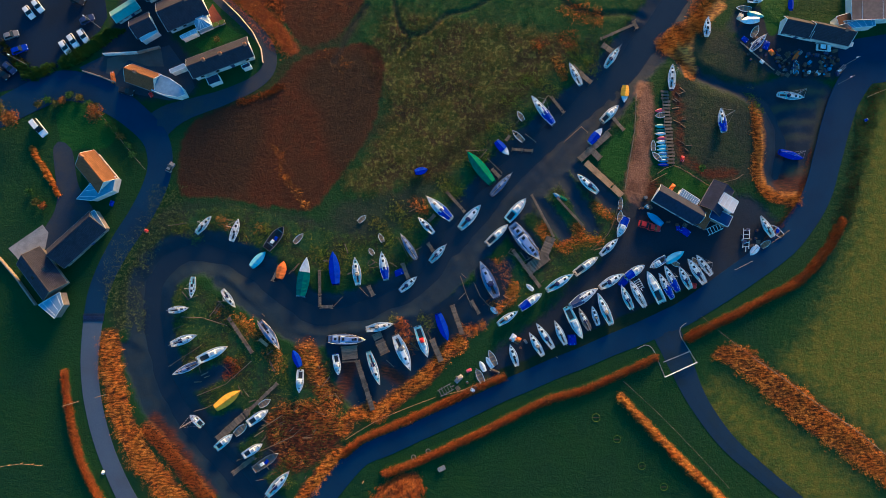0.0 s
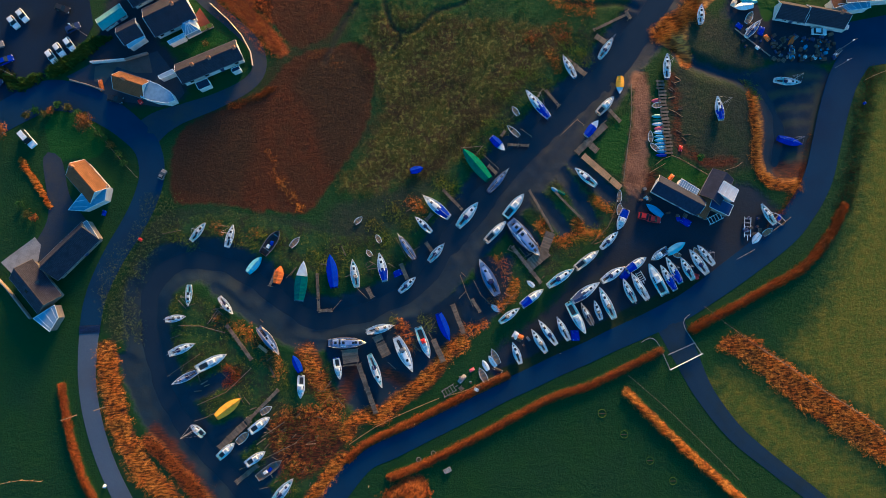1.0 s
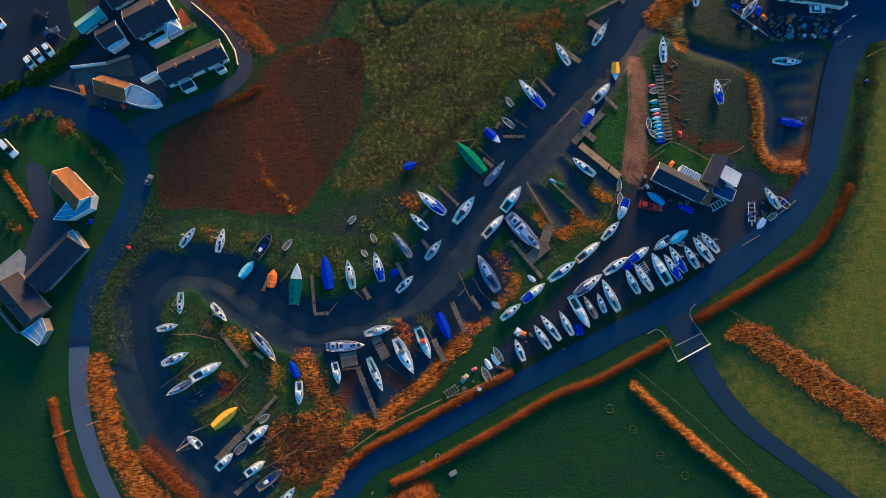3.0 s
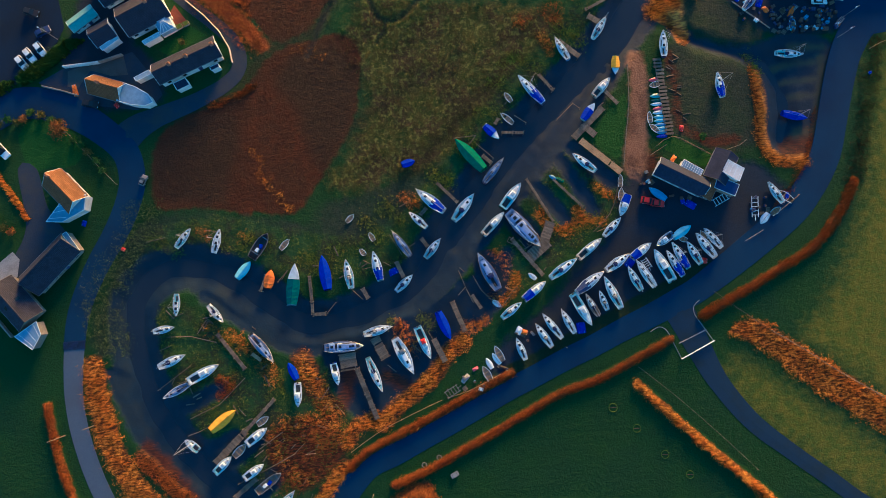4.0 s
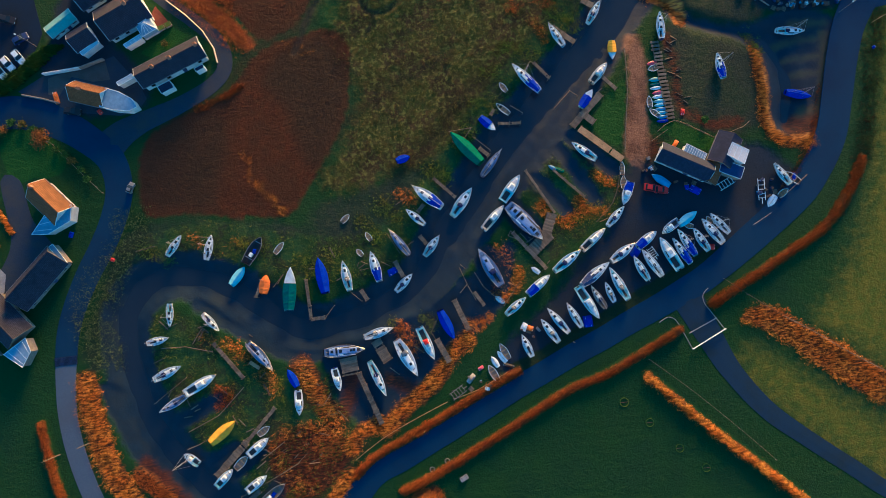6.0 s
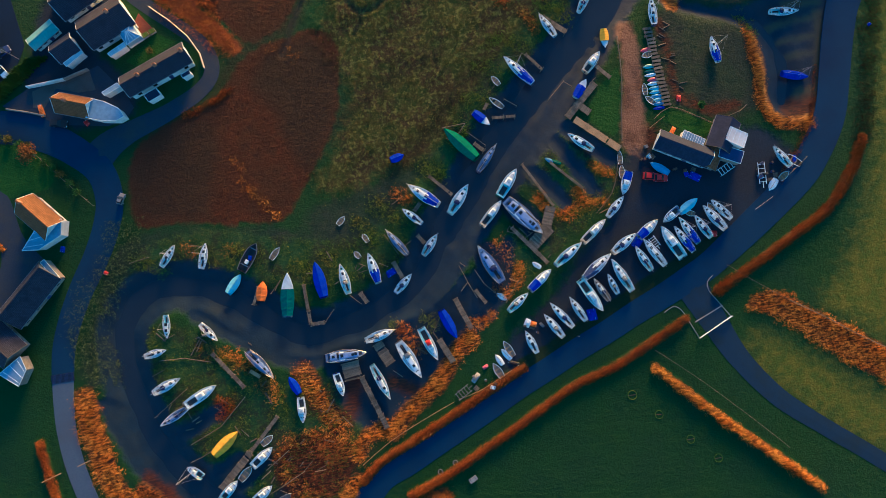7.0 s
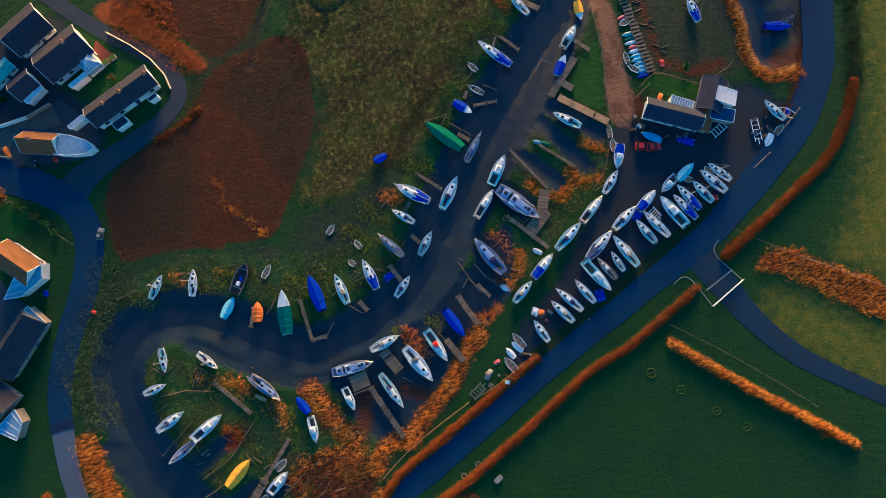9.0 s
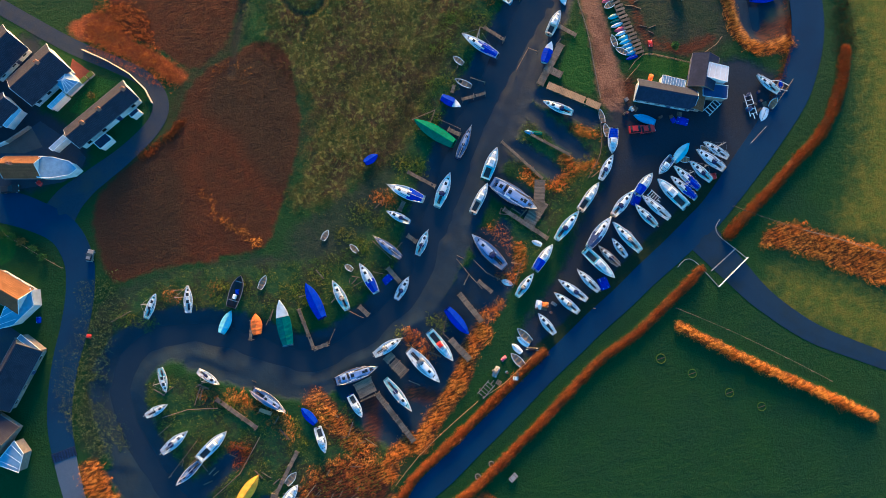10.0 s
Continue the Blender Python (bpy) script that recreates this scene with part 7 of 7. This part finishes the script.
fence([(59.0, 30.7), (63.2, 33.0)], "grey timber fence round the shed lawn", 1.0, 2.0, WOOD)
fence([(75.9, 27.8), (78.7, 30.2), (82.7, 31.3), (84.7, 32.6)], "grey timber fence behind the workshop", 1.2, 2.0, WOOD)
fence([(49.9, 25.8), (48.5, 20.5), (46.3, 15.7), (41.7, 11.4)], "timber rail fence along the quay edge", 1.0, 2.0, WOOD)
fence([(55.2, 55.9), (54.5, 45.7), (52.7, 35.9), (51.4, 28.6)], "timber rail fence beside the sandy path", 0.9, 3.0, WOOD)
fence([(-121.5, -48.2), (-115.3, -47.3), (-109.9, -47.8)], FENCE, 1.0, 3.0, RAWWOOD, 1)
fence([(-0.6, -29.0), (5.6, -27.5), (13.5, -24.1)], "low timber rail along the yard bank", 0.5, 3.0, RAWWOOD, 1)
fence([(-2.2, -29.5), (-10.0, -32.4), (-19.3, -36.4), (-26.7, -40.9)], "low timber rail along the yard bank", 0.5, 3.0, RAWWOOD, 1)
fence([(81.8, 5.7), (86.7, 8.1)], "low pale rail along the yard bank", 0.5, 3.0, KERB, 1)
fence([(90.0, 11.7), (97.4, 16.8)], "low timber rail along the yard bank", 0.6, 3.0, RAWWOOD, 1)
fence([(121.6, 55.2), (127.4, 57.5), (135.6, 58.9)], "low timber rail beside the road", 0.7, 3.0, RAWWOOD, 1)
fence([(-100.1, 53.1), (-94.2, 46.0), (-88.3, 38.8), (-84.4, 34.3)], "dark garden fence beside the road", 1.0, 3.0, WOOD, 1)

ribbon("kerb", [(54.0, -16.3), (56.3, -15.2), (58.1, -16.0), (59.3, -18.5), (61.4, -23.8)], [0.16, 0.16], 0.1, KERB, "pale concrete kerb at the drive", "kerb")
ribbon("kerb", [(70.3, -19.9), (67.9, -15.8), (66.1, -12.6), (66.2, -10.4), (67.8, -9.1)], [0.16, 0.16], 0.1, KERB, "pale concrete kerb at the drive", "kerb")
ribbon("cattle_grid_edge", [(61.2, -19.9), (68.8, -16.9)], [0.25, 0.25], 0.09, KERB, "pale line across the drive", "kerb")


def field_gate(a, b):
    a, b = Vector(a), Vector(b)
    mid, way = (a + b) / 2, b - a
    n = way.length
    root = base_at("field_gate", pose(mid.x, mid.y, 0.02, 0, 0, math.degrees(math.atan2(way.y, way.x))), "white-painted barrier gate closed across the drive", "gate")
    for k in range(4):
        part("bar", tubed(((-n / 2, 0, 0.2 + 0.2 * k), (n / 2, 0, 0.2 + 0.2 * k), 0.07 if k == 3 else 0.04), sides=6), WHITE, root)
    for x in (-n / 2, 0, n / 2):
        part("post", boxed(x, 0, -0.1, 0.16, 0.16, 1.1), WHITE, root)
    for x in (-n / 4, n / 4):
        part("brace", tubed(((x - n / 4 + 0.1, 0, 0.2), (x + n / 4 - 0.1, 0, 0.8), 0.03), sides=4), WHITE, root)
    return root


field_gate((61.4, -23.9), (70.3, -19.9))

# the cattle grid across the village road
root = base_at("cattle_grid", pose(*(-97.5, -7.6), 0.02, 0, 0, 0), "dark steel cattle grid across the road", "cattle grid")
part("pit", boxed(0, 0, 0.0, 5.8, 2.2, 0.06), BLACK, root)
bar = mesh_of("bar", tubed(((-2.8, 0, 0), (2.8, 0, 0), 0.05), sides=6), NAVY)
for k in range(9):
    ob = new("bar", bar)
    ob.parent = root
    ob.matrix_basis = pose(0, -0.95 + 0.24 * k, 0.1)


def pole(name, at, tall, label, category, arm=0.0, head=0.0, material=None, r=0.07):
    root = base_at(name, pose(at[0], at[1], -0.1, 0, 0, head), label, category, "posts")
    part("shaft", tubed(((0, 0, 0), (0, 0, tall), r, r * 0.7), sides=8), material or GREY, root)
    part("foot", tubed(((0, 0, 0), (0, 0, 0.35), r * 1.8), sides=8), material or GREY, root)
    if arm:
        part("arm", tubed(((0, 0, tall - 0.1), (arm, 0, tall + 0.15), r * 0.6), sides=6), material or GREY, root)
        part("lantern", boxed(arm + 0.2, 0, tall + 0.08, 0.6, 0.28, 0.14, taper=0.8), WHITE, root)
    return root


pole("street_lamp", (113.4, 59.0), 7.0, "grey street lamp beside the road", "lamp", 1.0, 200)
pole("street_lamp", (115.4, 64.5), 7.0, "grey street lamp beside the road", "lamp", 1.0, 200)
pole("street_lamp", (-119.3, 64.5), 6.5, "grey street lamp by the car park", "lamp", 0.9, 150)
pole("street_lamp", (-99.0, 75.6), 6.5, "grey street lamp by the car park", "lamp", 0.9, 150)
pole("telegraph_pole", (-100.9, -30.7), 7.0, "brown timber telegraph pole", "pole", material=WOOD, r=0.12)
pole("telegraph_pole", (-93.4, -28.8), 5.0, "brown timber telegraph pole", "pole", material=WOOD, r=0.12)
pole("marker_post", (-8.9, -35.9), 3.0, "pale timber post on the road bank", "post", material=RAWWOOD)
pole("marker_post", (31.5, -18.5), 2.0, "pale timber post on the road bank", "post", material=RAWWOOD)
pole("marker_post", (-21.8, -52.2), 2.0, "pale timber post on the road bank", "post", material=RAWWOOD)


# ---------- loose things ----------
def ring(name, at, radius, thick, material, label, category, z=0.0):
    root = base_at(name, pose(at[0], at[1], z), label, category)
    bm = bmesh.new()
    rows = []
    for k in range(17):
        a = k * math.tau / 16
        rows.append([((radius + thick * math.cos(b)) * math.cos(a), (radius + thick * math.cos(b)) * math.sin(a), thick + thick * math.sin(b)) for b in (0, 1.05, 2.1, 3.14, 4.19, 5.24)])
    quad_strip(bm, rows, False, True)
    part("ring", bm, material, root)
    part("strap", boxed(0, 0, 0, radius * 2, 0.12, 0.06), STEEL, root)
    return root


def crate(at, head, sx, sy, sz, material, label, category="crate", name="crate", lid=None):
    z = ground_at(*at)
    root = base_at(name, pose(at[0], at[1], max(z, -0.1) if z > -0.2 else z, 0, 0, head), label, category)
    part("body", boxed(0, 0, 0, sx, sy, sz * 0.92, taper=0.97), material, root)
    part("lid", boxed(0, 0, sz * 0.92, sx * 1.03, sy * 1.03, sz * 0.08 + 0.03), lid or material, root)
    for k in (-0.3, 0.3):
        part("batten", boxed(sx * k, 0, sz * 1.0 + 0.02, 0.1, sy * 1.02, 0.04), WOOD, root)
    return root


def heap(at, sx, sy, tall, material, label, category, seed, name="tarpaulin"):
    """Something heaped under a sheet, with folds."""
    rng = np.random.default_rng(seed)
    root = base_at(name, pose(at[0], at[1], ground_at(*at) - 0.03, 0, 0, rng.uniform(0, 180)), label, category)
    bm, rows = bmesh.new(), []
    for i in range(9):
        u = -1 + i / 4
        rows.append([(u * sx / 2, (-1 + j / 4) * sy / 2, max(0, tall * (1 - abs(u) ** 3) * (1 - abs(-1 + j / 4) ** 3) * rng.uniform(0.7, 1.05))) for j in range(9)])
    quad_strip(bm, rows, False)
    part("sheet", bm, material, root)
    bm = bmesh.new()
    for side in (-1, 1):
        tube(bm, (-sx * 0.45, side * sy * 0.25, tall * 0.55), (sx * 0.45, side * sy * 0.25, tall * 0.55), 0.03, sides=4)
    part("rope", bm, WHITE, root)
    return root


def pallet(at, head, label="grey timber pallet lying in the yard"):
    root = base_at("pallet", pose(at[0], at[1], ground_at(*at), 0, 0, head), label, "pallet", "pallets")
    for k in range(5):
        part("slat", boxed(-0.5 + 0.25 * k, 0, 0.1, 0.17, 1.2, 0.03), WOOD, root)
    for k in (-0.5, 0, 0.5):
        part("bearer", boxed(0, k, 0, 1.2, 0.1, 0.1), WOOD, root)
    return root


def drum(at, material, label="upright steel drum in the yard"):
    root = base_at("drum", pose(at[0], at[1], ground_at(*at)), label, "drum", "drums")
    part("shell", tubed(((0, 0, 0), (0, 0, 0.88), 0.3), sides=14), material, root)
    part("rim", tubed(((0, 0, 0.85), (0, 0, 0.9), 0.32), sides=14), STEEL, root)
    return root


def trailer(a, b, width, label="empty steel boat trailer", material=None):
    a, b = Vector(a), Vector(b)
    mid, way = (a + b) / 2, b - a
    n = way.length
    root = base_at("boat_trailer", pose(mid.x, mid.y, ground_at(mid.x, mid.y), 0, 0, math.degrees(math.atan2(way.y, way.x))), label, "trailer", "trailers")
    mat = material or GREY
    for side in (-1, 1):
        part("side_rail", boxed(0, side * width / 2, 0.5, n, 0.14, 0.12), mat, root)
        wh = part("wheel", tubed(((-n * 0.2, side * (width / 2 + 0.1), 0.3), (-n * 0.2, side * (width / 2 + 0.3), 0.3), 0.3), sides=12), RUBBER, root)
        part("rim", tubed(((-n * 0.2, side * (width / 2 + 0.3), 0.3), (-n * 0.2, side * (width / 2 + 0.31), 0.3), 0.17), sides=8), ALLOY, wh)
    for k in range(5):
        part("cross_bar", boxed(-n / 2 + n * (k + 0.5) / 5, 0, 0.48, 0.12, width, 0.12), mat, root)
    part("axle", boxed(-n * 0.2, 0, 0.26, 0.1, width, 0.1), STEEL, root)
    part("drawbar", boxed(n * 0.55, 0, 0.5, n * 0.25, 0.12, 0.12), mat, root)
    return root


ring("cattle_feeder", (-8.1, -45.7), 0.6, 0.1, GREY, "round grey cattle feeder in the pasture", "feeder")
ring("cattle_feeder", (-4.1, -44.1), 0.6, 0.1, GREY, "round grey cattle feeder in the pasture", "feeder")
crate((-0.4, -48.7), 25, 2.0, 1.1, 0.6, GREY, "grey water trough in the pasture", "trough", "water_trough", KERB)
ring("ring_feeder", (42.2, -35.1), 1.1, 0.1, SEDGE, "low grass-grown ring in the pasture", "ring", -0.05)
for p in ((47.9, -40.9), (54.5, -48.1), (60.4, -53.7)):
    ring("ring_feeder", p, 1.0, 0.08, SEDGE, "low grass-grown ring in the pasture", "ring", -0.05)
heap((35.9, -13.8), 3.0, 2.4, 0.8, ROYAL, "blue tarpaulin heap beside the boats", "tarpaulin", 1)
heap((50.5, 2.2), 2.8, 2.2, 0.9, ROYAL, "blue tarpaulin heap beside the boats", "tarpaulin", 2)
heap((64.6, 1.4), 2.6, 2.2, 1.0, ROYAL, "blue tarpaulin heap beside the boats", "tarpaulin", 3)
heap((70.0, 1.3), 2.2, 1.6, 0.7, RED, "red tarpaulin heap beside the boats", "tarpaulin", 4)
heap((68.3, 16.5), 3.0, 2.0, 1.0, ROYAL, "blue tarpaulin heap in front of the shed", "tarpaulin", 5)
heap((66.3, 17.5), 1.6, 1.2, 0.7, ROYAL, "blue tarpaulin heap in front of the shed", "tarpaulin", 6)
heap((-12.4, 5.1), 1.9, 2.6, 0.4, ROYAL, "blue tarpaulin on a mooring raft", "tarpaulin", 7)
heap((19.5, -13.2), 2.2, 1.6, 0.7, WHITE, "pale tarpaulin heap in the yard", "tarpaulin", 8)
heap((20.9, -13.7), 1.8, 1.4, 0.7, ORANGE, "orange buoys and nets heaped in the yard", "net heap", 9, "net_heap")
heap((7.2, -22.2), 1.6, 0.9, 0.5, PINK, "faded red dinghy cover in the yard", "tarpaulin", 11)
heap((4.4, -24.5), 2.8, 1.3, 0.5, KERB, "pale rubble and timber heap", "rubble heap", 12, "rubble_heap")
heap((14.3, -22.4), 3.2, 1.0, 0.5, BLACK, "deflated dark inflatable boat", "boat", 13, "inflatable")
heap((-83.6, 16.7), 1.2, 1.0, 0.8, RED, "small red cover beside the road", "tarpaulin", 14)
heap((-83.7, 55.9), 1.6, 1.2, 0.7, RED, "small red cover beside the cottage", "tarpaulin", 15)
heap((-94.8, 61.0), 3.6, 1.4, 0.7, ORANGE, "rust-red covered heap in the forecourt", "tarpaulin", 16)
heap((-93.1, -49.8), 0.9, 1.1, 0.8, WHITE, "white sack on the road verge", "sack", 17, "sack")
heap((-93.7, 24.5), 1.6, 1.2, 0.8, ROYAL, "small blue cover behind the house", "tarpaulin", 18)
heap((68.1, 37.3), 1.8, 1.2, 0.5, RED, "rusty red net heap in the basin", "net heap", 19, "net_heap")
heap((65.0, 29.2), 2.0, 1.2, 0.6, ORANGE, "orange buoys heaped beside the shed", "net heap", 20, "net_heap")
heap((87.1, 72.2), 2.0, 1.6, 0.6, ROYAL, "blue tarpaulin in the upper yard", "tarpaulin", 21)
heap((93.2, 70.5), 2.6, 1.8, 0.8, ROYAL, "blue tarpaulin in the upper yard", "tarpaulin", 22)
heap((94.7, 68.4), 2.0, 1.4, 0.6, ORANGE, "orange nets heaped in the upper yard", "net heap", 23, "net_heap")
heap((86.0, 78.9), 2.2, 1.6, 0.9, CREAM, "pale tarpaulin in the upper yard", "tarpaulin", 24)
heap((120.9, 48.5), 1.0, 0.8, 0.5, ROYAL, "small blue cover beside the road", "tarpaulin", 25)
heap((94.3, 16.8), 2.2, 1.2, 0.5, ROYAL, "blue cover beside the parked boats", "tarpaulin", 26)
trailer((-1.1, -28.5), (2.5, -26.5), 1.8)
trailer((85.4, 17.3), (84.9, 11.7), 1.7, "white steel boat trailer", WHITE)
trailer((54.0, 3.0), (55.4, 0.3), 1.6, "white steel boat trailer", WHITE)
trailer((74.2, 16.2), (78.3, 18.1), 1.8, "pale steel boat trailer", WHITE)
rng = random.Random(9)
for x0, y0, x1, y1, n in ((*(83.7, 12.5), *(89.4, 17.3), 9), (*(95.9, 61.5), *(114.1, 68.9), 80), (*(55.3, 22.6), *(58.6, 27.0), 6), (*(87.2, 65.5), *(94.0, 73.9), 10), (*(2.5, -27.5), *(10.3, -22.8), 5), (*(18.2, -16.6), *(23.8, -13.5), 5), (*(60.7, 18.1), *(71.9, 19.4), 5)):
    for k in range(n):
        p, t = (rng.uniform(x0, x1), rng.uniform(y0, y1)), rng.uniform(0, 180)
        pick = rng.random()
        if pick < 0.12:
            pallet(p, t)
        elif pick < 0.35:
            drum(p, rng.choice((NAVY, STEEL, SKYBLUE)))
        elif pick < 0.95:
            crate(p, t, rng.uniform(0.4, 1.4), rng.uniform(0.35, 0.9), rng.uniform(0.3, 0.8), rng.choice((GREY, STEEL, WOOD, SKYBLUE, WHITE, NAVY, NAVY, BLACK, BLACK)), "storage box standing in the yard")
        else:
            trailer(p, (p[0] + 2.2 * math.cos(t), p[1] + 2.2 * math.sin(t)), 1.0, "small steel dinghy trailer in the yard")
rng = random.Random(12)
for k, f in enumerate((0.05, 0.2, 0.35, 0.5, 0.65, 0.8, 0.95)):
    u, v = Vector((-75.3, 72.5)), Vector((-63.1, 77.3))
    p = u.lerp(v, f)
    crate((p.x, p.y), 22, 1.6, 1.2, 0.7, KERB, "pale stone planter beside the lawn", "planter", "planter", SEDGE)


def driftwood(at, head, length, wide):
    """A loose timber or spar lying on the mud."""
    root = base_at("driftwood", pose(at[0], at[1], ground_at(*at) + 0.02, 0, 0, head), "loose grey timber lying among the berths", "timber", "loose timbers")
    part("timber", boxed(0, 0, 0, length, wide, 0.12, taper=0.97), WOOD if rng.random() < 0.75 else RAWWOOD, root)
    part("cleat", boxed(length * 0.3, 0, 0.11, 0.12, wide * 1.6, 0.08), STEEL, root)
    return root


rng = random.Random(77)
for k in range(13):
    f = rng.random()
    p = Vector((66.6, 58.0)).lerp(Vector((68.2, 38.0)), f) + Vector((rng.uniform(-0.8, 2.2), 0))
    driftwood((p.x, p.y), rng.uniform(-50, 20), rng.uniform(0.8, 2.2), rng.uniform(0.1, 0.18))
rng = random.Random(31)
made = 0
while made < 85:
    p = (rng.uniform(-80, 48), rng.uniform(-66, 12))
    px, py = np.array([p[0]]), np.array([p[1]])
    if berths(px, py)[0] > 0 and creek_water(px, py)[0] < -2 or (creek_mud(px, py)[0] > 1 and creek_water(px, py)[0] < -4 and rng.random() < 0.4):
        driftwood(p, rng.choice((-50, -45, 40, 20)) + rng.uniform(-25, 25), rng.uniform(0.8, 3.6), rng.uniform(0.12, 0.3))
        made += 1
